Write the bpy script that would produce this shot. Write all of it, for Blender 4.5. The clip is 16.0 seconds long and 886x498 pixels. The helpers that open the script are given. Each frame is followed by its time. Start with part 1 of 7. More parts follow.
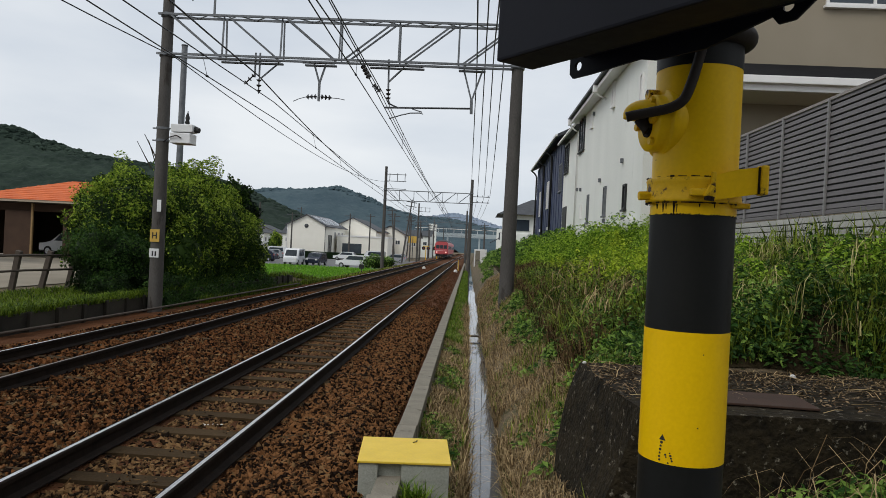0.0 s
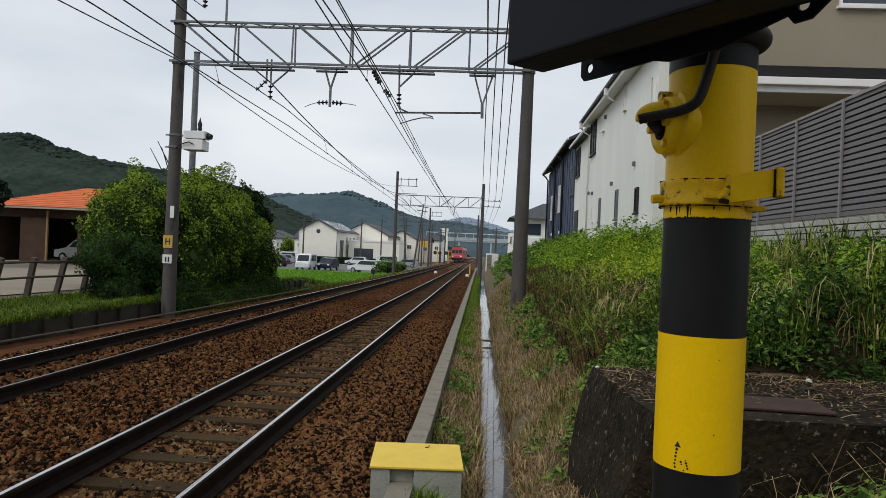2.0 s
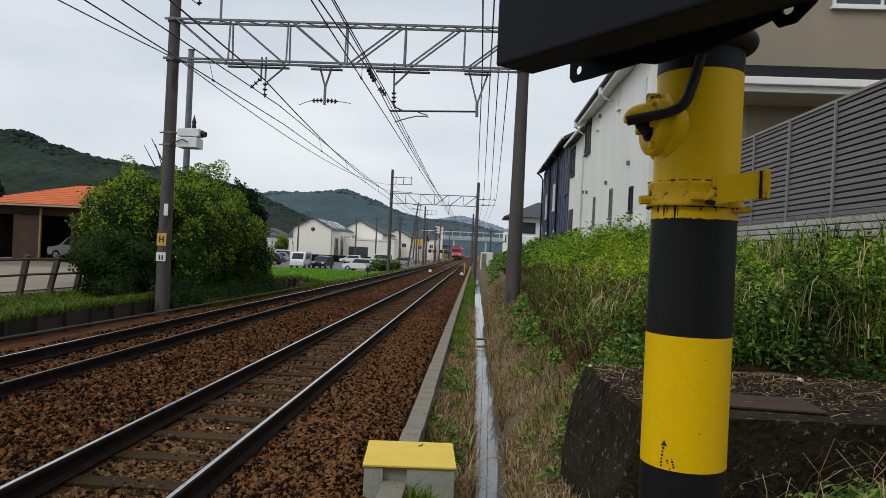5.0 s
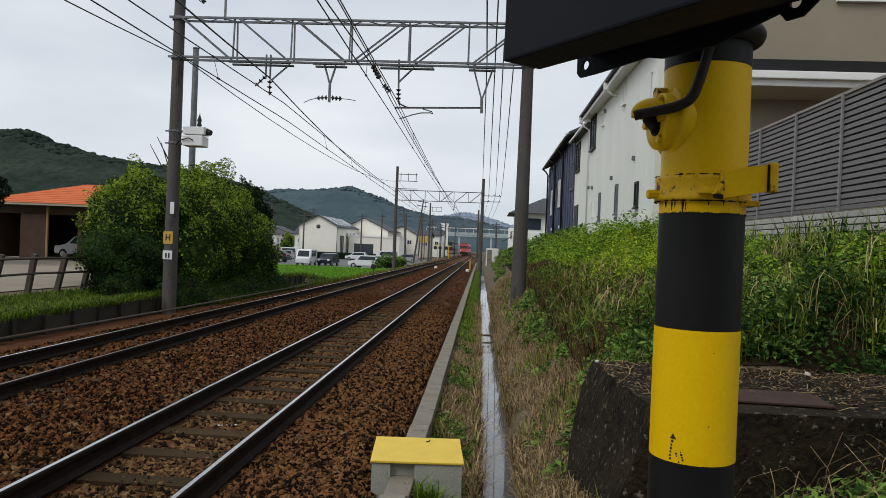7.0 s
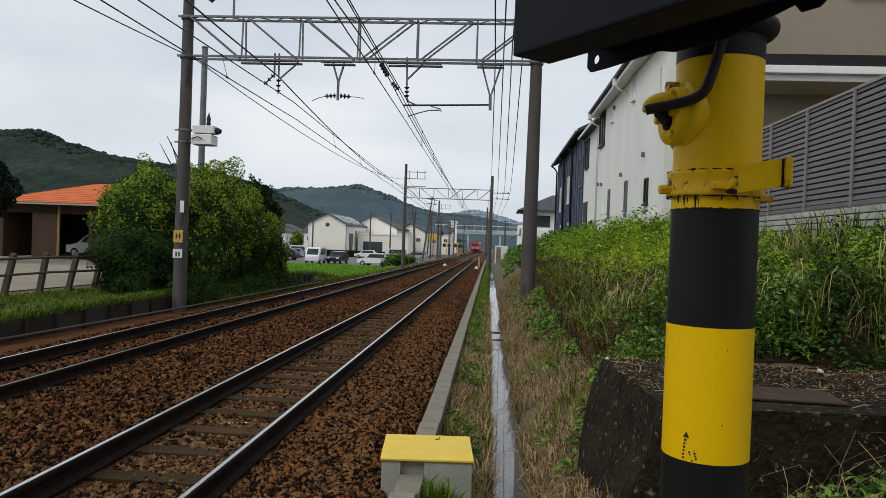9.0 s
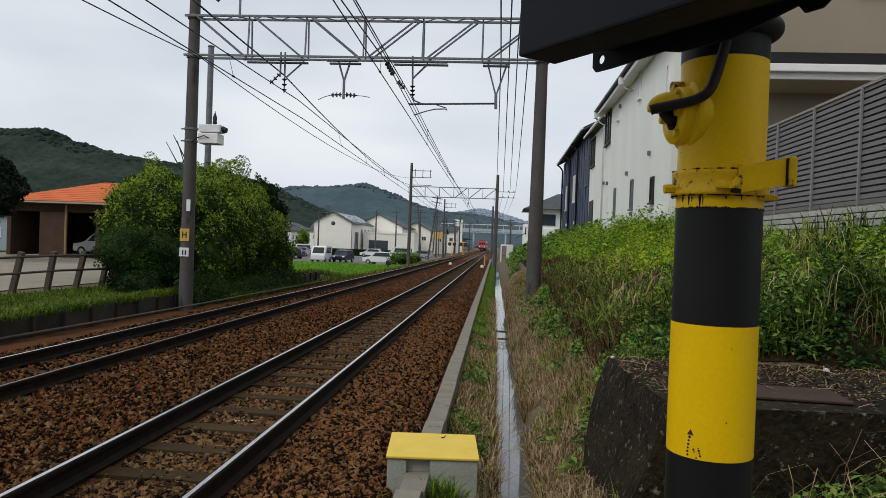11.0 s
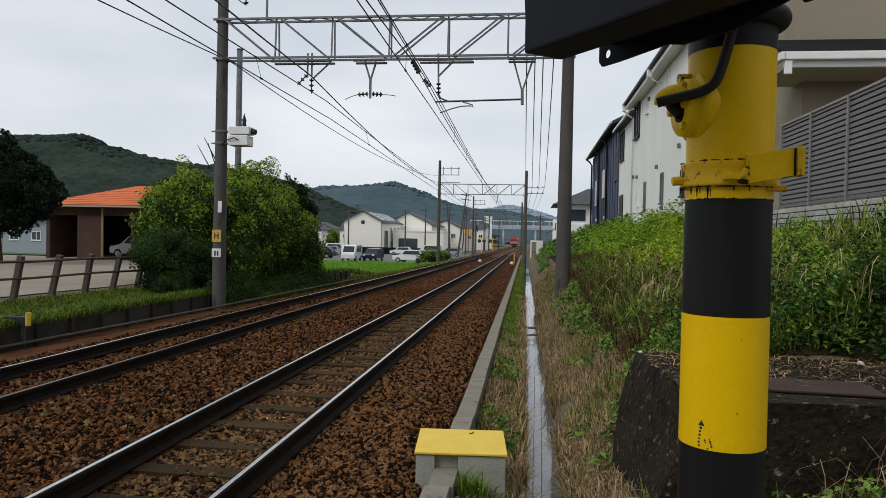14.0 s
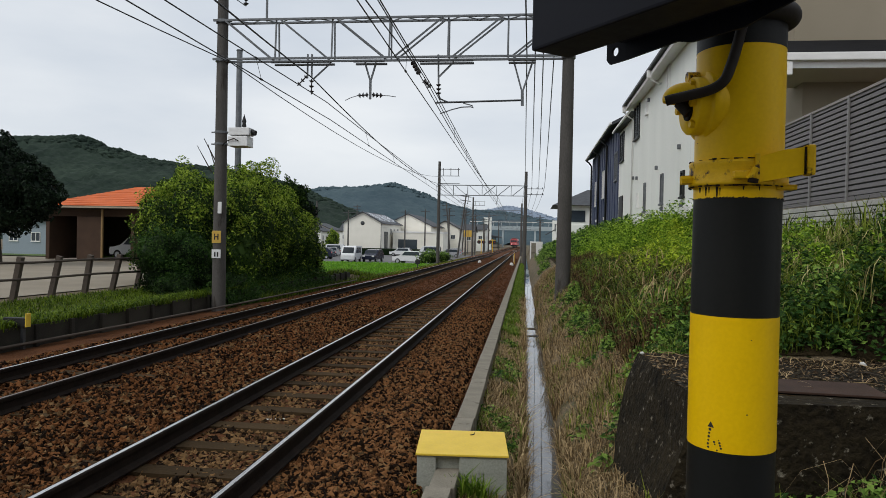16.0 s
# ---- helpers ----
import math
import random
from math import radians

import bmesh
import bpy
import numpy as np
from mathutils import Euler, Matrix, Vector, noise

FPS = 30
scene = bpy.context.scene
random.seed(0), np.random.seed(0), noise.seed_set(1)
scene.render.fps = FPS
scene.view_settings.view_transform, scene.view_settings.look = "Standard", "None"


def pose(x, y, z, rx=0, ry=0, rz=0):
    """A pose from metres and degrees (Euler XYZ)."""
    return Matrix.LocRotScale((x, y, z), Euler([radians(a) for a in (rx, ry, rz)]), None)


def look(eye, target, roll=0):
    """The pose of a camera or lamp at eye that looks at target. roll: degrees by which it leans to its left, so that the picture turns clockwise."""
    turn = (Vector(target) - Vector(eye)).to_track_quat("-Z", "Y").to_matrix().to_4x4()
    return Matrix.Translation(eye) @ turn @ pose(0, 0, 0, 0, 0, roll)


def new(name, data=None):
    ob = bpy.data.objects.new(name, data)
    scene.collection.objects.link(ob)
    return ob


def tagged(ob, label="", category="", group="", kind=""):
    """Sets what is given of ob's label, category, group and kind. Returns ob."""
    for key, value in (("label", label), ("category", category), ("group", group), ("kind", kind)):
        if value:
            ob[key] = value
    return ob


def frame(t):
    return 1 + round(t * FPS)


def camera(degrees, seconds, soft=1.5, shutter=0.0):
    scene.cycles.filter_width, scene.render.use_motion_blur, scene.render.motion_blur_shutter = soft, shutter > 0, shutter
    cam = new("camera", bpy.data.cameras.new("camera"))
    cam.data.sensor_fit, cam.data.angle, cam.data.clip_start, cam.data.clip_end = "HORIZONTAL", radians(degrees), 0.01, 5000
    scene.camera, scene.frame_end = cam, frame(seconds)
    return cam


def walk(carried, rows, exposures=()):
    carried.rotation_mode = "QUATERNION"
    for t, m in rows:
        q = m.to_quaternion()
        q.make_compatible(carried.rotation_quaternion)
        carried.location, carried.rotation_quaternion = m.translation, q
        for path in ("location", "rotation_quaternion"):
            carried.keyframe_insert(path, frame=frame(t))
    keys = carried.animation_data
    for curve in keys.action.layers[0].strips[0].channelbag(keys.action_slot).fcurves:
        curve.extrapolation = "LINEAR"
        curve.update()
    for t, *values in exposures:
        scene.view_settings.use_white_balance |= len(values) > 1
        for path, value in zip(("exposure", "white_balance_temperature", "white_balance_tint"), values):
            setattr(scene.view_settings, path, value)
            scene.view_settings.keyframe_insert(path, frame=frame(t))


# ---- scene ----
cam = camera(63.8, 16.0, soft=0.7)
PATH = [
    (0, (-0.03, 0.0, 1.624), (-0.122, 1.998, 1.616), 2.8),
    (0.5, (-0.03, 0.004, 1.624), (-0.114, 2.002, 1.617), 2.9),
    (1, (-0.03, -0.003, 1.626), (-0.13, 1.994, 1.622), 2.6),
    (1.5, (-0.029, 0.005, 1.625), (-0.149, 2.001, 1.62), 2.7),
    (2, (-0.029, 0.012, 1.625), (-0.154, 2.008, 1.628), 2.5),
    (2.5, (-0.037, 0.012, 1.621), (-0.15, 2.009, 1.602), 2.9),
    (3, (-0.032, 0.011, 1.625), (-0.128, 2.008, 1.627), 2.6),
    (3.5, (-0.03, 0.011, 1.624), (-0.127, 2.008, 1.62), 2.9),
    (6, (-0.013, 0.001, 1.631), (-0.139, 1.997, 1.632), 2.3),
    (6.5, (-0.015, 0.002, 1.626), (-0.147, 1.998, 1.61), 2.2),
    (7, (-0.024, -0.003, 1.626), (-0.149, 1.994, 1.615), 2.3),
    (7.5, (-0.023, 0.008, 1.624), (-0.153, 2.003, 1.616), 2.4),
    (8, (-0.028, 0.009, 1.624), (-0.162, 2.004, 1.606), 2.4),
    (10.5, (-0.021, 0.005, 1.627), (-0.194, 1.997, 1.608), 1.7),
    (11, (-0.026, -0.004, 1.625), (-0.191, 1.989, 1.602), 2.1),
    (11.5, (-0.019, 0.006, 1.615), (-0.197, 1.997, 1.557), 2.0),
    (12, (-0.011, -0.001, 1.616), (-0.203, 1.989, 1.569), 2.1),
    (12.5, (0.002, -0.022, 1.616), (-0.176, 1.969, 1.561), 2.1),
    (13, (0.007, -0.022, 1.622), (-0.2, 1.967, 1.579), 1.7),
    (13.5, (0.017, -0.018, 1.623), (-0.216, 1.968, 1.586), 1.2),
    (14, (0.013, -0.023, 1.623), (-0.235, 1.961, 1.59), 1.2),
    (14.5, (0.011, -0.033, 1.62), (-0.235, 1.951, 1.581), 1.2),
    (15, (0.009, -0.015, 1.618), (-0.226, 1.971, 1.574), 1.4),
    (15.5, (0.002, -0.02, 1.622), (-0.236, 1.965, 1.586), 1.3),
    (16, (-0.001, -0.012, 1.62), (-0.248, 1.973, 1.59), 1.2),
]
walk(cam, [(t, look(eye, aim, lean)) for t, eye, aim, lean in PATH])

# ---- world and light: thin overcast ----
world = bpy.data.worlds.new("overcast_sky")
scene.world = world
world.use_nodes = True
wn, wl = world.node_tree.nodes, world.node_tree.links
wn.clear()
w_out = wn.new("ShaderNodeOutputWorld")
w_bg = wn.new("ShaderNodeBackground")
w_sky = wn.new("ShaderNodeTexSky")
w_sky.sky_type = "NISHITA"
w_sky.sun_disc = False
w_sky.sun_elevation, w_sky.sun_rotation = radians(45), radians(221)
w_dim = wn.new("ShaderNodeVectorMath")
w_dim.operation = "SCALE"
w_dim.inputs["Scale"].default_value = 0.10
w_co = wn.new("ShaderNodeTexCoord")
w_map = wn.new("ShaderNodeMapping")
w_map.inputs["Scale"].default_value = (1.2, 1.2, 4.0)
w_noise = wn.new("ShaderNodeTexNoise")
w_noise.inputs["Scale"].default_value, w_noise.inputs["Detail"].default_value = 1.6, 6
w_ramp = wn.new("ShaderNodeValToRGB")
w_ramp.color_ramp.elements[0].position, w_ramp.color_ramp.elements[0].color = 0.34, (0.62, 0.68, 0.76, 1)
w_ramp.color_ramp.elements[1].position, w_ramp.color_ramp.elements[1].color = 0.70, (0.87, 0.90, 0.93, 1)
w_mix = wn.new("ShaderNodeMix")
w_mix.data_type = "RGBA"
w_mix.inputs["Factor"].default_value = 0.92
wl.new(w_sky.outputs[0], w_dim.inputs[0])
wl.new(w_co.outputs["Generated"], w_map.inputs["Vector"])
wl.new(w_map.outputs[0], w_noise.inputs["Vector"])
wl.new(w_noise.outputs["Fac"], w_ramp.inputs[0])
wl.new(w_dim.outputs[0], w_mix.inputs["A"])
wl.new(w_ramp.outputs[0], w_mix.inputs["B"])
wl.new(w_mix.outputs["Result"], w_bg.inputs["Color"])
wl.new(w_bg.outputs[0], w_out.inputs[0])
w_bg.inputs["Strength"].default_value = 1.0

sun = new("sun", bpy.data.lights.new("sun", "SUN"))
sun.data.energy, sun.data.angle, sun.data.color = 1.25, radians(30), (1.0, 0.96, 0.9)
sun.matrix_world = look((-30, -34, 46), (0, 0, 0))

# ---- materials ----
def mat(name, dark, light, scale=8.0, rough=0.8, metal=0.0, bump=0.15, fine=60.0, island=0.0, spec=0.4, stain=None, stain_scale=1.5, stain_at=0.62, stretch=(1, 1, 1), distance=0.01):
    """Two-scale mottled surface: dark to light by coarse noise, fine grain in tone and relief, stains where a third noise is high."""
    m = bpy.data.materials.new(name)
    m.use_nodes = True
    n, l = m.node_tree.nodes, m.node_tree.links
    b = n["Principled BSDF"]
    b.inputs["Metallic"].default_value = metal
    b.inputs["Specular IOR Level"].default_value = spec
    co = n.new("ShaderNodeTexCoord")
    mp = n.new("ShaderNodeMapping")
    mp.inputs["Scale"].default_value = stretch
    l.new(co.outputs["Object"], mp.inputs["Vector"])
    a = n.new("ShaderNodeTexNoise")
    a.inputs["Scale"].default_value, a.inputs["Detail"].default_value = scale, 5
    f = n.new("ShaderNodeTexNoise")
    f.inputs["Scale"].default_value, f.inputs["Detail"].default_value = fine, 4
    l.new(mp.outputs[0], a.inputs["Vector"])
    l.new(mp.outputs[0], f.inputs["Vector"])
    r = n.new("ShaderNodeValToRGB")
    r.color_ramp.elements[0].position, r.color_ramp.elements[1].position = 0.3, 0.7
    r.color_ramp.elements[0].color, r.color_ramp.elements[1].color = (*dark, 1), (*light, 1)
    mixf = n.new("ShaderNodeMath")
    mixf.operation = "MULTIPLY_ADD"
    mixf.inputs[1].default_value = 0.45
    l.new(f.outputs["Fac"], mixf.inputs[0])
    half = n.new("ShaderNodeMath")
    half.operation = "MULTIPLY"
    half.inputs[1].default_value = 0.55
    l.new(a.outputs["Fac"], half.inputs[0])
    l.new(half.outputs[0], mixf.inputs[2])
    fac = mixf.outputs[0]
    if island:
        g = n.new("ShaderNodeNewGeometry")
        oi = n.new("ShaderNodeObjectInfo")
        s1 = n.new("ShaderNodeMath")
        s1.operation = "ADD"
        l.new(g.outputs["Random Per Island"], s1.inputs[0])
        l.new(oi.outputs["Random"], s1.inputs[1])
        s1b = n.new("ShaderNodeMath")
        s1b.operation = "FRACT"
        l.new(s1.outputs[0], s1b.inputs[0])
        s2 = n.new("ShaderNodeMath")
        s2.operation = "MULTIPLY_ADD"
        s2.inputs[1].default_value = island
        l.new(s1b.outputs[0], s2.inputs[0])
        sub = n.new("ShaderNodeMath")
        sub.operation = "SUBTRACT"
        sub.inputs[1].default_value = island / 2
        l.new(fac, sub.inputs[0])
        l.new(sub.outputs[0], s2.inputs[2])
        fac = s2.outputs[0]
    l.new(fac, r.inputs[0])
    col = r.outputs[0]
    if stain:
        st = n.new("ShaderNodeTexNoise")
        st.inputs["Scale"].default_value, st.inputs["Detail"].default_value = stain_scale, 7
        st.inputs["Roughness"].default_value = 0.65
        l.new(mp.outputs[0], st.inputs["Vector"])
        sr = n.new("ShaderNodeValToRGB")
        sr.color_ramp.elements[0].position, sr.color_ramp.elements[1].position = stain_at, stain_at + 0.08
        l.new(st.outputs["Fac"], sr.inputs[0])
        mx = n.new("ShaderNodeMix")
        mx.data_type = "RGBA"
        l.new(sr.outputs[0], mx.inputs["Factor"])
        l.new(col, mx.inputs["A"])
        mx.inputs["B"].default_value = (*stain, 1)
        col = mx.outputs["Result"]
    l.new(col, b.inputs["Base Color"])
    rr = n.new("ShaderNodeMapRange")
    rr.inputs["To Min"].default_value, rr.inputs["To Max"].default_value = max(0.03, rough - 0.1), min(1, rough + 0.1)
    l.new(f.outputs["Fac"], rr.inputs[0])
    l.new(rr.outputs[0], b.inputs["Roughness"])
    if bump:
        bp = n.new("ShaderNodeBump")
        bp.inputs["Strength"].default_value, bp.inputs["Distance"].default_value = bump, distance
        l.new(f.outputs["Fac"], bp.inputs["Height"])
        l.new(bp.outputs[0], b.inputs["Normal"])
    return m


def leaf_mat(name, dark, light, rough=0.5, trans=0.25):
    """Leaves and blades: each differs in tone, and lets some light through."""
    m = mat(name, dark, light, scale=1.2, rough=rough, bump=0, fine=30, island=0.9, spec=0.10)
    n, l = m.node_tree.nodes, m.node_tree.links
    b = n["Principled BSDF"]
    t = n.new("ShaderNodeBsdfTranslucent")
    l.new(b.inputs["Base Color"].links[0].from_socket, t.inputs["Color"])
    x = n.new("ShaderNodeMixShader")
    x.inputs[0].default_value = trans
    l.new(b.outputs[0], x.inputs[1])
    l.new(t.outputs[0], x.inputs[2])
    l.new(x.outputs[0], n["Material Output"].inputs[0])
    return m


def glass_mat(name, tint=(0.03, 0.04, 0.05)):
    m = mat(name, tint, tuple(c * 1.4 for c in tint), scale=0.8, rough=0.14, bump=0, spec=0.6)
    return m


BALLAST = mat("ballast_bed", (0.040, 0.0175, 0.0075), (0.155, 0.064, 0.028), scale=1.4, rough=0.95, bump=1.0, fine=26, distance=0.04, spec=0.08)
STONE = mat("ballast_stone", (0.010, 0.0050, 0.0024), (0.200, 0.092, 0.036), scale=6, rough=0.95, bump=0, fine=60, island=0.95, spec=0.08)
# darker stones for the lanes left of the near track
STONE_DARK = mat("darker_ballast_stone", (0.008, 0.0038, 0.0018), (0.158, 0.066, 0.025), scale=6, rough=0.95, bump=0, fine=60, island=0.95, spec=0.06)
STONE_PALE = mat("sleeper_gravel", (0.010, 0.0056, 0.0026), (0.200, 0.115, 0.050), scale=6, rough=0.95, bump=0, fine=60, island=0.9, spec=0.1)
SLEEPER = mat("weathered_sleeper", (0.030, 0.019, 0.009), (0.074, 0.048, 0.023), scale=3, rough=0.95, bump=0.5, fine=40, island=0.3, stain=(0.045, 0.026, 0.012), stain_scale=3, spec=0.1)
RUST = mat("rusty_rail_side", (0.006, 0.004, 0.003), (0.021, 0.013, 0.009), scale=9, rough=0.85, metal=0.0, bump=0.3, spec=0.15)
STEEL = mat("polished_rail_head", (0.50, 0.49, 0.48), (0.72, 0.71, 0.70), scale=3, rough=0.3, metal=1.0, bump=0.02, fine=120, stretch=(1, 0.05, 1))
DULL_STEEL = mat("dull_rail_head", (0.10, 0.07, 0.055), (0.26, 0.21, 0.18), scale=3, rough=0.45, metal=0.8, bump=0.02, fine=120, stretch=(1, 0.05, 1))
CONCRETE = mat("grey_concrete", (0.15, 0.135, 0.105), (0.29, 0.262, 0.21), scale=4, rough=0.9, bump=0.3, fine=70, stain=(0.08, 0.07, 0.052), stain_scale=2.2, stain_at=0.56, spec=0.2)
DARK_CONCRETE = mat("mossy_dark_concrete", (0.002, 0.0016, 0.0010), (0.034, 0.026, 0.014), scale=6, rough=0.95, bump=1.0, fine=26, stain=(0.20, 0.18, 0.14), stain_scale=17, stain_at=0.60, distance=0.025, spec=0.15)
BOX_CONCRETE = mat("pale_box_concrete", (0.25, 0.26, 0.22), (0.42, 0.43, 0.38), scale=5, rough=0.85, bump=0.2, fine=80, stain=(0.11, 0.11, 0.09), stain_scale=4, stain_at=0.57, spec=0.2)
LID_YELLOW = mat("yellow_lid_paint", (0.68, 0.46, 0.04), (0.82, 0.58, 0.07), scale=5, rough=0.55, bump=0.08, stain=(0.42, 0.28, 0.04), stain_scale=6, stain_at=0.7)
POST_YELLOW = mat("glossy_yellow_paint", (0.72, 0.43, 0.0), (0.84, 0.53, 0.0), scale=4, rough=0.4, bump=0.04, fine=140, stain=(0.36, 0.18, 0.004), stain_scale=14, stain_at=0.70, distance=0.002, spec=0.2)
POST_YELLOW_WORN = mat("chipped_yellow_paint", (0.58, 0.34, 0.0), (0.76, 0.47, 0.0), scale=8, rough=0.5, bump=0.3, fine=110, stain=(0.045, 0.018, 0.007), stain_scale=34, stain_at=0.56, distance=0.003, spec=0.3)
POST_BLACK = mat("black_post_paint", (0.004, 0.0045, 0.004), (0.010, 0.0105, 0.0095), scale=5, rough=0.5, bump=0.06, fine=120, distance=0.002, spec=0.22)
BOX_BLACK = mat("black_housing_paint", (0.0022, 0.0026, 0.005), (0.007, 0.0078, 0.013), scale=3, rough=0.6, bump=0.06, distance=0.003, spec=0.16)
CABLE_BLACK = mat("black_rubber", (0.010, 0.007, 0.005), (0.026, 0.020, 0.015), scale=20, rough=0.6, bump=0.1, spec=0.25)
POLE_CONCRETE = mat("dark_pole_concrete", (0.055, 0.051, 0.047), (0.115, 0.107, 0.099), scale=3, rough=0.9, bump=0.2, fine=50, stain=(0.04, 0.033, 0.028), stain_scale=2, stretch=(1, 1, 0.3), spec=0.25)
GALV = mat("galvanised_steel", (0.095, 0.102, 0.11), (0.19, 0.20, 0.212), scale=6, rough=0.6, metal=0.3, bump=0.1)
DARK_STEEL = mat("dark_steel", (0.05, 0.053, 0.057), (0.10, 0.105, 0.11), scale=8, rough=0.6, metal=0.4, bump=0.1)
INSULATOR = mat("dark_porcelain", (0.02, 0.018, 0.018), (0.05, 0.045, 0.045), rough=0.3, bump=0)
WIRE = mat("weathered_wire", (0.045, 0.047, 0.052), (0.09, 0.093, 0.10), rough=0.6, metal=0.4, bump=0)
WHITE_PAINT = mat("white_paint", (0.66, 0.67, 0.67), (0.80, 0.80, 0.79), scale=2, rough=0.5, bump=0.03)
WHITE_WALL = mat("white_render", (0.72, 0.735, 0.69), (0.84, 0.85, 0.80), scale=0.7, rough=0.9, bump=0.15, fine=40, stain=(0.62, 0.63, 0.58), stain_scale=0.6, stain_at=0.66, stretch=(1, 1, 0.3))
NAVY_WALL = mat("navy_cladding", (0.026, 0.036, 0.080), (0.050, 0.066, 0.125), scale=1.5, rough=0.6, bump=0.1, stretch=(1, 1, 0.2))
BEIGE_WALL = mat("beige_render", (0.25, 0.215, 0.155), (0.31, 0.265, 0.20), scale=0.9, rough=0.9, bump=0.15, fine=50)
PALE_BEIGE = mat("pale_beige_render", (0.45, 0.41, 0.345), (0.53, 0.49, 0.42), scale=0.9, rough=0.9, bump=0.15, fine=50)
ROOF_DARK = mat("dark_slate_roof", (0.030, 0.033, 0.038), (0.075, 0.08, 0.088), scale=2, rough=0.7, bump=0.2, island=0.3)
GUTTER = mat("white_gutter", (0.70, 0.69, 0.67), (0.82, 0.81, 0.79), scale=3, rough=0.45, bump=0.03)
SLAT_GREY = mat("grey_brown_slat", (0.125, 0.115, 0.118), (0.175, 0.163, 0.166), scale=3, rough=0.6, bump=0.06, island=0.15, stretch=(1, 0.2, 1))
BLOCK_WALL = mat("pale_block_wall", (0.34, 0.335, 0.31), (0.47, 0.46, 0.43), scale=2, rough=0.9, bump=0.3, island=0.3, stain=(0.2, 0.2, 0.17), stain_scale=1.2)
GLASS = glass_mat("window_glass")
ORANGE_ROOF = mat("orange_roof_tile", (0.52, 0.105, 0.022), (0.72, 0.17, 0.04), scale=1.3, rough=0.6, bump=0.2, island=0.25)
# carport browns darkened for the shade under its eaves and inside
BROWN_WALL = mat("eave_shaded_brown", (0.044, 0.024, 0.015), (0.084, 0.048, 0.030), scale=1.2, rough=0.85, bump=0.15)
INSIDE_SHADE = mat("interior_shade_brown", (0.03, 0.022, 0.018), (0.055, 0.042, 0.033), scale=1.0, rough=0.9, bump=0.05)
FENCE_BROWN = mat("dark_brown_fence", (0.045, 0.035, 0.028), (0.095, 0.075, 0.058), scale=4, rough=0.85, bump=0.4, fine=60)
YARD = mat("pale_yard_concrete", (0.195, 0.165, 0.120), (0.285, 0.245, 0.185), scale=0.6, rough=0.9, bump=0.15, fine=25, stain=(0.16, 0.14, 0.105), stain_scale=0.5)
ASPHALT = mat("grey_asphalt", (0.09, 0.09, 0.09), (0.17, 0.17, 0.165), scale=0.5, rough=0.9, bump=0.2, fine=30)
SOIL = mat("earth_and_dry_grass", (0.060, 0.043, 0.025), (0.19, 0.145, 0.085), scale=1.1, rough=0.98, bump=0.9, fine=18, stain=(0.06, 0.075, 0.022), stain_scale=0.9, stain_at=0.55, distance=0.05)
TURF = mat("turf", (0.035, 0.065, 0.012), (0.10, 0.155, 0.03), scale=0.9, rough=0.95, bump=0.8, fine=25, distance=0.05)
RICE = leaf_mat("rice_green", (0.10, 0.26, 0.015), (0.19, 0.40, 0.035), rough=0.6)
GRASS = leaf_mat("fresh_grass", (0.030, 0.055, 0.006), (0.26, 0.33, 0.046), trans=0.35)
# grass colour lowered to stand for shade below the bush
GRASS_DIM = leaf_mat("shade_toned_verge_grass", (0.022, 0.042, 0.003), (0.125, 0.175, 0.016))
LAWN = leaf_mat("lawn_grass", (0.036, 0.072, 0.005), (0.150, 0.215, 0.018))
GRASS_BRIGHT = leaf_mat("bright_strip_grass", (0.07, 0.14, 0.014), (0.21, 0.30, 0.035))
WEED = leaf_mat("green_weed_leaf", (0.028, 0.078, 0.014), (0.25, 0.39, 0.075), trans=0.35)
FEATHER = leaf_mat("feathery_leaf", (0.070, 0.155, 0.012), (0.38, 0.55, 0.06), trans=0.45)
BROWN_STEM = leaf_mat("brown_stem", (0.022, 0.013, 0.006), (0.185, 0.118, 0.056), rough=0.9, trans=0.1)
# bank soil colour deepened to stand for shade in the gaps between weeds
BANK_SHADE_SOIL = mat("shade_darkened_soil", (0.010, 0.008, 0.004), (0.045, 0.034, 0.018), scale=2, rough=1.0, bump=0.8, fine=30, spec=0.05, distance=0.03)
WEED_LIGHT = leaf_mat("yellow_green_shoot", (0.14, 0.23, 0.012), (0.52, 0.63, 0.06), trans=0.45)
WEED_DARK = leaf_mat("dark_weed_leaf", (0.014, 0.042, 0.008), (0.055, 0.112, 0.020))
STRAW = leaf_mat("dry_straw", (0.12, 0.078, 0.036), (0.50, 0.37, 0.20), rough=0.8, trans=0.15)
STRAW_PALE = leaf_mat("pale_dry_seed_head", (0.20, 0.17, 0.065), (0.50, 0.44, 0.20), rough=0.8, trans=0.15)
# leaf colours that paint the bush's lit and shaded parts
BUSH_LIT = leaf_mat("bush_leaf_lit", (0.055, 0.115, 0.010), (0.32, 0.42, 0.050))
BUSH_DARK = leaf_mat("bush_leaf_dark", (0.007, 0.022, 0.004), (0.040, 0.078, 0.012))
HEDGE_GREEN = leaf_mat("hedge_leaf", (0.006, 0.016, 0.004), (0.022, 0.044, 0.010))
PINE = leaf_mat("dark_conifer", (0.003, 0.008, 0.004), (0.012, 0.024, 0.011), trans=0.1)
BARK = mat("dark_bark", (0.022, 0.017, 0.013), (0.06, 0.046, 0.034), scale=6, rough=0.95, bump=0.6)
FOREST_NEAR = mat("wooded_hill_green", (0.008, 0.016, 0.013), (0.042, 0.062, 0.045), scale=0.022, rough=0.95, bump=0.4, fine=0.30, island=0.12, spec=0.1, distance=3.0)
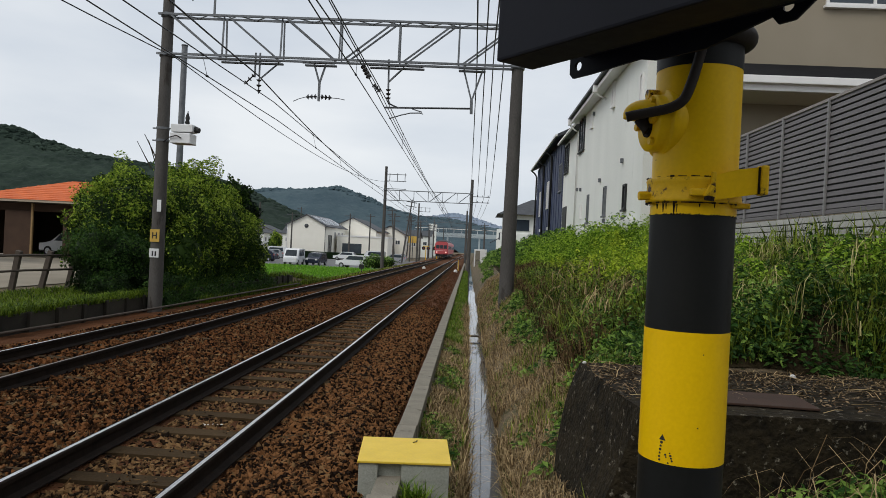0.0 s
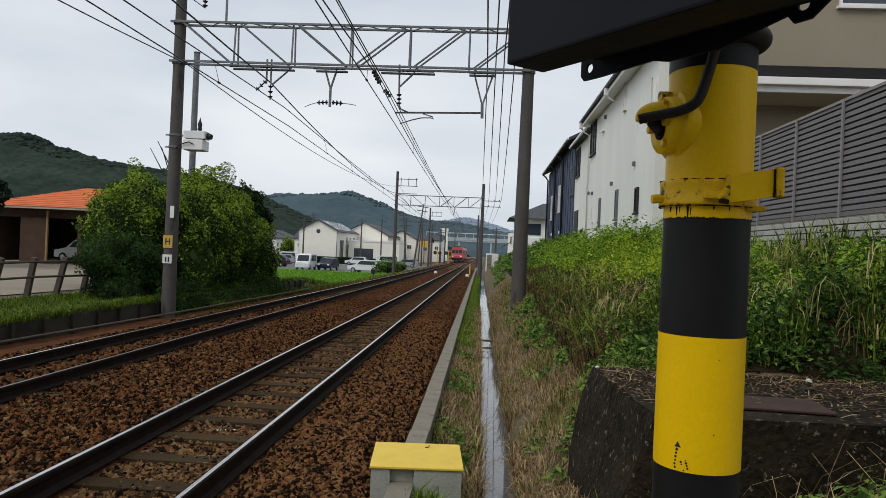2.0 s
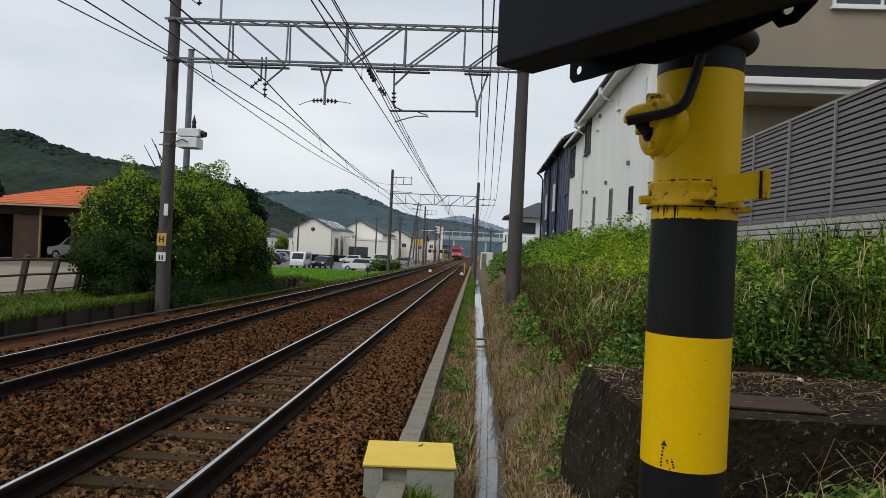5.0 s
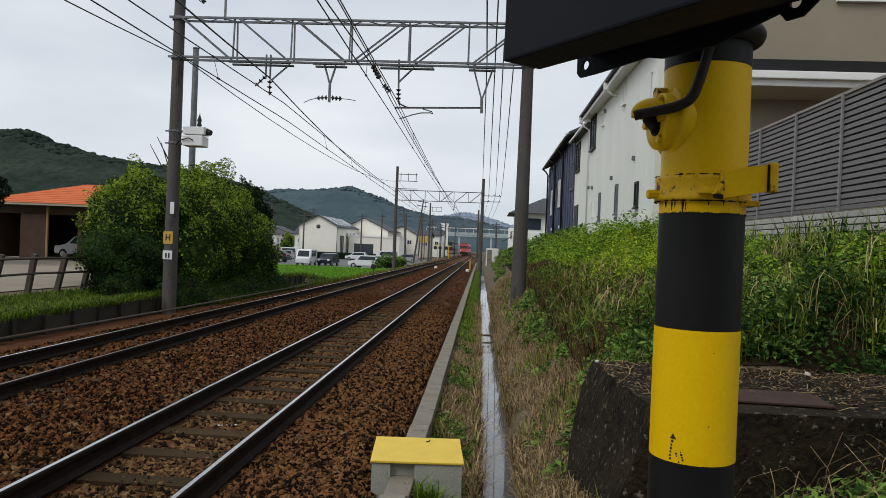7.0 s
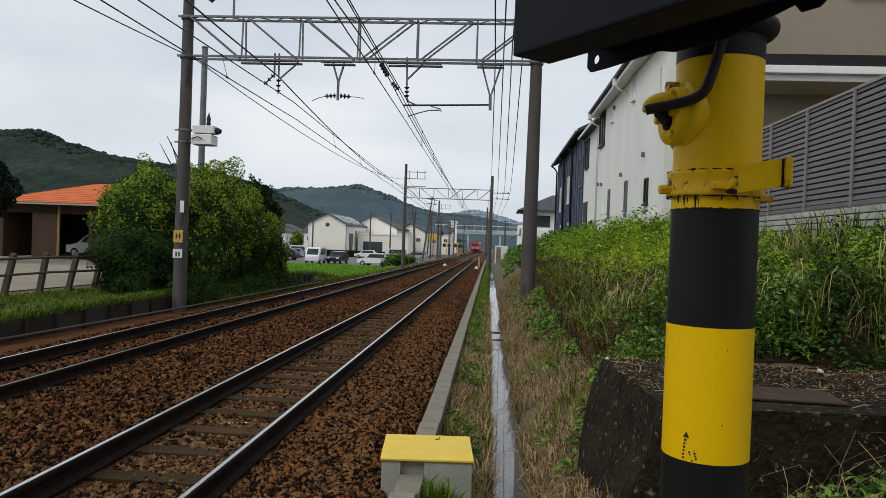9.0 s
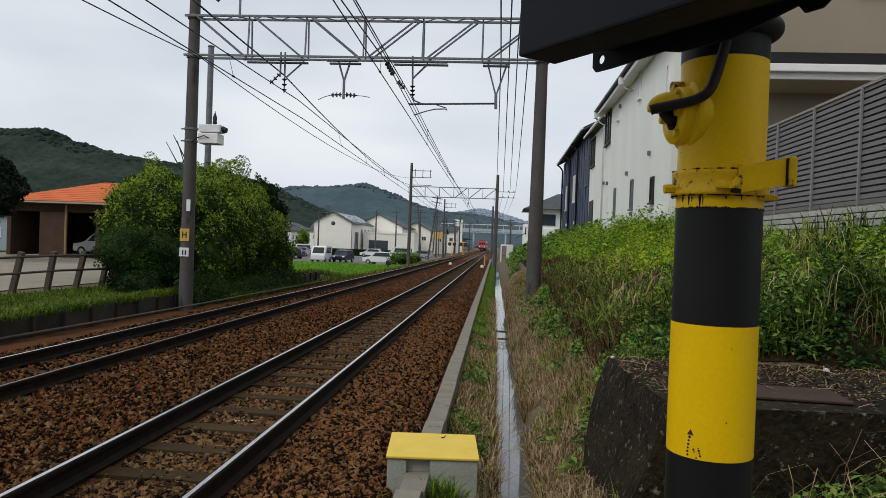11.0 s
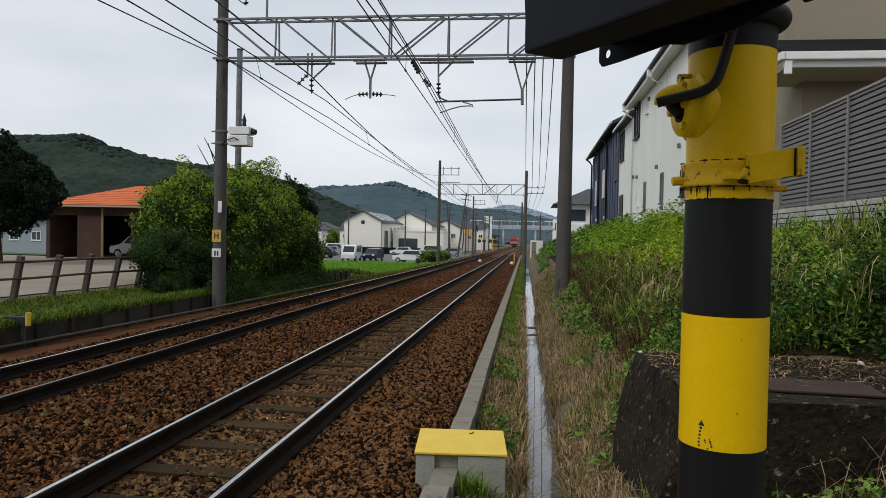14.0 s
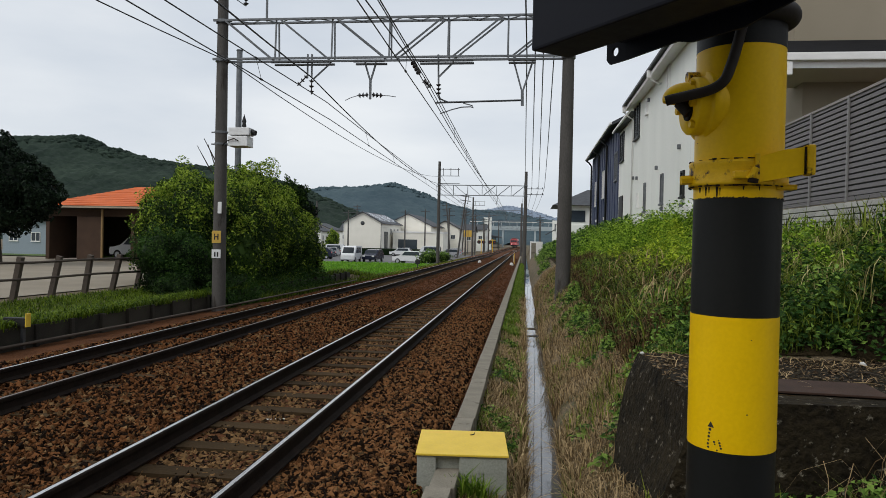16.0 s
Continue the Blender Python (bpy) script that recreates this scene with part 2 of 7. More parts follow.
# far hill and ridge carry the haze of distance in their base colours
FOREST_FAR = mat("haze_tinted_wooded_hill", (0.042, 0.070, 0.088), (0.080, 0.116, 0.128), scale=0.02, rough=0.95, bump=0.4, fine=0.20, island=0.08, spec=0.1, distance=3.0)
RIDGE_FAR = mat("haze_blue_far_ridge", (0.20, 0.25, 0.32), (0.24, 0.29, 0.36), scale=0.02, rough=0.95, bump=0, fine=0.2, island=0.2, spec=0.1)
# scarlet paled towards pink to stand for haze over the distant train
RED_PAINT = mat("haze_paled_scarlet", (0.44, 0.070, 0.075), (0.53, 0.095, 0.10), scale=0.5, rough=0.4, bump=0.02)
TYRE = mat("black_tyre", (0.010, 0.010, 0.010), (0.022, 0.022, 0.022), rough=0.85, bump=0.2)
# cell colour raised to stand for the bright sky it mirrors
SOLAR = mat("sky_tinted_solar_cell", (0.30, 0.34, 0.40), (0.42, 0.46, 0.52), scale=2, rough=0.12, bump=0)
SIGN_YELLOW = mat("ochre_sign", (0.50, 0.31, 0.05), (0.62, 0.40, 0.08), rough=0.6, bump=0.05)
SIGN_BLACK = mat("black_sign_paint", (0.012, 0.012, 0.012), (0.022, 0.022, 0.022), rough=0.6, bump=0)
PALE_STONE = mat("white_pebble", (0.55, 0.54, 0.52), (0.75, 0.74, 0.72), rough=0.8, bump=0.2)
CAR_WHITE = mat("white_car_paint", (0.66, 0.67, 0.68), (0.74, 0.75, 0.76), rough=0.2, bump=0)
CAR_SILVER = mat("silver_car_paint", (0.40, 0.41, 0.43), (0.48, 0.49, 0.51), rough=0.25, metal=0.4, bump=0)
CAR_DARK = mat("dark_blue_car_paint", (0.012, 0.015, 0.03), (0.022, 0.027, 0.05), rough=0.2, bump=0)
TEAL_STEEL = mat("pale_teal_steel", (0.34, 0.40, 0.42), (0.44, 0.50, 0.52), scale=0.5, rough=0.6, bump=0.05)


def emit_mat(name, colour, strength):
    m = bpy.data.materials.new(name)
    m.use_nodes = True
    b = m.node_tree.nodes["Principled BSDF"]
    b.inputs["Base Color"].default_value = (*colour, 1)
    b.inputs["Emission Color"].default_value = (*colour, 1)
    b.inputs["Emission Strength"].default_value = strength
    return m


RED_LAMP = emit_mat("red_signal_lamp", (0.5, 0.02, 0.02), 0.15)
MARKER_LAMP = emit_mat("train_marker_lamp", (1.0, 0.55, 0.5), 1.0)


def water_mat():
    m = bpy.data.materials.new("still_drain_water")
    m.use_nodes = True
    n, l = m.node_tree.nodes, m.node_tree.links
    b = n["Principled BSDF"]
    # grey base and high IOR add to the sky's reflection in the water
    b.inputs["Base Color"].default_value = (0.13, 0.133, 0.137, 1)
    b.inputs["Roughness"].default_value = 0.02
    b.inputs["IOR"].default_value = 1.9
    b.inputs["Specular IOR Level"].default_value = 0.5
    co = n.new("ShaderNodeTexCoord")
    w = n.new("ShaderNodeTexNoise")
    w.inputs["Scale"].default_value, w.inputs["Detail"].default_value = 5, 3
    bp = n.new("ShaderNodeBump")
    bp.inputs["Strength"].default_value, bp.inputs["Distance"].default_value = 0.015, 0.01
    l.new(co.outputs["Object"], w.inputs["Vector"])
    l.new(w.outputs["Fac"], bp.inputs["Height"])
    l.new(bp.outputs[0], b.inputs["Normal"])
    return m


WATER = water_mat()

# ---- mesh helpers ----
def box(bm, x0, y0, z0, x1, y1, z1, bevel=0.0):
    vs = [bm.verts.new((x, y, z)) for z in (z0, z1) for y in (y0, y1) for x in (x0, x1)]
    fs = [bm.faces.new([vs[i] for i in q]) for q in ((0, 2, 3, 1), (4, 5, 7, 6), (0, 1, 5, 4), (2, 6, 7, 3), (0, 4, 6, 2), (1, 3, 7, 5))]
    if bevel:
        bmesh.ops.bevel(bm, geom=list({e for f in fs for e in f.edges}), offset=bevel, segments=2, profile=0.6, affect="EDGES")
    return bm


def cyl(bm, p0, p1, r0, r1=None, seg=12, caps=True):
    p0, p1 = Vector(p0), Vector(p1)
    r1 = r0 if r1 is None else r1
    d = (p1 - p0).normalized()
    a = d.orthogonal().normalized()
    b = d.cross(a)
    rings = [[bm.verts.new(p + r * (math.cos(t) * a + math.sin(t) * b)) for t in (2 * math.pi * k / seg for k in range(seg))] for p, r in ((p0, r0), (p1, r1))]
    for k in range(seg):
        f = bm.faces.new((rings[0][k], rings[0][(k + 1) % seg], rings[1][(k + 1) % seg], rings[1][k]))
        f.smooth = seg > 6
    if caps:
        bm.faces.new([bm.verts.new(v.co) for v in rings[0][::-1]])
        bm.faces.new([bm.verts.new(v.co) for v in rings[1]])
    return bm


def tube(bm, pts, r, seg=6):
    pts = [Vector(p) for p in pts]
    last = None
    ref = Vector((0.13, 0.21, 1)).normalized()
    for i, p in enumerate(pts):
        d = (pts[min(i + 1, len(pts) - 1)] - pts[max(i - 1, 0)]).normalized()
        a = d.cross(ref).normalized()
        if a.length < 0.1:
            a = d.orthogonal().normalized()
        b = d.cross(a)
        ring = [bm.verts.new(p + r * (math.cos(t) * a + math.sin(t) * b)) for t in (2 * math.pi * k / seg for k in range(seg))]
        if last:
            for k in range(seg):
                bm.faces.new((last[k], last[(k + 1) % seg], ring[(k + 1) % seg], ring[k])).smooth = True
        else:
            bm.faces.new(ring[::-1])
        last = ring
    bm.faces.new(last)
    return bm


def curve_points(pts, n=5):
    """A smooth path through the given points."""
    p = [Vector(q) for q in pts]
    p = [2 * p[0] - p[1]] + p + [2 * p[-1] - p[-2]]
    out = []
    for i in range(1, len(p) - 2):
        for k in range(n):
            t = k / n
            out.append(0.5 * (2 * p[i] + (p[i + 1] - p[i - 1]) * t + (2 * p[i - 1] - 5 * p[i] + 4 * p[i + 1] - p[i + 2]) * t * t + (3 * p[i] - p[i - 1] - 3 * p[i + 1] + p[i + 2]) * t ** 3))
    return out + [p[-2]]


def lathe(bm, prof, seg=24, axis=None):
    """Turn a profile of (radius, height) about z."""
    rings = [[bm.verts.new((r * math.cos(2 * math.pi * k / seg), r * math.sin(2 * math.pi * k / seg), z)) for k in range(seg)] for r, z in prof]
    for a, b in zip(rings, rings[1:]):
        for k in range(seg):
            bm.faces.new((a[k], a[(k + 1) % seg], b[(k + 1) % seg], b[k])).smooth = True
    bm.faces.new([bm.verts.new(v.co) for v in rings[0][::-1]])
    bm.faces.new([bm.verts.new(v.co) for v in rings[-1]])
    if axis is not None:
        bmesh.ops.transform(bm, matrix=axis, verts=bm.verts)
    return bm


def prism(bm, poly, y0, y1, plane="xz"):
    """Extrude a polygon of (a, b) along the third axis from y0 to y1."""
    def pt(a, b, c):
        return {"xz": (a, c, b), "yz": (c, a, b), "xy": (a, b, c)}[plane]
    f, k = [bm.verts.new(pt(a, b, y0)) for a, b in poly], [bm.verts.new(pt(a, b, y1)) for a, b in poly]
    n = len(poly)
    bm.faces.new(f)
    bm.faces.new(k[::-1])
    for i in range(n):
        bm.faces.new((f[i], k[i], k[(i + 1) % n], f[(i + 1) % n]))
    bmesh.ops.recalc_face_normals(bm, faces=bm.faces)
    return bm


def B():
    return bmesh.new()


def to_mesh(name, bm, *materials):
    me = bpy.data.meshes.new(name)
    bm.to_mesh(me)
    bm.free()
    for m in materials:
        me.materials.append(m)
    return me


def part(name, bm, material, parent, label=""):
    ob = new(name, bm if isinstance(bm, bpy.types.Mesh) else to_mesh(name, bm, material))
    ob.parent = parent
    return tagged(ob, label)


def thing(name, label, category, m=None, group="", kind=""):
    ob = new(name)
    ob.empty_display_size = 0.2
    if m is not None:
        ob.matrix_basis = m
    return tagged(ob, label, category, group, kind)


def solo(name, bm, material, label, category, m=None, group="", kind=""):
    ob = new(name, bm if isinstance(bm, bpy.types.Mesh) else to_mesh(name, bm, material))
    if m is not None:
        ob.matrix_basis = m
    return tagged(ob, label, category, group, kind)


def np_mesh(name, verts, faces, material, smooth=False):
    """A mesh from arrays; all faces have the same number of corners."""
    me = bpy.data.meshes.new(name)
    verts, faces = np.asarray(verts, np.float32), np.asarray(faces, np.int32)
    me.vertices.add(len(verts))
    me.vertices.foreach_set("co", verts.ravel())
    k = faces.shape[1]
    me.loops.add(faces.size)
    me.loops.foreach_set("vertex_index", faces.ravel())
    me.polygons.add(len(faces))
    me.polygons.foreach_set("loop_start", np.arange(len(faces), dtype=np.int32) * k)
    me.polygons.foreach_set("use_smooth", np.full(len(faces), smooth))
    me.update(calc_edges=True)
    me.materials.append(material)
    return me


# ---- the lie of the land ----
def tx(y):
    """The line bears slightly to the left of straight ahead."""
    return -0.0115 * np.clip(np.asarray(y, float) - 8, 0, 140)


def tz(y):
    """The line falls gently away from the crossing."""
    y = np.asarray(y, float)
    return -0.0075 * np.clip(y - 8, 0, 132) - 0.003 * np.clip(y - 140, 0, 400)


SX = np.array([-60, -12.0, -9.20, -9.10, -9.04, -8.3, -7.4, -0.95, -0.46, -0.15, -0.03, 0.0, 0.34, 0.42, 0.95, 2.0, 4.2, 5.0, 40])
SZ = np.array([0.0, -0.02, -0.12, -0.16, -0.52, -0.50, -0.44, -0.44, -0.30, -0.42, -0.62, -0.80, -0.80, -0.46, -0.02, 0.72, 2.02, 2.28, 2.3])
FZ = np.array([-0.80, -0.80, -0.78, -0.74, -0.66, -0.50, -0.44, -0.44, -0.30, -0.42, -0.62, -0.80, -0.80, -0.46, -0.02, 0.72, 2.02, 2.28, 2.3])


def kx(y):
    """The concrete kerb and the drain draw nearer to the track with distance."""
    return -0.0102 * np.clip(np.asarray(y, float) - 6, 0, 110)


def gz(x, y):
    """Height of the ground."""
    x, y = np.asarray(x, float), np.asarray(y, float)
    k = np.where((x > -0.95) & (x < 3), x - kx(y) * np.clip((3 - x) / 3, 0, 1), x)
    a, b = np.interp(k, SX, SZ), np.interp(k, SX, FZ)
    s = np.clip((y - 36 - 1.0 * np.clip(-x - 14, 0, 14)) / 8, 0, 1)
    z = a * (1 - s) + b * s
    flat = np.clip((y - 90) / 40, 0, 1)
    z = z * (1 - flat) + np.minimum(z, -0.4) * flat
    cut = np.where(y < 4.52, -0.28 + 0.10 * np.clip(x - 1.6, 0, 1.2), np.where(y < 5.9, 0.60, 0.66 + 1.1 * (y - 5.9)))
    z = np.where((x > 0.5) & (y < 9), np.minimum(z, cut), z)
    z = z - 0.5 * np.clip((x - 2.5) / 2, 0, 1) * np.clip((20 - y) / 3, 0, 1) * (y > 5.9) * (x < 7)
    z = z + 0.36 * np.clip((x - kx(y) - 0.40) / 0.45, 0, 1) * np.clip((2.6 - x) / 1.3, 0, 1) * np.clip((y - 12) / 6, 0, 1) * np.clip((60 - y) / 15, 0, 1)
    near = np.clip((2.9 - y) / 0.7, 0, 1)
    z = z * (1 - near) - 0.03 * near
    n = 0.03 * np.sin(3.1 * x + 1.7 * y) * np.sin(2.3 * y - 0.7 * x) * (x > 0.5) * (x < 5) * (1 - near)
    return z + tz(y) + n


def sheet(name, xs, ys, zf, material):
    X, Y = np.meshgrid(xs, ys)
    v = np.stack([X, Y, zf(X, Y)], -1).reshape(-1, 3)
    nx, ny = len(xs), len(ys)
    i = (np.arange(ny - 1)[:, None] * nx + np.arange(nx - 1)).ravel()
    return np_mesh(name, v, np.stack([i, i + 1, i + nx + 1, i + nx], -1), material, True)


gx = np.unique(np.r_[-3000, -1500, -700, -300, -150, -80, np.linspace(-60, -10, 26), SX, np.linspace(-9.5, 6, 125), np.linspace(7, 40, 12), 80, 200, 600, 1500, 3000])
gy = np.unique(np.r_[-600, -200, -60, -20, np.linspace(-8, 2, 8), np.linspace(2.2, 40, 152), np.linspace(41, 100, 60), np.linspace(105, 300, 40), 500, 900, 1800, 4000])
tagged(new("ground", sheet("ground", gx, gy, gz, SOIL)), "brown earth with dry grass beside the railway", "ground", kind="structure")


# out of view; dark asphalt added to cut light bounced onto the post
tagged(new("road", np_mesh("road", [(-14, -9, -0.02), (14, -9, -0.02), (14, 2.15, -0.02), (-14, 2.15, -0.02)], [(0, 1, 2, 3)], ASPHALT)), "dark asphalt road at the level crossing", "road", kind="structure")
# unseen wall added behind the camera to cut frontal sky light
bm = box(B(), -40, -10, -0.5, 40, -9.5, 6.5)
tagged(new("sky_blocker_south", to_mesh("sky_blocker_south", bm, PALE_BEIGE)), "unseen beige wall added behind the crossing to block sky light", "wall", kind="structure")

# ---- track bed ----
BX = np.array([-9.0, -7.7, -6.95, -1.05, -0.72])
BZ = np.array([-0.49, -0.42, -0.192, -0.192, -0.36])


def bed_z(x, y):
    x = x - tx(y)
    return np.interp(x, BX, BZ) + tz(y) + 0.012 * np.sin(7 * x + 3 * y) * np.sin(5 * y - 2 * x)


def bed_sheet():
    ys = np.unique(np.r_[np.linspace(2.0, 40, 190), np.linspace(41, 345, 140)])
    xs = np.linspace(-9.0, -0.72, 90)
    X, Y = np.meshgrid(xs, ys)
    X = X + tx(Y)
    v = np.stack([X, Y, bed_z(X, Y)], -1).reshape(-1, 3)
    nx, ny = len(xs), len(ys)
    i = (np.arange(ny - 1)[:, None] * nx + np.arange(nx - 1)).ravel()
    return np_mesh("ballast_bed", v, np.stack([i, i + 1, i + nx + 1, i + nx], -1), BALLAST, True)


tagged(new("ballast_bed", bed_sheet()), "rust-brown crushed stone bed under both tracks", "ballast", kind="structure")

RAIL_PROFILE = [(-0.0635, -0.153), (0.0635, -0.153), (0.0635, -0.143), (0.012, -0.120), (0.0085, -0.045), (0.0325, -0.035), (0.0325, -0.008), (0.026, -0.001), (0.016, 0.0), (-0.016, 0.0), (-0.026, -0.001), (-0.0325, -0.008), (-0.0325, -0.035), (-0.0085, -0.045), (-0.012, -0.120), (-0.0635, -0.143)]


def rail_mesh(xc, head):
    ys = np.unique(np.r_[-8.0, 2.0, np.arange(4, 60, 8), np.arange(60, 345, 6)])
    bm = B()
    last = None
    for y in ys:
        ring = [bm.verts.new((xc + float(tx(y)) + a, y, float(tz(y)) + b)) for a, b in RAIL_PROFILE]
        if last:
            for k in range(len(ring)):
                f = bm.faces.new((last[k], ring[k], ring[(k + 1) % len(ring)], last[(k + 1) % len(ring)]))
                f.material_index = 1 if k == 8 else 0
        last = ring
    bmesh.ops.recalc_face_normals(bm, faces=bm.faces)
    return to_mesh("rail", bm, RUST, head)


def sleeper_mesh():
    bm = prism(B(), [(-0.11, 0), (0.11, 0), (0.095, 0.15), (-0.095, 0.15)], -1.0, 1.0, "yz")
    return to_mesh("sleeper", bm, SLEEPER)


def track(cx, label, heads):
    t = thing("railway_track", label, "railway track", group="double track")
    for s, head in zip((-0.535, 0.535), heads):
        part("rail", rail_mesh(cx + s, head), None, t, "rusty steel rail with a polished head")
    sm = sleeper_mesh()
    y = 2.4
    while y < 110:
        o = new("sleeper", sm)
        o.parent = t
        o.matrix_basis = pose(cx + float(tx(y)), y, -0.320 + float(tz(y)), 0, 0, random.uniform(-0.6, 0.6))
        y += 0.66
    return t


track(-2.435, "narrow gauge track with polished rails and half-buried sleepers", (STEEL, STEEL))
track(-5.565, "second narrow gauge track with dull brown rails", (STEEL, DULL_STEEL))

# ---- kerb line of concrete blocks, the drain and its water ----
kerb = thing("kerb", "grey concrete kerb of long blocks along the ballast", "kerb", kind="structure")
km = to_mesh("kerb_block", box(B(), -0.092, 0, -0.24, 0.092, 1.997, 0, 0.006), CONCRETE)
y = 3.0
while y < 110:
    o = new("kerb_block", km)
    o.parent = kerb
    o.matrix_basis = pose(-0.60 + float(kx(y)), y, -0.15 + float(tz(y)) + random.uniform(-0.006, 0.006), 0, 0, 0.58 + random.uniform(-0.15, 0.15))
    y += 2.0


def ribbon(name, x0, x1, z, ya, yb, material, step=0.5, wobble=0.0):
    ys = np.arange(ya, yb + step, step)
    v, f = [], []
    for i, yy in enumerate(ys):
        w0, w1 = wobble * math.sin(3.3 * yy + 1) * math.sin(1.3 * yy), wobble * math.sin(2.7 * yy) * math.sin(0.9 * yy + 2)
        s = float(kx(yy)) * 0.95
        v += [(x0 + s + w0, yy, z + float(tz(yy))), (x1 + s + w1, yy, z + float(tz(yy)))]
        if i:
            f.append((2 * i - 2, 2 * i - 1, 2 * i + 1, 2 * i))
    return np_mesh(name, v, f, material)


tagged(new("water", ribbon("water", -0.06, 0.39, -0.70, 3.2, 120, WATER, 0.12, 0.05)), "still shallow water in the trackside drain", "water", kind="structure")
plank = solo("board", box(B(), -0.25, -0.06, -0.02, 0.25, 0.06, 0.02, 0.006), FENCE_BROWN, "dark board lying across the drain", "board", pose(0.08, 18.6, -0.685, 0, 2, 6))

# ---- warning post at the crossing, close by ----
PX, PY = 0.374, 1.362
rnd0 = random.Random(11)
post = thing("crossing_post", "round steel crossing post in yellow and black bands", "signal post", pose(PX, PY, -0.03))


RP = 0.0765


def ringseg(z0, z1, r=RP, seg=56):
    return cyl(B(), (0, 0, z0 + 0.03), (0, 0, z1 + 0.03), r, seg=seg)


part("lower_band", ringseg(-0.03, 1.251), POST_BLACK, post, "black painted pipe")
part("yellow_band", ringseg(1.251, 1.491, RP + 0.0006), POST_YELLOW, post, "glossy yellow band with small scratched marks")
part("black_band", ringseg(1.491, 1.702), POST_BLACK, post, "black painted pipe")
part("upper_pipe", ringseg(1.702, 1.972, RP + 0.0006), POST_YELLOW, post, "glossy yellow pipe")
part("top_collar", ringseg(1.972, 2.50, RP + 0.001), POST_BLACK, post, "black collar")
roll = [(0.081 + 0.0185 * math.cos(a), 2.062 + 0.0185 * math.sin(a)) for a in (math.pi * (k / 12 - 0.5) for k in range(13))]
part("collar_ring", lathe(B(), [(RP, 2.0435)] + roll + [(RP, 2.0805)], 48), CABLE_BLACK, post, "thick black rubber ring")


def on_pipe(az, z, lift=0.0):
    a = radians(az)
    return Vector(((RP + 0.0004 + lift) * math.cos(a), (RP + 0.0004 + lift) * math.sin(a), z + 0.03))


# scratched marks on the band: an arrow-shaped chip over a dotted line, and a few more beside it
bm = B()
tip = [on_pipe(-131, 1.3035, 0.0008), on_pipe(-135.5, 1.2935, 0.0008), on_pipe(-126.5, 1.2930, 0.0008)]
foot = [on_pipe(-131, 1.3035), on_pipe(-135.5, 1.2935), on_pipe(-126.5, 1.2930)]
tv, fv = [bm.verts.new(p) for p in tip], [bm.verts.new(p) for p in foot]
bm.faces.new(tv)
for k in range(3):
    bm.faces.new((tv[k], tv[(k + 1) % 3], fv[(k + 1) % 3], fv[k]))
for az, z, s in ((-119, 1.289, 0.0030), (-120, 1.2825, 0.0024), (-120.5, 1.276, 0.0027), (-121, 1.2695, 0.0022), (-121.5, 1.263, 0.0025), (-121, 1.257, 0.0024), (-113, 1.268, 0.0023), (-112, 1.264, 0.0016), (-106, 1.2675, 0.0024), (-105, 1.263, 0.0020), (-104, 1.2585, 0.0022), (-107, 1.272, 0.0014), (-109, 1.254, 0.0018), (-86, 1.322, 0.0015), (-83, 1.453, 0.0012)):
    az -= 13 if az < -100 else 0
    c, n = on_pipe(az, z), on_pipe(az, z).to_2d().normalized().to_3d()
    cyl(bm, c, c + n * 0.0009, s, s * 0.75, seg=6)
tagged(part("chipped_mark", bm, SIGN_BLACK, post, "row of small dark chips"), kind="stuff")
# clamp band, its pinched ends, bolts and side arm
clamp = part("clamp_band", lathe(B(), [(RP, 1.754), (0.0855, 1.755), (0.0868, 1.759), (0.0850, 1.764), (0.0848, 1.790), (0.0862, 1.795), (0.0850, 1.7995), (RP, 1.800)], 56), POST_YELLOW_WORN, post, "chipped yellow clamp band")
bm = box(B(), -0.033, -0.1000, 1.764, 0.006, -0.083, 1.777, 0.003)
part("clamp_lug", bm, POST_YELLOW_WORN, clamp, "welded yellow lug")
part("bolt", cyl(B(), (-0.008, -0.101, 1.762), (0.002, -0.104, 1.782), 0.0062, seg=6), POST_YELLOW_WORN, clamp)
part("bolt_head", cyl(B(), (-0.004, -0.105, 1.756), (-0.003, -0.105, 1.763), 0.0085, seg=6), RUST, clamp, "rusty bolt head")
part("bolt", cyl(B(), (-0.104, -0.012, 1.766), (-0.080, -0.010, 1.768), 0.0085, seg=6), POST_YELLOW_WORN, clamp)
part("pinched_end", box(B(), 0.004, -0.0915, 1.757, 0.012, -0.083, 1.808, 0.002), POST_YELLOW_WORN, clamp, "rust-edged band end")
part("side_arm", prism(B(), [(0.004, 1.757), (0.084, 1.772), (0.084, 1.819), (0.050, 1.814), (0.012, 1.803)], -0.0895, -0.0775), POST_YELLOW, clamp, "flat yellow side arm")
part("arm_seam", box(B(), 0.0842, -0.093, 1.772, 0.0868, -0.074, 1.819), RUST, clamp, "rusty gap before the end plate")
part("end_plate", box(B(), 0.087, -0.097, 1.7705, 0.101, -0.070, 1.823, 0.004), POST_YELLOW_WORN, clamp, "chipped yellow end plate")
part("rear_flange", box(B(), 0.050, -0.062, 1.748, 0.084, -0.030, 1.757, 0.002), POST_YELLOW_WORN, clamp)
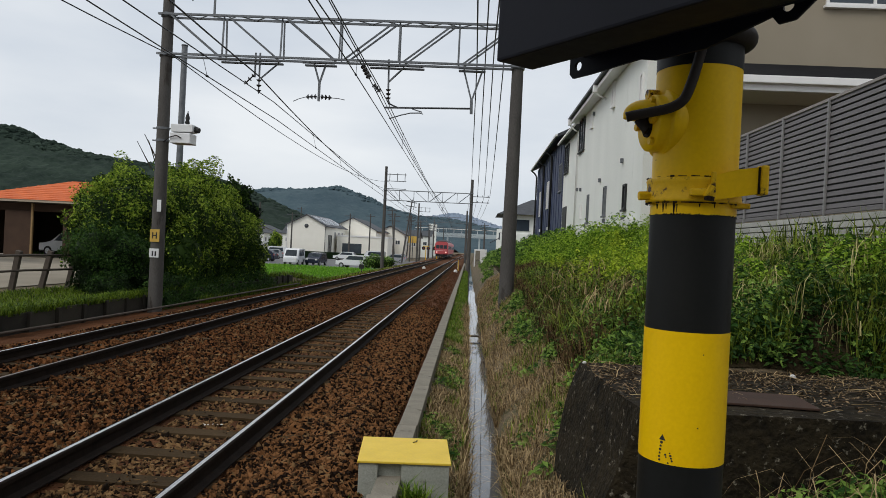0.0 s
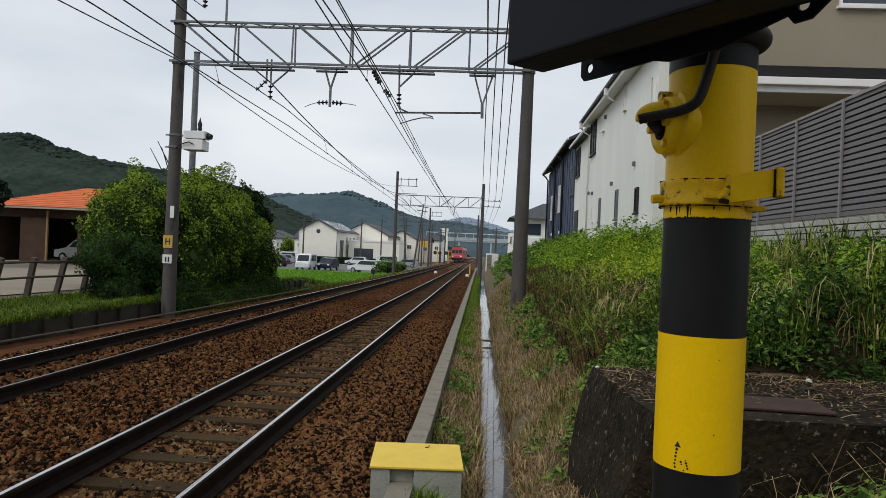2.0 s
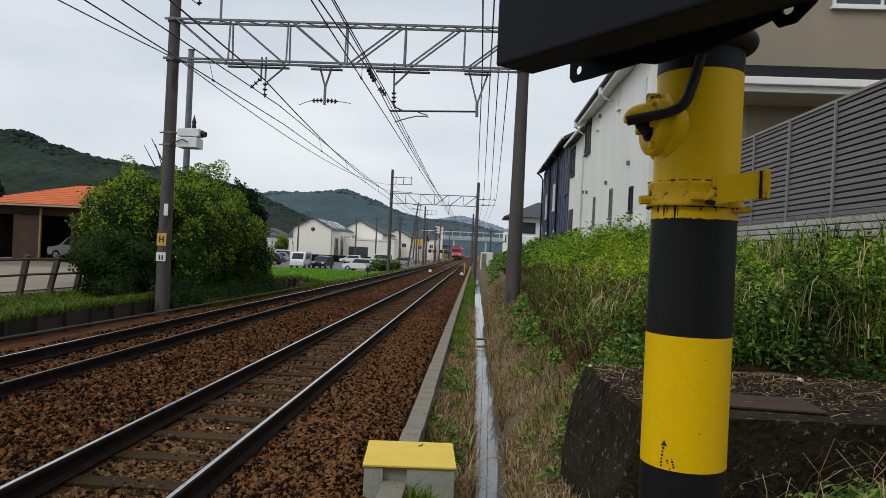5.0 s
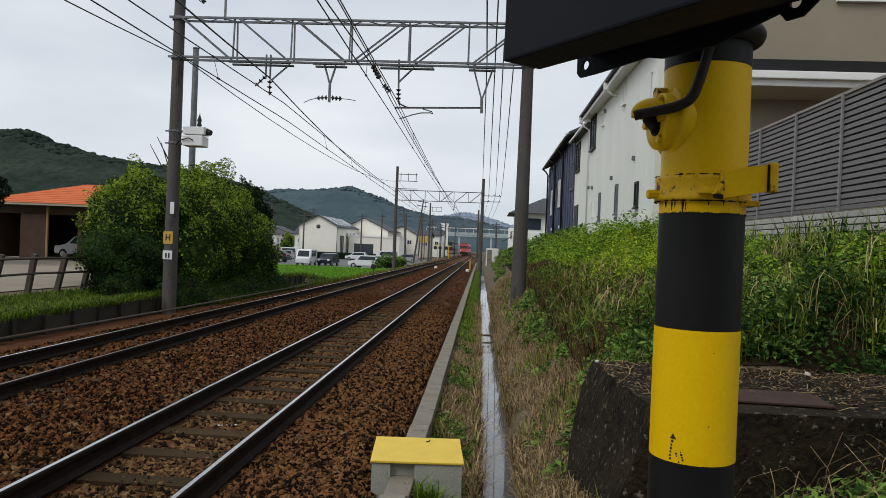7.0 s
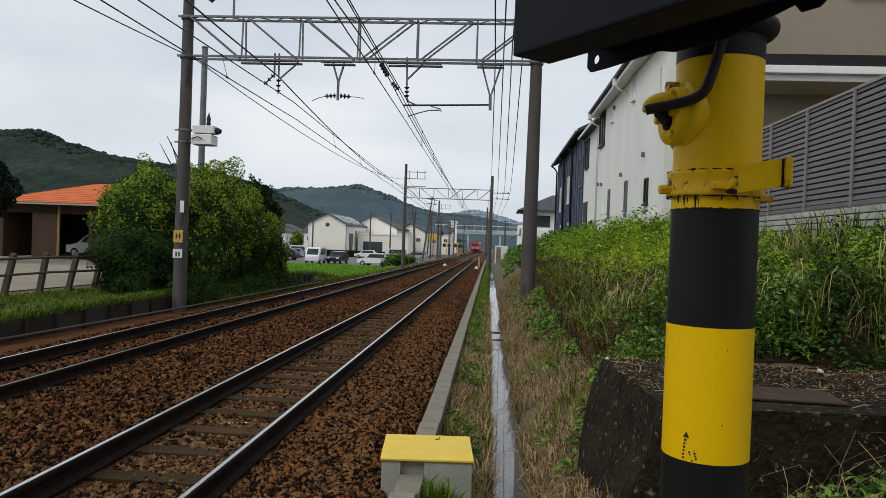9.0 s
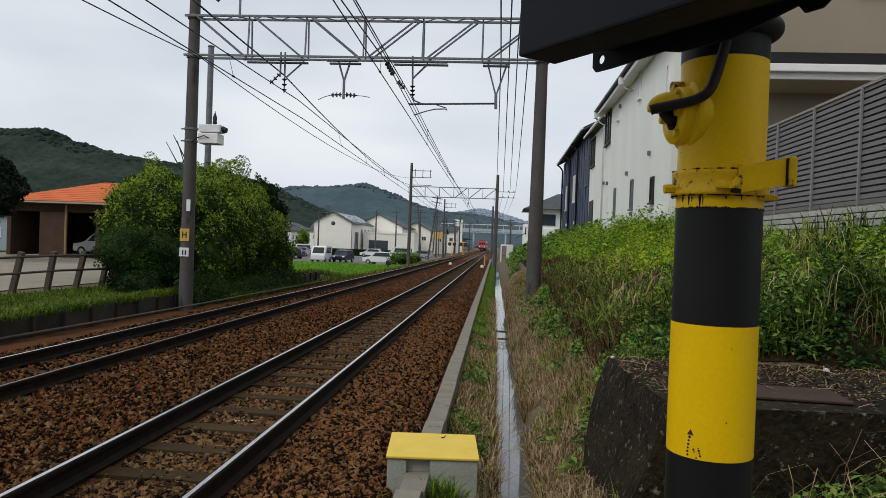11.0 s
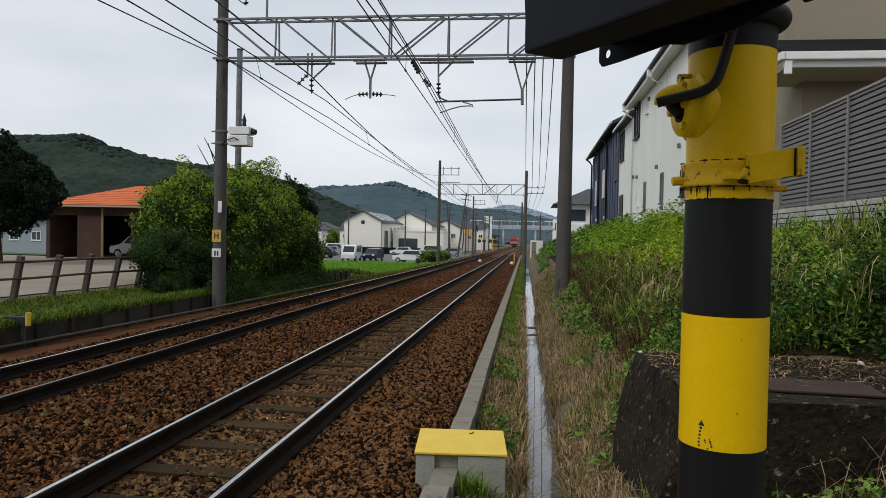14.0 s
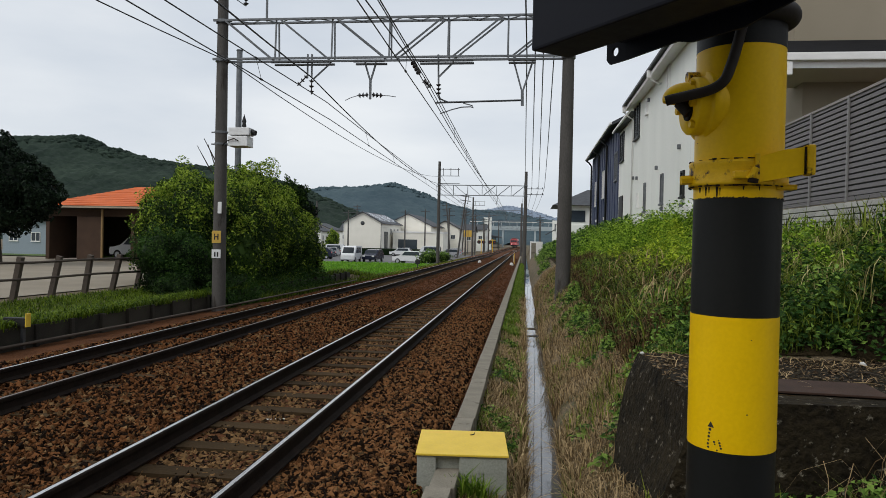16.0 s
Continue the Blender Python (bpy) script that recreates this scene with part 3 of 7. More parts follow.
for zz, rr, share in ((1.8005, 0.0850, 0.45), (1.7535, 0.0852, 0.8)):
    bm = B()
    for q in range(72):
        if rnd0.random() < share:
            a0, a1 = 2 * math.pi * q / 72, 2 * math.pi * (q + 1) / 72
            p0, p1 = Vector((rr * math.cos(a0), rr * math.sin(a0), zz)), Vector((rr * math.cos(a1), rr * math.sin(a1), zz))
            cyl(bm, p0, p1, 0.0005 + 0.0012 * rnd0.random(), seg=5)
    tagged(part("rust_line", bm, RUST, clamp, "broken line of dark rust"), kind="stuff")
# rust runs below the band and a ragged paint edge
bm = B()
for az, z0, z1, w in ((-148, 1.722, 1.706, 0.0022), (-143, 1.722, 1.711, 0.0016), (-131, 1.722, 1.703, 0.0028), (-127, 1.720, 1.706, 0.0012), (-160, 1.722, 1.712, 0.0026), (-98, 1.722, 1.716, 0.0018), (-78, 1.722, 1.715, 0.0014)):
    cyl(bm, on_pipe(az, z0), on_pipe(az, z1), w, w * 0.4, seg=6)
part("rust_run", bm, RUST, post, "dark rust run below the clamp")
bm = B()
for q in range(90):
    a = q * 4.0
    if rnd0.random() < 0.6:
        cyl(bm, on_pipe(a, 1.702), on_pipe(a + 3.2, 1.702 + rnd0.uniform(0, 0.0015)), rnd0.uniform(0.0006, 0.0016), seg=5)
tagged(part("paint_edge", bm, POST_BLACK, post, "ragged edge of black paint"), kind="stuff")
# round junction cover on the side of the pipe, with a hooded cable entry
out = Vector((-0.985, -0.174, 0))
side = Vector((0.174, -0.985, 0))
turn = Matrix.Translation(out * 0.066 + Vector((0, 0, 1.902))) @ out.to_track_quat("Z", "Y").to_matrix().to_4x4()
cover = part("junction_cover", lathe(B(), [(0.060, -0.03), (0.064, -0.004), (0.064, 0.006), (0.0625, 0.008), (0.055, 0.0085), (0.053, 0.012), (0.0525, 0.026), (0.050, 0.029), (0.001, 0.030)], 48, turn), POST_YELLOW, post, "round yellow junction cover")
bm = B()
bmesh.ops.create_uvsphere(bm, u_segments=28, v_segments=16, radius=1.0)
bmesh.ops.bisect_plane(bm, geom=bm.verts[:] + bm.edges[:] + bm.faces[:], plane_co=(0, 0, -0.20), plane_no=(0, 0, 1), clear_inner=True)
bmesh.ops.solidify(bm, geom=bm.faces[:], thickness=0.08)
for q in bm.faces:
    q.smooth = True
bmesh.ops.transform(bm, matrix=Matrix.Translation(out * 0.098 + side * 0.004 + Vector((0, 0, 1.914))) @ Matrix.Rotation(radians(10.0), 4, "Z") @ Matrix.Diagonal((0.048, 0.030, 0.031, 1)), verts=bm.verts)
part("cable_hood", bm, POST_YELLOW, cover, "domed yellow hood over the cable entry")
part("cable_gland", cyl(B(), out * 0.112 + Vector((0, 0, 1.908)), out * 0.100 + side * 0.012 + Vector((0, 0, 1.886)), 0.012, 0.010, seg=14), CABLE_BLACK, cover, "black cable gland")
# rust-dark disc stands for the shadow under the hood
part("hood_shadow_plate", cyl(B(), out * 0.094 + Vector((0, 0, 1.895)), out * 0.099 + Vector((0, 0, 1.895)), 0.020, seg=16), RUST, cover, "dark disc added for the shadow under the hood")
for a, d, r in ((62, 0.043, 0.0075), (182, 0.043, 0.0075), (302, 0.043, 0.0075)):
    v = turn @ Vector((d * math.cos(radians(a)), d * math.sin(radians(a)), 0.029))
    part("cover_bolt", cyl(B(), v, v + out * 0.008, r, seg=6), POST_YELLOW_WORN, cover)
v = turn @ Vector((0.0, 0.0, 0.029)) + side * 0.028 + Vector((0, 0, 0.003))
part("cover_bolt", cyl(B(), v, v + out * 0.009, 0.0085, seg=6), POST_YELLOW_WORN, cover, "hexagonal yellow bolt head")
v = turn @ Vector((0.0, 0.0, 0.006)) - side * 0.006 + Vector((0, 0, 0.054))
part("upper_lug", cyl(B(), v, v + out * 0.026, 0.0115, 0.010, seg=8), POST_YELLOW_WORN, cover, "yellow lug on the flange")
v = turn @ Vector((0.0, 0.0, 0.0)) - Vector((0, 0, 0.064))
part("rusty_drip", cyl(B(), v + out * 0.010, v - out * 0.004 - Vector((0, 0, 0.004)), 0.005, 0.007, seg=8), RUST, cover, "rust at the lower rim")
cp = [(-0.140, -0.040, 1.907), (-0.129, -0.043, 1.910), (-0.100, -0.062, 1.914), (-0.070, -0.078, 1.920), (-0.050, -0.085, 1.934), (-0.039, -0.086, 1.962), (-0.031, -0.086, 1.991), (-0.024, -0.090, 2.025), (-0.018, -0.103, 2.059), (-0.014, -0.112, 2.10), (-0.014, -0.11, 2.20)]
part("cable", tube(B(), curve_points(cp), 0.0092, 14), CABLE_BLACK, post, "black rubber cable")
# black housing above, set across the post, with a hanging bracket behind it
ax = Vector((0.268, -0.352, 0)).normalized()
ac = Vector((-ax.y, ax.x, 0))
hm = Matrix(((ax.x, ac.x, 0, -0.010), (ax.y, ac.y, 0, 1.292), (0, 0, 1, 1.962), (0, 0, 0, 1)))
hm = Matrix.Translation((-PX, -PY, 0.03)) @ hm
bm = box(B(), 0, 0, 0, 0.60, 0.088, 0.50, 0.005)
bmesh.ops.transform(bm, matrix=hm, verts=bm.verts)
housing = part("housing", bm, BOX_BLACK, post, "black painted sheet-metal housing")
bm = box(B(), 0.075, 0.088, 0.020, 0.60, 0.149, 0.09, 0.004)
bmesh.ops.transform(bm, matrix=hm, verts=bm.verts)
part("mounting_bar", bm, BOX_BLACK, housing)


def holed_plate(outer, c, r, v0, v1):
    """A plate in the housing's length and height with a round hole through it."""
    bm = B()
    c = Vector(c)
    turns = sorted([2 * math.pi * k / 24 for k in range(24)] + [math.atan2(q[1] - c.y, q[0] - c.x) % (2 * math.pi) for q in outer])
    hole, rim = [], []
    for a in turns:
        d = Vector((math.cos(a), math.sin(a)))
        best = 9.0
        for i in range(len(outer)):
            p, e = Vector(outer[i]), Vector(outer[(i + 1) % len(outer)]) - Vector(outer[i])
            den = d.x * e.y - d.y * e.x
            if abs(den) > 1e-9:
                w = p - c
                s, t = (w.x * e.y - w.y * e.x) / den, (w.x * d.y - w.y * d.x) / den
                if s > 0 and -1e-5 <= t <= 1 + 1e-5:
                    best = min(best, s)
        hole.append(c + d * r)
        rim.append(c + d * best)
    n = len(turns)
    rings = [[[bm.verts.new((q.x, y, q.y)) for q in ring] for ring in (hole, rim)] for y in (v0, v1)]
    for k in range(n):
        j = (k + 1) % n
        bm.faces.new((rings[0][0][k], rings[0][0][j], rings[0][1][j], rings[0][1][k]))
        bm.faces.new((rings[1][0][j], rings[1][0][k], rings[1][1][k], rings[1][1][j]))
        for q in (0, 1):
            bm.faces.new((rings[0][q][k], rings[1][q][k], rings[1][q][j], rings[0][q][j]))
    bmesh.ops.transform(bm, matrix=hm, verts=bm.verts)
    bmesh.ops.recalc_face_normals(bm, faces=bm.faces)
    return bm


part("lug", holed_plate([(0.034, 0.055), (0.034, -0.002), (0.042, -0.011), (0.085, -0.0105), (0.085, 0.055)], (0.056, 0.010), 0.0085, 0.151, 0.156), BOX_BLACK, housing, "black hanging lug with a hole")
bm = prism(B(), [(0.0852, 0.055), (0.0852, -0.0105), (0.200, -0.004), (0.232, -0.012), (0.33, -0.012), (0.4366, 0.012), (0.4366, 0.075), (0.20, 0.075)], 0.151, 0.156)
bmesh.ops.transform(bm, matrix=hm, verts=bm.verts)
part("bracket_plate", bm, BOX_BLACK, housing, "black bracket plate")
part("lug", holed_plate([(0.437, 0.075), (0.437, 0.012), (0.447, -0.001), (0.472, 0.000), (0.500, 0.022), (0.511, 0.050), (0.500, 0.075)], (0.461, 0.022), 0.0085, 0.151, 0.156), BOX_BLACK, housing, "black hanging lug with a hole")

# ---- concrete cable box with a yellow lid ----
cb = thing("cable_box", "pale concrete cable box with a flat yellow lid over the kerb", "cable box", pose(-0.492, 5.38, -0.5, 0, 0, 5))
bm = box(B(), -0.345, 0.005, 0, -0.20, 0.66, 0.455, 0.006)
box(bm, -0.02, 0.005, 0, 0.345, 0.66, 0.455, 0.006)
box(bm, -0.205, 0.06, 0.0, -0.015, 0.66, 0.452)
part("body", bm, BOX_CONCRETE, cb, "pale grey concrete box body")
part("lid", box(B(), -0.356, -0.01, 0.457, 0.356, 0.675, 0.474, 0.004), LID_YELLOW, cb, "yellow painted lid")
part("scratch", tube(B(), [(0.10, 0.60, 0.478), (0.092, 0.55, 0.478), (0.065, 0.53, 0.478)], 0.004, 5), SIGN_BLACK, cb, "dark curl stuck on the lid")

# ---- concrete wing wall beside the drain ----
wing = thing("wing_wall", "stained dark concrete block beside the post, its top littered with twigs", "concrete block", pose(0, 0, 0))
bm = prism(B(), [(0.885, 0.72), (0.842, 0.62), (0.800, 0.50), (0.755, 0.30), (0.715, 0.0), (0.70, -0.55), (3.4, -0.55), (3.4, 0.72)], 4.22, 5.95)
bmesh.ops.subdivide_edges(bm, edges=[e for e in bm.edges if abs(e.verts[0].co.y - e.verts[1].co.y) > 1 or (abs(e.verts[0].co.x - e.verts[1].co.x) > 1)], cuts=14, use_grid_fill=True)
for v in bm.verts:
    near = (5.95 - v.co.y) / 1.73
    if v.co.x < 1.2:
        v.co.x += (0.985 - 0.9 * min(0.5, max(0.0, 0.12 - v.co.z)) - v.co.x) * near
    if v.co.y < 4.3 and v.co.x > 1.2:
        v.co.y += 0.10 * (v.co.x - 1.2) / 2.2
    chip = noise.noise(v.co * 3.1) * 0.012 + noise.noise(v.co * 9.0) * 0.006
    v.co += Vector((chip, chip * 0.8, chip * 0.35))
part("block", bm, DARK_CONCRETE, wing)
solo("plank", box(B(), -0.30, -0.20, 0, 0.36, 0.22, 0.014, 0.004), mat("rusty_brown_sheet", (0.022, 0.011, 0.007), (0.060, 0.030, 0.018), scale=4, rough=0.85, bump=0.2), "rust-brown sheet lying on the concrete block", "metal sheet", pose(1.78, 4.68, 0.727, 0, 0, -4))
rnd = random.Random(4)
for k in range(60):
    x, y, a = rnd.uniform(1.0, 3.0), rnd.uniform(4.4, 5.9), rnd.gauss(0, 40)
    ln = rnd.uniform(0.06, 0.30)
    bm = tube(B(), [(-ln / 2, 0, 0.006), (0, rnd.uniform(-0.02, 0.02), 0.010 + rnd.random() * 0.01), (ln / 2, 0, 0.005)], rnd.uniform(0.0015, 0.0032), 5)
    solo("twig", bm, STRAW if k % 2 else FENCE_BROWN, "dry twig lying on the concrete block", "twig", pose(x, y, 0.724, 0, 0, a), "twigs on the block")
for x, y, s in ((1.62, 5.85, 0.035), (0.90, 5.86, 0.02), (2.5, 5.7, 0.03)):
    bm = B()
    bmesh.ops.create_icosphere(bm, subdivisions=2, radius=s)
    for v in bm.verts:
        v.co *= 0.8 + 0.4 * noise.noise(v.co * 40 + Vector((x, y, 0)))
        v.co.z *= 0.7
    solo("pebble", bm, PALE_STONE, "small white pebble on the concrete block", "pebble", pose(x, y, 0.722 + s * 0.5), "pebbles on the block")
# white chip between the rails
for k, (dx, s) in enumerate(((-0.10, 0.020), (-0.055, 0.012), (-0.03, 0.010), (0.02, 0.017), (0.055, 0.009), (0.09, 0.014))):
    bm = B()
    bmesh.ops.create_icosphere(bm, subdivisions=1, radius=s)
    for v in bm.verts:
        v.co.x *= rnd.uniform(0.8, 1.7)
        v.co.y *= rnd.uniform(0.7, 1.1)
        v.co.z *= rnd.uniform(0.4, 0.7)
    solo("stone_chip", bm, PALE_STONE, "broken white chip on a sleeper between the rails", "stone chip", pose(-2.46 + dx, 6.66 + rnd.uniform(-0.02, 0.03), -0.180, 0, 0, rnd.uniform(0, 90)), "white chips between the rails")

# ---- overhead line: gantries, insulators, wires ----
def bar(bm, a, b, w=0.05):
    """A square steel bar from a to b."""
    return cyl(bm, a, b, w * 0.7, seg=4)


def insulator_string(bm, a, b, r=0.07, n=3):
    a, b = Vector(a), Vector(b)
    cyl(bm, a, b, r * 0.25, seg=6)
    for k in range(n):
        c = a.lerp(b, (k + 0.5) / n)
        d = (b - a).normalized() * 0.02
        cyl(bm, c - d, c + d, r, r * 0.5, seg=10)
    return bm


def gantry(y, xl, xr, zb, zt, top_l, top_r, detail, label):
    base = float(tz(y))
    g = thing("overhead_gantry", label, "catenary gantry", pose(0, y, 0), group="overhead gantries")
    zl, zr = float(gz(xl, y)), float(gz(xr, y))
    pl = part("pole", cyl(B(), (xl + 0.0, 0, zl - 0.3), (xl, 0, top_l), 0.19, 0.135, seg=20), POLE_CONCRETE, g, "weathered grey concrete pole")
    pr = part("pole", cyl(B(), (xr - 0.02, 0, zr - 0.3), (xr, 0, top_r), 0.205, 0.15, seg=20), POLE_CONCRETE, g, "weathered grey concrete pole")
    for pole, x in ((pl, xl), (pr, xr)):
        for z in (zb, zt):
            if z < (top_l if x == xl else top_r):
                part("clamp_band", cyl(B(), (x, 0, z - 0.05), (x, 0, z + 0.05), 0.185, seg=16), GALV, pole)
    w = xr - xl
    for s in (-0.17, 0.17):
        part("bottom_chord", bar(B(), (xl - 0.2, s, zb), (xr + 0.15, s, zb), 0.055), GALV, g)
        part("top_chord", bar(B(), (xl - 0.2, s, zt), (xr + 0.15, s, zt), 0.055), GALV, g)
    n = 6
    for k in range(n):
        xa, xb = xl + w * k / n + 0.12, xl + w * (k + 1) / n - 0.12
        for s in (-0.17, 0.17):
            a, b = ((xa, s, zt), (xb, s, zb)) if k < n / 2 else ((xa, s, zb), (xb, s, zt))
            part("diagonal", bar(B(), a, b, 0.045), GALV, g)
        if k:
            for s in (-0.17, 0.17):
                part("upright", bar(B(), (xl + w * k / n, s, zb), (xl + w * k / n, s * 0.6, zt), 0.04), GALV, g)
    if detail:
        bm = B()
        for k in range(24):
            x = xl + w * k / 24
            bar(bm, (x, -0.17 if k % 2 else 0.17, zt), (x + w / 24, 0.17 if k % 2 else -0.17, zt), 0.022)
        part("lacing", bm, GALV, g)
        for a, b in ((-7.21, -5.5), (-4.9, -4.03), (-3.12, -1.65), (-0.72, 0.0)):
            bm = box(B(), a, -0.2, zb - 0.125, b, -0.12, zb - 0.075, 0.008)
            box(bm, a, 0.12, zb - 0.125, b, 0.2, zb - 0.075, 0.008)
            for k in range(int((b - a) / 0.14)):
                cyl(bm, (a + 0.08 + 0.14 * k, -0.21, zb - 0.11), (a + 0.08 + 0.14 * k, -0.235, zb - 0.11), 0.02, seg=6)
            part("hanger_plate", bm, DARK_STEEL, g, "dark riveted hanger plate")
        bm = B()
        for x in (-6.22, -6.10):
            bar(bm, (x, 0, zb + 0.15), (x, 0, 5.95), 0.04)
        bar(bm, (-5.57, 0, zb - 0.1), (-6.05, 0, 5.92), 0.04)
        part("drop_bracket", bm, GALV, g)
        part("insulator", insulator_string(B(), (-6.10, 0, 5.92), (-6.10, 0, 5.50), 0.075, 3), INSULATOR, g, "dark porcelain insulator")
        part("insulator", insulator_string(B(), (-6.22, 0, 6.02), (-6.50, 0, 5.74), 0.075, 3), INSULATOR, g, "dark porcelain insulator")
        bm = B()
        bar(bm, (-4.61, 0, zb - 0.1), (-4.45, 0, 5.84), 0.045)
        bar(bm, (-4.30, 0, zb - 0.1), (-4.45, 0, 5.84), 0.045)
        bar(bm, (-4.45, 0, 5.86), (-4.45, 0, 5.36), 0.06)
        part("v_hanger", bm, GALV, g, "grey V-shaped hanger")
        part("insulator", insulator_string(B(), (-4.50, 0, 5.48), (-4.80, 0, 5.46), 0.075, 3), INSULATOR, g, "dark porcelain insulator")
        part("insulator", insulator_string(B(), (-4.40, 0, 5.48), (-4.10, 0, 5.46), 0.075, 3), INSULATOR, g, "dark porcelain insulator")
        part("steady_arm", tube(B(), [(-4.8, 0, 5.46), (-5.0, 0.1, 5.43), (-5.2, 0.2, 5.37)], 0.010, 6), GALV, g)
        part("steady_arm", tube(B(), [(-4.1, 0, 5.46), (-3.9, -0.1, 5.43), (-3.7, -0.2, 5.38)], 0.010, 6), GALV, g)
        bm = B()
        bar(bm, (-2.60, 0, zb + 0.1), (-2.58, 0, 5.75), 0.045)
        bar(bm, (-2.18, 0, zb - 0.1), (-2.58, 0, 5.95), 0.04)
        part("drop_bracket", bm, GALV, g)
        part("insulator", insulator_string(B(), (-2.58, 0, 5.78), (-2.57, 0, 5.45), 0.075, 3), INSULATOR, g, "dark porcelain insulator")
        bm = tube(B(), [(-2.57, 0, 5.46), (-2.52, 0, 5.36), (-2.38, 0, 5.30), (-2.30, 0, 5.27)], 0.022, 8)
        tube(bm, [(-2.66, 0, 5.26), (-1.5, 0, 5.29), (-0.36, 0, 5.32)], 0.027, 8)
        part("pull_off_tube", bm, DARK_STEEL, g, "dark horizontal pull-off tube")
        part("steady_arm", tube(B(), [(-2.51, -0.1, 4.95), (-2.19, 0, 5.08), (-1.95, 0, 5.14), (-1.70, 0, 5.15), (-1.62, 0, 5.12), (-1.66, 0, 5.18), (-1.91, 0, 5.25)], 0.016, 6), GALV, g, "bent steady arm")
        bm = B()
        bar(bm, (-0.58, 0, zb - 0.1), (-0.34, 0, 5.52), 0.045)
        bar(bm, (-0.08, 0, zb - 0.1), (-0.34, 0, 5.52), 0.045)
        bar(bm, (-0.34, 0, 5.55), (-0.33, 0, 5.18), 0.08)
        part("v_hanger", bm, GALV, g, "grey V-shaped hanger")
        part("insulator", insulator_string(B(), (-3.30, 0.0, 6.36), (-3.05, -0.3, 5.95), 0.075, 4), INSULATOR, g, "dark strain insulator")
        part("insulator", insulator_string(B(), (-3.05, 0.4, 5.95), (-2.88, 0.6, 5.80), 0.075, 3), INSULATOR, g, "dark strain insulator")
        part("strut", bar(B(), (-7.41, 0, zt), (-7.41, 0, zt + 1.1), 0.05), GALV, g)
        part("insulator", insulator_string(B(), (-8.02, 0, 8.4), (-8.02, 0, 7.95), 0.075, 4), INSULATOR, g)
        # camera box and small plates on the pole
        bm = B()
        for z in (4.45, 4.12):
            cyl(bm, (xl, 0, z - 0.03), (xl, 0, z + 0.03), 0.178, seg=16)
            bar(bm, (xl - 0.28, 0, z), (xl + 0.42, -0.05, z), 0.035)
        part("bracket", bm, GALV, pl)
        bx = part("equipment_box", box(B(), xl + 0.30, -0.25, 4.04, xl + 0.86, 0.2, 4.32, 0.02), WHITE_PAINT, g, "pale grey equipment box on the pole")
        part("camera_body", box(B(), xl + 0.30, -0.22, 4.35, xl + 0.90, 0.15, 4.56, 0.02), WHITE_PAINT, bx, "white camera body")
        # dark spike and lump stand for a spiky plant tuft above the box
        part("tuft_spike", tube(B(), [(xl + 0.66, 0, 4.56), (xl + 0.67, 0, 4.95)], 0.012, 6), SIGN_BLACK, bx, "dark spike standing for a spiky plant tuft")
        part("tuft_body", lathe(B(), [(0.02, 4.58), (0.07, 4.62), (0.05, 4.70), (0.065, 4.76), (0.02, 4.90)], 8, pose(xl + 0.665, 0, 0)), SIGN_BLACK, bx)
        part("lens_hood", cyl(B(), (xl + 0.90, -0.03, 4.45), (xl + 1.02, -0.05, 4.42), 0.09, 0.075, seg=12), SIGN_BLACK, bx, "black lens hood")
        part("loop_cable", tube(B(), [(xl + 0.1, -0.16, 4.07), (xl + 0.3, -0.28, 4.18), (xl + 0.5, -0.3, 4.24), (xl + 0.62, -0.28, 4.18)], 0.015, 6), CABLE_BLACK, bx)

        def plate(z0, z1, mat_, lab):
            return part("plate", box(B(), xl - 0.135, -0.198, z0, xl + 0.125, -0.186, z1, 0.003), mat_, pl, lab)
        p1 = plate(1.36, 1.70, SIGN_YELLOW, "ochre plate with a black mark")
        bm = B()
        box(bm, xl - 0.07, -0.205, 1.45, xl - 0.04, -0.199, 1.62)
        box(bm, xl + 0.03, -0.205, 1.45, xl + 0.06, -0.199, 1.62)
        box(bm, xl - 0.04, -0.205, 1.52, xl + 0.03, -0.199, 1.55)
        part("mark", bm, SIGN_BLACK, p1)
        p2 = plate(0.94, 1.18, WHITE_PAINT, "white plate with two dark bars")
        bm = B()
        box(bm, xl - 0.06, -0.205, 0.98, xl - 0.02, -0.199, 1.11)
        box(bm, xl + 0.02, -0.205, 0.98, xl + 0.06, -0.199, 1.11)
        part("mark", bm, SIGN_BLACK, p2)
        part("plate", box(B(), xl + 0.02, -0.196, 2.18, xl + 0.13, -0.180, 2.50, 0.003), WHITE_PAINT, pl, "small white strip")
    else:
        bm = B()
        for z in (top_l - 0.8, top_l - 1.5, top_l - 2.3):
            bar(bm, (xl - 0.1, 0, z), (xl + 2.15, 0, z), 0.06)
        for dx in (0.4, 1.2, 2.0):
            cyl(bm, (xl + dx, 0, top_l - 1.5), (xl + dx, 0, top_l - 0.65), 0.035, seg=6)
        part("cross_arm", bm, DARK_STEEL, pl, "dark cross arm with pins")
        bm = B()
        for z in (top_r - 1.75, top_r - 2.35):
            bar(bm, (xr - 0.1, 0, z), (xr + 1.85, 0, z), 0.06)
            for dx in (0.6, 1.15, 1.7):
                cyl(bm, (xr + dx, 0, z), (xr + dx, 0, z + 0.16), 0.045, seg=6)
        part("cross_arm", bm, DARK_STEEL, pr, "dark cross arm with pins")
        for x in (xl + 3.1, xl + 6.1):
            part("drop_bracket", bar(B(), (x, 0, zb), (x, 0, zb - 0.5), 0.05), GALV, g)
            part("insulator", insulator_string(B(), (x, 0, zb - 0.5), (x - 0.1, 0, zb - 0.9), 0.08, 3), INSULATOR, g)
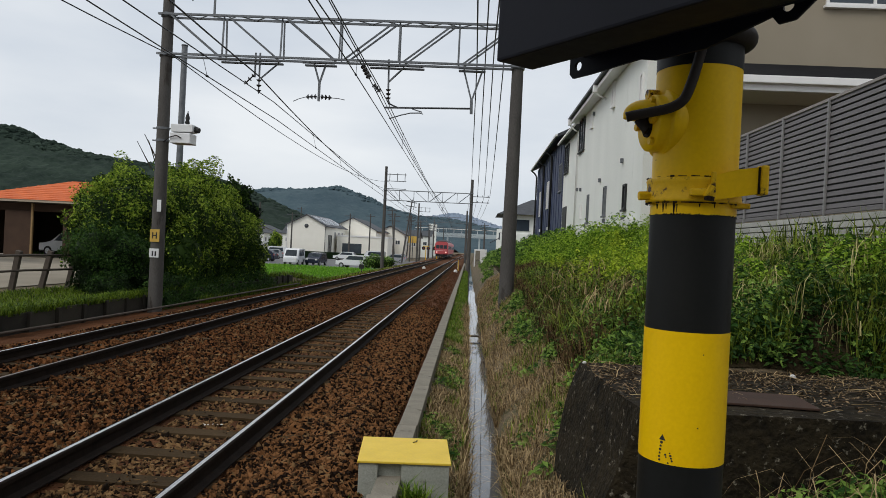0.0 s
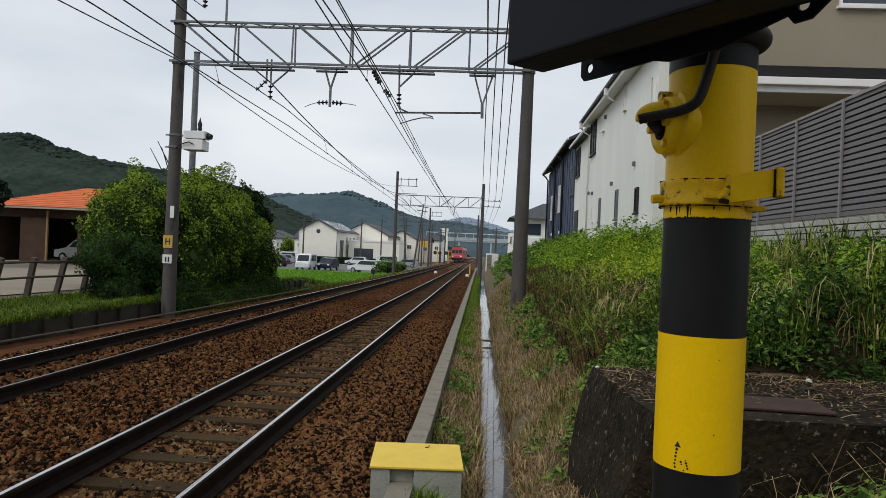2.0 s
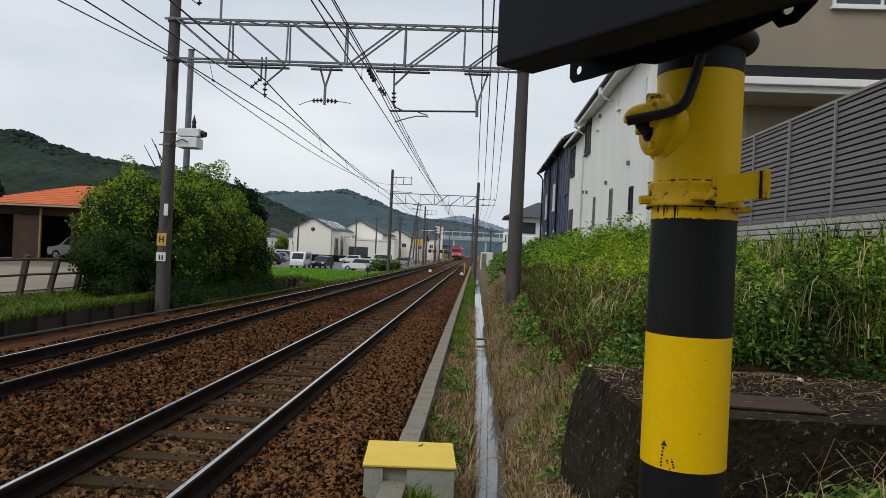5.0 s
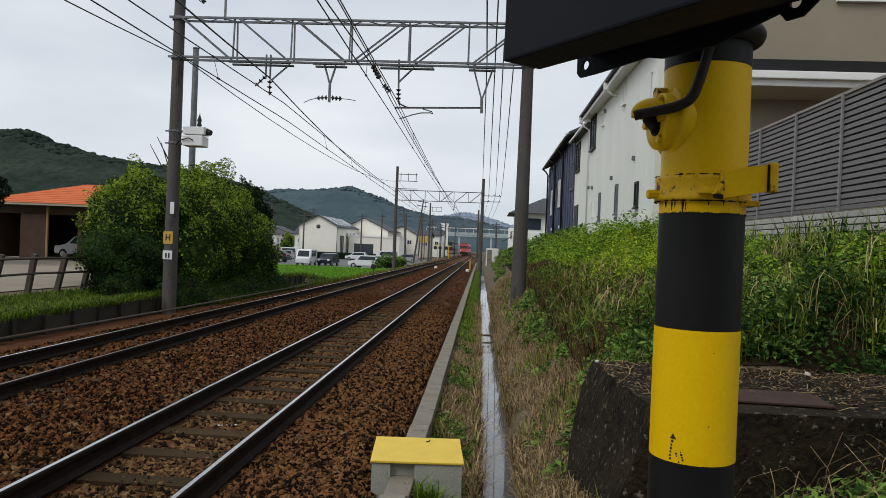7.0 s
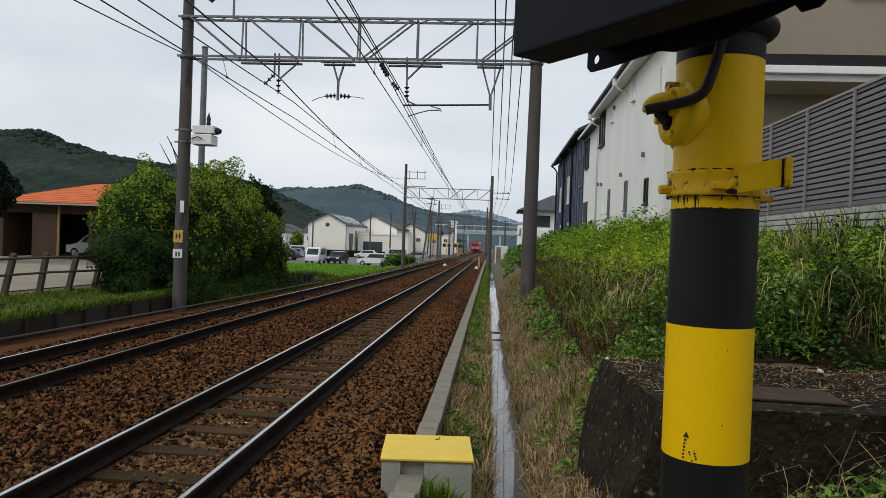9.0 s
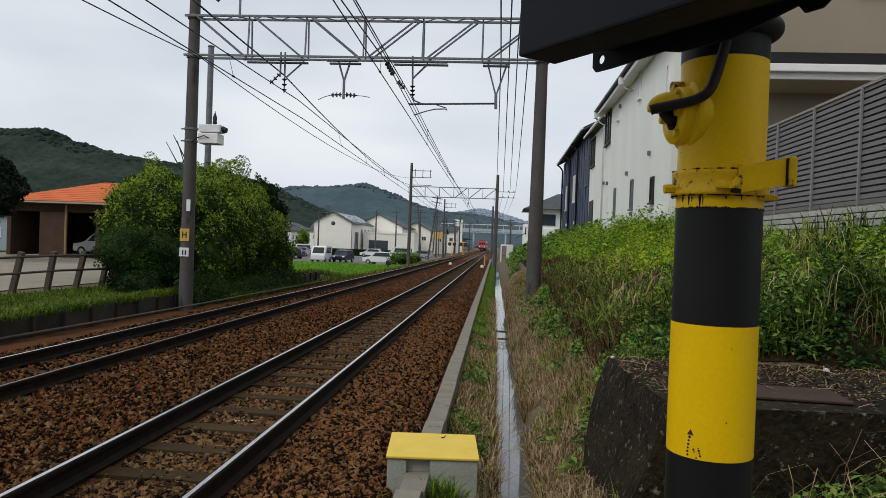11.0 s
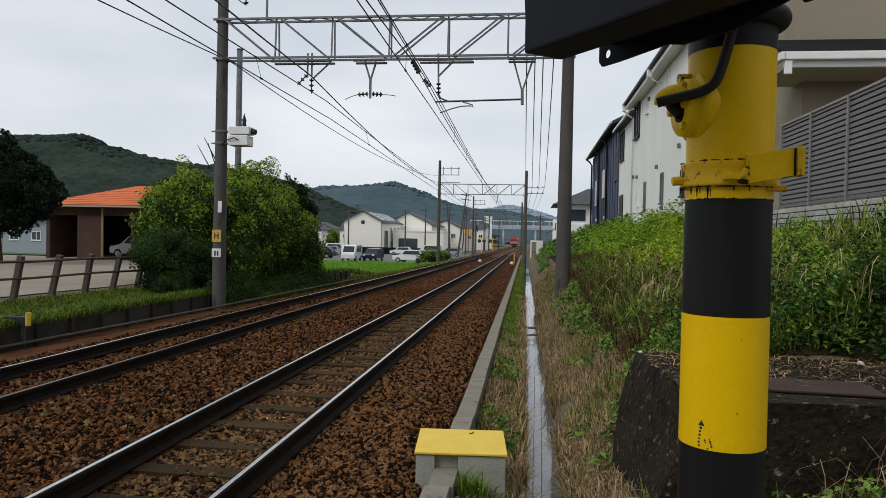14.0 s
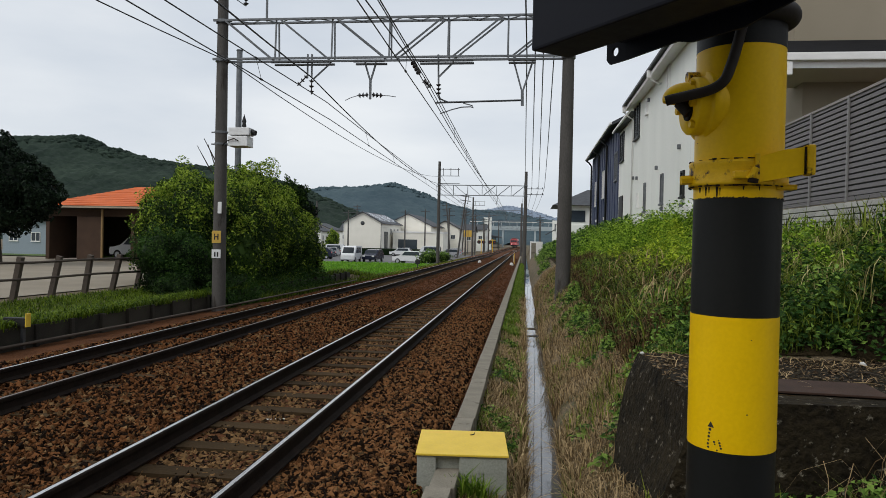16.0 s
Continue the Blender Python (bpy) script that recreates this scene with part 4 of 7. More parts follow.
    return g


gantry(19.0, -8.68, 0.85, 6.45, 7.52, 9.4, 6.75, True, "steel truss gantry on two weathered concrete poles")
gantry(74.0, -9.75, -0.72, 6.15, 7.2, 9.65, 8.66, False, "steel truss gantry with cross arms, further up the line")
gantry(129.0, -10.7, -1.9, 5.9, 6.9, 9.2, 8.2, False, "far steel truss gantry")
gantry(184.0, -11.1, -2.2, 5.6, 6.6, 8.6, 7.8, False, "far steel truss gantry")
gantry(239.0, -11.1, -2.2, 5.3, 6.3, 8.3, 7.5, False, "far steel truss gantry")

SPANS = [-36.0, 19.0, 74.0, 129.0, 184.0, 239.0]


def wire(name, label, stations, sag=0.5, r=0.011, droppers=None):
    """A wire hung from station to station: (y, x, z)."""
    pts = []
    for (ya, xa, za), (yb, xb, zb) in zip(stations, stations[1:]):
        for k in range(14):
            t = k / 14
            pts.append((xa + (xb - xa) * t, ya + (yb - ya) * t, za + (zb - za) * t - 4 * sag * t * (1 - t)))
    y, x, z = stations[-1]
    pts.append((x, y, z))
    return solo(name, tube(B(), pts, r, 6), WIRE, label, "overhead wire", group="overhead wires")


def line_x(cx, k):
    return cx + float(tx(SPANS[k]))


for near_track, cx, st in ((True, -2.45, (0.12, -0.15)), (False, -5.56, (-0.12, 0.14))):
    con = [(y, line_x(cx, k) + st[k % 2], 4.80 + (0.0 if y < 60 else float(tz(y)) * 0.9)) for k, y in enumerate(SPANS)]
    mes = [(y, line_x(cx, k), 5.30 + (0.0 if y < 60 else float(tz(y)) * 0.9)) for k, y in enumerate(SPANS)]
    if near_track:
        con[:2] = [(-36.0, -1.75, 4.94), (19.0, -2.65, 4.94)]
        mes[:2] = [(-36.0, -1.75, 5.75), (19.0, -2.62, 5.48)]
    wire("contact_wire", "grooved copper contact wire above the track", con, 0.03, 0.011)
    wire("messenger_wire", "messenger wire carrying the contact wire", mes, 0.22, 0.012)
    bm = B()
    for (ya, xa, za), (yb, xb, zb), (_, xc, zc), (_, xd, zd) in zip(con, con[1:], mes, mes[1:]):
        if ya > 100:
            continue
        for k in range(1, 11):
            t = k / 11
            p = (xa + (xb - xa) * t, ya + (yb - ya) * t, za + (zb - za) * t - 0.12 * t * (1 - t))
            q = (xc + (xd - xc) * t, ya + (yb - ya) * t, zc + (zd - zc) * t - 0.88 * t * (1 - t))
            cyl(bm, p, q, 0.006, seg=4)
            for e in (p, q):
                cyl(bm, (e[0], e[1] - 0.05, e[2]), (e[0], e[1] + 0.05, e[2]), 0.022, seg=6)
    solo("dropper", bm, WIRE, "thin droppers between messenger and contact wire", "overhead wire", kind="stuff")
wire("feeder_wire", "thick feeder wire on the pole side", [(-36, -8.2, 6.6), (19, -8.45, 6.40), (74, -9.5, 8.1), (129, -10.4, 7.8), (184, -10.9, 7.4)], 0.9, 0.014)
wire("feeder_wire", "thick black feeder wire", [(-36, -2.9, 6.9), (19, -6.12, 5.98), (74, -9.4, 7.3), (129, -10.3, 7.0)], 0.7, 0.018)
wire("feeder_wire", "feeder wire high on the poles", [(-36, -7.4, 8.3), (19, -8.02, 7.95)], 0.9, 0.012)
wire("feeder_wire", "slack feeder wire above the near track", [(-36, -4.1, 7.6), (19, -3.3, 6.36), (74, -3.6, 6.1), (129, -4.2, 5.9)], 0.5, 0.016)
wire("feeder_wire", "return wire above the near track", [(-36, -2.4, 7.6), (19, -2.88, 5.80), (74, -3.2, 5.3), (129, -3.9, 5.2)], 0.4, 0.012)
for k, (x1, z1, x2, z2) in enumerate(((-0.24, 6.55, -0.80, 8.6), (-0.02, 6.95, -0.12, 6.95), (0.20, 6.95, 0.57, 6.98), (0.49, 6.95, 1.15, 6.98))):
    wire("power_wire", "black power wire along the line side", [(-36, x1 + 0.15, z1 + 0.6), (19, x1, z1), (74, x2, z2), (129, x2 - 1.1, z2 - 0.4), (184, x2 - 1.4, z2 - 0.8), (239, x2 - 1.4, z2 - 1.1)], 0.6, 0.017)
# slim steel pole behind the left gantry pole, with a small whip of ivy
sp = thing("slim_pole", "slim grey steel pole beside the gantry", "pole", pose(-11.62, 27, -0.3))
part("shaft", cyl(B(), (0, 0, 0), (0, 0, 9.15), 0.135, 0.11, seg=14), GALV, sp)
part("cap", cyl(B(), (0, 0, 9.15), (0, 0, 9.19), 0.125, seg=14), DARK_STEEL, sp)

# ---- buildings: shared pieces ----
def window(parent, face, u, z, w, h, c, frame_mat, shutter=False):
    """A window on a wall: face 'x-' lies at x = c and looks to -x; face 'y-' lies at y = c and looks to -y. u: the start along the wall."""
    def bx(bm, u0, z0, u1, z1, d0, d1):
        if face == "x-":
            return box(bm, c - d1, u0, z0, c - d0, u1, z1)
        if face == "x+":
            return box(bm, c + d0, u0, z0, c + d1, u1, z1)
        return box(bm, u0, c - d1, z0, u1, c - d0, z1)
    t = 0.06
    bm = B()
    bx(bm, u, z, u + w, z + t, 0, 0.07)
    bx(bm, u, z + h - t, u + w, z + h, 0, 0.07)
    bx(bm, u, z + t, u + t, z + h - t, 0, 0.07)
    bx(bm, u + w - t, z + t, u + w, z + h - t, 0, 0.07)
    if w > 1.0:
        bx(bm, u + w / 2 - 0.03, z + t, u + w / 2 + 0.03, z + h - t, 0, 0.06)
    fr = part("window", bm, frame_mat, parent)
    part("pane", bx(B(), u + t, z + t, u + w - t, z + h - t, 0.004, 0.02), GLASS, fr)
    part("sill", bx(B(), u - 0.05, z - 0.06, u + w + 0.05, z - 0.003, 0, 0.11), frame_mat, fr)
    return fr


def gable_house(label, m, w, d, h, rise, wall, roof, along="y", over=0.4, group=""):
    """A house with its corner at the pose's place, w along x, d along y; the ridge runs along x or y."""
    hs = thing("house", label, "house", m, group)
    if along == "y":
        bm = prism(B(), [(0, 0), (w, 0), (w, h), (w / 2, h + rise), (0, h)], 0, d)
    else:
        bm = prism(B(), [(0, 0), (d, 0), (d, h), (d / 2, h + rise), (0, h)], 0, w, "yz")
    part("wall", bm, wall, hs)
    half = (w if along == "y" else d) / 2
    k = rise / half
    for s in (-1, 1):
        a = half + s * (half + over)
        zl = h - over * k
        poly = [(a, zl + 0.03), (half, h + rise + 0.03), (half, h + rise + 0.18), (a, zl + 0.18)]
        if along == "y":
            part("roof", prism(B(), poly, -over, d + over), roof, hs)
        else:
            part("roof", prism(B(), poly, -over, w + over, "yz"), roof, hs)
    return hs


# ---- low retaining wall of concrete planks, on the far side of the tracks ----
rw = thing("retaining_wall", "low stained concrete retaining wall of upright planks", "retaining wall", kind="structure")
pm = to_mesh("panel", box(B(), -0.05, 0.01, 0, 0.05, 0.99, 0.44, 0.012), mat("stained_plank_concrete", (0.010, 0.0085, 0.006), (0.042, 0.036, 0.026), scale=2, rough=0.95, bump=0.4, island=0.3, stain=(0.03, 0.035, 0.018), stain_scale=2))
qm = to_mesh("post", box(B(), -0.065, -0.05, 0, 0.065, 0.05, 0.47, 0.012), pm.materials[0])
for k in range(28):
    y = 7.0 + k
    o = new("panel", pm)
    o.parent = rw
    o.matrix_basis = pose(-9.06 + random.uniform(-0.012, 0.012), y, -0.56 + random.uniform(-0.015, 0.015) - (0.05 if y > 22 else 0), 0, random.uniform(-3, 3), 0)
    o = new("post", qm)
    o.parent = rw
    o.matrix_basis = pose(-9.0, y, -0.58, 0, random.uniform(-2, 2), 0)

solo("cable_pipe", tube(B(), [(-8.95, 9.8, -0.40), (-8.55, 15.7, -0.39), (-8.38, 18.2, -0.38), (-8.30, 24.0, -0.40), (-8.45, 34.0, -0.50)], 0.028, 10), FENCE_BROWN, "rusty brown cable pipe along the ballast edge", "pipe")

# ---- yard with a leaning fence ----
def flat_patch(name, x0, x1, y0, y1, lift, material, nx=24, ny=24):
    return sheet(name, np.linspace(x0, x1, nx), np.linspace(y0, y1, ny), lambda X, Y: gz(X, Y) + lift, material)


tagged(new("yard", flat_patch("yard", -42, -12.7, 6, 46, 0.03, YARD)), "pale concrete yard before the carport", "yard", kind="structure")
fence = thing("fence", "low dark fence with leaning posts and two thin rails", "fence", pose(-11.95, 0, 0))
fm = to_mesh("post", box(B(), -0.068, -0.06, -0.2, 0.068, 0.06, 1.02, 0.014), FENCE_BROWN)
for k, y in enumerate((12.7, 14.0, 15.3, 16.5, 17.7, 18.8, 19.9, 20.95)):
    o = new("post", fm)
    o.parent = fence
    o.matrix_basis = pose(0.10 * (k - 3), y, -0.02, random.uniform(-3, 3), 13 + random.uniform(-2, 2), 0)
for z, dx in ((0.46, 0.10), (0.86, 0.19)):
    part("rail", tube(B(), [(dx - 0.42, 11.5, z + 0.03), (dx, 15.6, z - 0.02), (dx + 0.2, 17.9, z + 0.01), (dx + 0.50, 21.05, z - 0.02)], 0.030, 8), FENCE_BROWN, fence)
# small dark bracket with a yellow end, beside the wall
tb = thing("trackside_marker", "small dark trackside bracket with a yellow end plate", "marker", pose(-8.9, 11.55, -0.5))
part("stake", box(B(), -0.03, -0.03, 0, 0.03, 0.03, 0.42, 0.004), DARK_STEEL, tb)
part("bracket", box(B(), -0.35, -0.05, 0.40, 0.08, 0.05, 0.56, 0.01), SIGN_BLACK, tb)
part("end_plate", box(B(), 0.08, -0.06, 0.40, 0.105, 0.06, 0.64, 0.004), LID_YELLOW, tb, "yellow end plate")

# ---- carport with an orange roof ----
cp_ = thing("carport", "brown open carport with an orange tiled hip roof", "carport", pose(-30.1, 41, -0.18))
W, D, H = 9.6, 6.5, 3.15
for x in (0.0, 5.65, W - 0.25):
    part("column", box(B(), x, 0, 0, x + 0.25, 0.25, H - 0.46, 0.01), BROWN_WALL, cp_)
part("pale_column", box(B(), 3.69, -0.03, 0, 3.80, 0.1, H, 0.01), mat("ochre_post_paint", (0.24, 0.15, 0.06), (0.34, 0.22, 0.10), rough=0.7), cp_, "ochre corner post")
part("front_panel", box(B(), 2.06, 0.04, 0, 3.66, 0.19, H - 0.46, 0.01), BROWN_WALL, cp_, "brown front panel")
part("front_panel", box(B(), 5.92, 0.1, 0, W - 0.27, 0.24, H - 0.47, 0.01), BROWN_WALL, cp_, "brown front panel")
part("lintel", box(B(), 0, 0.3, H - 0.45, W, 0.5, H - 0.002, 0.01), BROWN_WALL, cp_)
part("back_wall", box(B(), 0, D - 0.2, 0, W, D, H, 0), INSIDE_SHADE, cp_)
part("side_wall", box(B(), -0.002, 0.26, 0, 0.2, D - 0.2, H, 0), BROWN_WALL, cp_)
part("side_wall", box(B(), W - 0.2, 0.26, 0, W + 0.002, D - 0.2, H, 0), BROWN_WALL, cp_)
part("ceiling", box(B(), -0.3, -0.3, H + 0.002, W + 0.3, D + 0.3, H + 0.1, 0), INSIDE_SHADE, cp_)
part("fascia", box(B(), -0.52, -0.52, H + 0.06, W + 0.52, D + 0.52, H + 0.20, 0.01), mat("cream_fascia", (0.40, 0.34, 0.25), (0.5, 0.43, 0.33), rough=0.7), cp_, "cream eaves board")
bm = B()
e, zt = 0.56, 1.42
lo = [bm.verts.new(v) for v in ((-e, -e, H + 0.2), (W + e, -e, H + 0.2), (W + e, D + e, H + 0.2), (-e, D + e, H + 0.2))]
hi = [bm.verts.new(v) for v in ((4.2, D / 2, H + 0.2 + zt), (W - 3.0, D / 2, H + 0.2 + zt))]
for q in ((lo[0], lo[1], hi[1], hi[0]), (lo[1], lo[2], hi[1]), (lo[2], lo[3], hi[0], hi[1]), (lo[3], lo[0], hi[0])):
    bm.faces.new(q)
bm.faces.new(lo[::-1])
rf = part("roof", bm, ORANGE_ROOF, cp_, "orange tiled hip roof")
bm = B()
for k in range(11):
    t = (k + 0.5) / 11
    tube(bm, [(-e + (4.2 + e) * t, -e + (D / 2 + e) * t, H + 0.215 + zt * t), (W + e + (W - 3.0 - W - e) * t, -e + (D / 2 + e) * t, H + 0.205 + zt * t)], 0.014, 5)
part("tile_course", bm, ORANGE_ROOF, rf)


def car(label, paint, m, van=False):
    """A small car, nose to +y, standing at its centre."""
    c = thing("car", label, "car", m, "parked cars")
    L, Wd = 3.9, 0.80
    if van:
        side = [(-L / 2, 0.30), (L / 2, 0.30), (L / 2, 0.85), (L / 2 - 0.25, 1.0), (L / 2 - 0.75, 1.72), (L / 2 - 1.1, 1.85), (-L / 2 + 0.15, 1.85), (-L / 2, 1.6)]
    else:
        side = [(-L / 2, 0.30), (L / 2, 0.30), (L / 2, 0.72), (L / 2 - 0.9, 0.92), (L / 2 - 1.55, 1.42), (-L / 2 + 0.65, 1.48), (-L / 2 + 0.12, 0.98), (-L / 2, 0.8)]
    bm = prism(B(), side, -Wd, Wd, "yz")
    bmesh.ops.bevel(bm, geom=[e for e in bm.edges], offset=0.06, segments=2, affect="EDGES")
    body = part("body", bm, paint, c)
    z0, z1 = (1.05, 1.68) if van else (0.95, 1.36)
    for s in (-1, 1):
        part("side_window", prism(B(), [(-L / 2 + 0.5, z0), (L / 2 - (0.95 if van else 1.2), z0), (L / 2 - (1.15 if van else 1.62), z1), (-L / 2 + 0.62, z1)], s * Wd - 0.012, s * Wd + 0.012, "yz"), GLASS, body)
        for y in (-L / 2 + 0.72, L / 2 - 0.72):
            wh = part("wheel", cyl(B(), (s * (Wd - 0.17), y, 0.30), (s * (Wd + 0.015), y, 0.30), 0.30, seg=20), TYRE, c, "black tyre")
            part("rim", cyl(B(), (s * (Wd + 0.0), y, 0.30), (s * (Wd + 0.03), y, 0.30), 0.18, seg=14), CAR_SILVER, wh)
        part("headlamp", box(B(), s * 0.56 - 0.14, L / 2 - 0.05, 0.62, s * 0.56 + 0.14, L / 2 + 0.02, 0.78, 0.02), GUTTER, body)
        part("tail_lamp", box(B(), s * 0.66 - 0.09, -L / 2 - 0.02, 0.80, s * 0.66 + 0.09, -L / 2 + 0.06, 1.0, 0.02), RED_PAINT, body)
    for y0, y1 in ((L / 2 - (0.28 if van else 0.95), L / 2 - (0.72 if van else 1.5)), (-L / 2 - 0.0, -L / 2 + (0.02 if van else 0.55))):
        sgn = 1 if y0 > 0 else -1
        bm = B()
        q = [(-Wd + 0.14, y0 + sgn * 0.03, z0 - 0.02), (Wd - 0.14, y0 + sgn * 0.03, z0 - 0.02), (Wd - 0.2, y1 + sgn * 0.03, z1 + 0.02), (-Wd + 0.2, y1 + sgn * 0.03, z1 + 0.02)]
        bm.faces.new([bm.verts.new(v) for v in q])
        bmesh.ops.solidify(bm, geom=bm.faces[:], thickness=0.012)
        part("windscreen", bm, GLASS, body)
    return c


car("white hatchback parked inside the carport", CAR_WHITE, pose(-25.1, 43.4, -0.15, 0, 0, 78))
for lab, paint, x, y, turn_, van in (("white van parked beyond the rice field", CAR_WHITE, -20.7, 80.5, 181, True), ("dark blue hatchback parked beside a van", CAR_DARK, -18.7, 83.0, 176, False), ("white hatchback parked near the line", CAR_WHITE, -13.4, 78.5, 75, False), ("black car parked before the white hall", CAR_DARK, -27.4, 90, 85, False), ("white car in the car park", CAR_WHITE, -34.5, 98, 90, False), ("silver car in the car park", CAR_SILVER, -31.0, 106, 100, False), ("white van before the long building", CAR_WHITE, -17.8, 124, 90, True), ("silver car before the long building", CAR_SILVER, -14.0, 121, 95, False), ("white car near the far crossing", CAR_WHITE, -22.5, 122, 88, False), ("white car in the car park", CAR_WHITE, -38.5, 112, 92, False), ("white van in the car park", CAR_WHITE, -33.0, 116, 95, True), ("silver car in the car park", CAR_SILVER, -15.5, 140, 92, False), ("white car in the car park", CAR_WHITE, -41.0, 102, 88, True)):
    car(lab, paint, pose(x, y, float(gz(x, y)) + 0.02, 0, 0, turn_), van)

# ---- rice field and the paved lot ----
tagged(new("rice_field", flat_patch("rice_field", -60, -10.0, 46, 75.5, 0.10, TURF, 60, 40)), "bright green rice field beside the line", "field", kind="structure")
tagged(new("car_park", flat_patch("car_park", -80, -10.4, 75.6, 150, 0.02, ASPHALT)), "grey asphalt car park", "pavement", kind="structure")

# ---- white halls with grey roofs ----
CREAM = mat("cream_render", (0.78, 0.75, 0.66), (0.87, 0.84, 0.75), scale=0.7, rough=0.9, bump=0.1, fine=40)
hall = gable_house("cream rendered hall with a gable and solar panels", pose(-35.0, 130, -1.75), 7.2, 20, 6.0, 1.9, CREAM, ROOF_DARK)
window(hall, "x+", 2.6, 1.2, 3.0, 3.2, 7.2, SIGN_BLACK)
bm = lathe(B(), [(0.38, 0), (0.38, 0.05), (0.001, 0.05)], 16, pose(3.6, -0.0, 5.9, 90))
part("round_vent", bm, DARK_STEEL, hall, "round dark vent")
for k in range(3):
    bm = B()
    q = [(4.0, 1.2 + k * 6.2, 7.71), (6.9, 1.2 + k * 6.2, 6.18), (6.9, 6.6 + k * 6.2, 6.18), (4.0, 6.6 + k * 6.2, 7.71)]
    bm.faces.new([bm.verts.new((x, y, z + 0.20)) for x, y, z in q])
    bmesh.ops.solidify(bm, geom=bm.faces[:], thickness=0.04)
    part("solar_panel", bm, SOLAR, hall, "solar panel coloured as if mirroring the sky")
for k in range(3):
    window(hall, "x+", 8.0 + k * 3.6, 3.9, 1.6, 1.2, 7.2, GUTTER)
part("downpipe", tube(B(), [(0.05, -0.06, 5.9), (0.05, -0.06, 0)], 0.05, 6), GUTTER, hall)
part("downpipe", tube(B(), [(7.15, -0.06, 5.9), (7.15, -0.06, 0)], 0.05, 6), DARK_STEEL, hall)
hall2 = gable_house("white hall with a grey gable roof", pose(-31.6, 151, -1.85), 10.2, 20, 6.0, 2.5, CREAM, ROOF_DARK)
window(hall2, "y-", 2.8, 1.0, 3.6, 2.4, 0.0, GLASS)
low = thing("annex", "low white flat-roofed annex with a shop front", "annex", pose(-27.2, 138, -1.75))
part("wall", box(B(), 0, 0, 0, 10.0, 12.4, 4.3, 0.02), CREAM, low)
part("shop_window", box(B(), 1.1, -0.03, 0.6, 4.9, -0.003, 3.0), GLASS, low, "dark shop window")
part("parapet", box(B(), -0.1, -0.1, 4.3, 10.1, 12.5, 4.6, 0.02), GUTTER, low)
hd = thing("hedge", "low clipped dark hedge before the white hall", "hedge", pose(-35.4, 127.5, -1.75))
part("foliage", box(B(), 0, 0, 0, 18.5, 1.2, 1.3, 0.2), HEDGE_GREEN, hd)
for x, y, w, d, h, r, wl_, ro in ((-24.5, 172, 7, 12, 6.0, 1.8, CREAM, ROOF_DARK), (-21.8, 192, 6, 12, 5.6, 1.6, PALE_BEIGE, ROOF_DARK), (-20.6, 210, 7, 14, 6.4, 1.6, WHITE_WALL, ROOF_DARK), (-22.5, 232, 8, 14, 6.2, 1.6, WHITE_WALL, ROOF_DARK), (-56, 152, 10, 9, 4.6, 1.8, WHITE_WALL, ROOF_DARK), (-70, 160, 10, 9, 4.8, 1.8, PALE_BEIGE, ROOF_DARK), (-49, 178, 9, 9, 5.0, 1.8, WHITE_WALL, ROOF_DARK), (-62, 186, 9, 9, 5.2, 1.8, PALE_BEIGE, ROOF_DARK), (-44, 200, 9, 9, 5.2, 1.8, WHITE_WALL, ROOF_DARK), (-88, 150, 10, 9, 4.5, 1.6, WHITE_WALL, ROOF_DARK), (-58, 72, 9, 8, 3.0, 1.0, mat("pale_blue_siding", (0.22, 0.27, 0.31), (0.30, 0.35, 0.39), rough=0.7), ROOF_DARK), (-90, 140, 10, 9, 5, 1.6, PALE_BEIGE, ROOF_DARK)):
    hs = gable_house("far house with pale walls and a dark roof", pose(x, y, float(gz(x, y)) - 0.1), w, d, h, r, wl_, ro, random.choice("xy"), 0.4, "far houses")
    for k in range(3):
        window(hs, "y-", 0.8 + k * w / 3.4, h * 0.58, 1.1, 1.0, 0.0, GUTTER)
        window(hs, "x+", 1.0 + k * d / 3.6, h * 0.58, 1.2, 1.0, w, GUTTER)

# ---- houses on the bank ----
white = thing("house", "tall white rendered house with a gutter along its dark eaves", "house", pose(4.6, 20.5, 2.1), "houses on the bank")
part("wall", prism(B(), [(0, 0), (8, 0), (8, 5.80), (4, 7.9), (0, 5.80)], 0, 13.5), WHITE_WALL, white)
wr = part("roof", prism(B(), [(-0.42, 5.76), (4.0, 8.00), (4.0, 8.14), (-0.42, 5.90)], -0.3, 13.7), ROOF_DARK, white)
part("roof", prism(B(), [(8.42, 5.76), (4.0, 8.00), (4.0, 8.14), (8.42, 5.90)], -0.3, 13.7), ROOF_DARK, white)
part("gutter", box(B(), -0.54, -0.3, 5.80, -0.43, 13.7, 5.91, 0.02), DARK_STEEL, wr, "dark gutter")
part("fascia", box(B(), -0.425, -0.3, 5.62, -0.36, 13.7, 5.755, 0.01), GUTTER, wr, "white eaves board")
part("soffit", box(B(), -0.355, -0.28, 5.66, -0.003, 13.68, 5.72), GUTTER, wr)
for y in (6.2, 13.3):
    part("rainwater_head", box(B(), -0.56, y, 5.52, -0.40, y + 0.20, 5.80, 0.02), GUTTER, wr, "white rainwater head")
    part("downpipe", tube(B(), [(-0.48, y + 0.1, 5.55), (-0.3, y + 0.1, 5.35), (-0.06, y + 0.1, 5.2), (-0.06, y + 0.1, 0.0)] if y > 9 else [(-0.48, y + 0.1, 5.55), (-0.3, y + 0.1, 5.4), (-0.05, y + 0.1, 5.3)], 0.04, 8), GUTTER, white, "white downpipe")
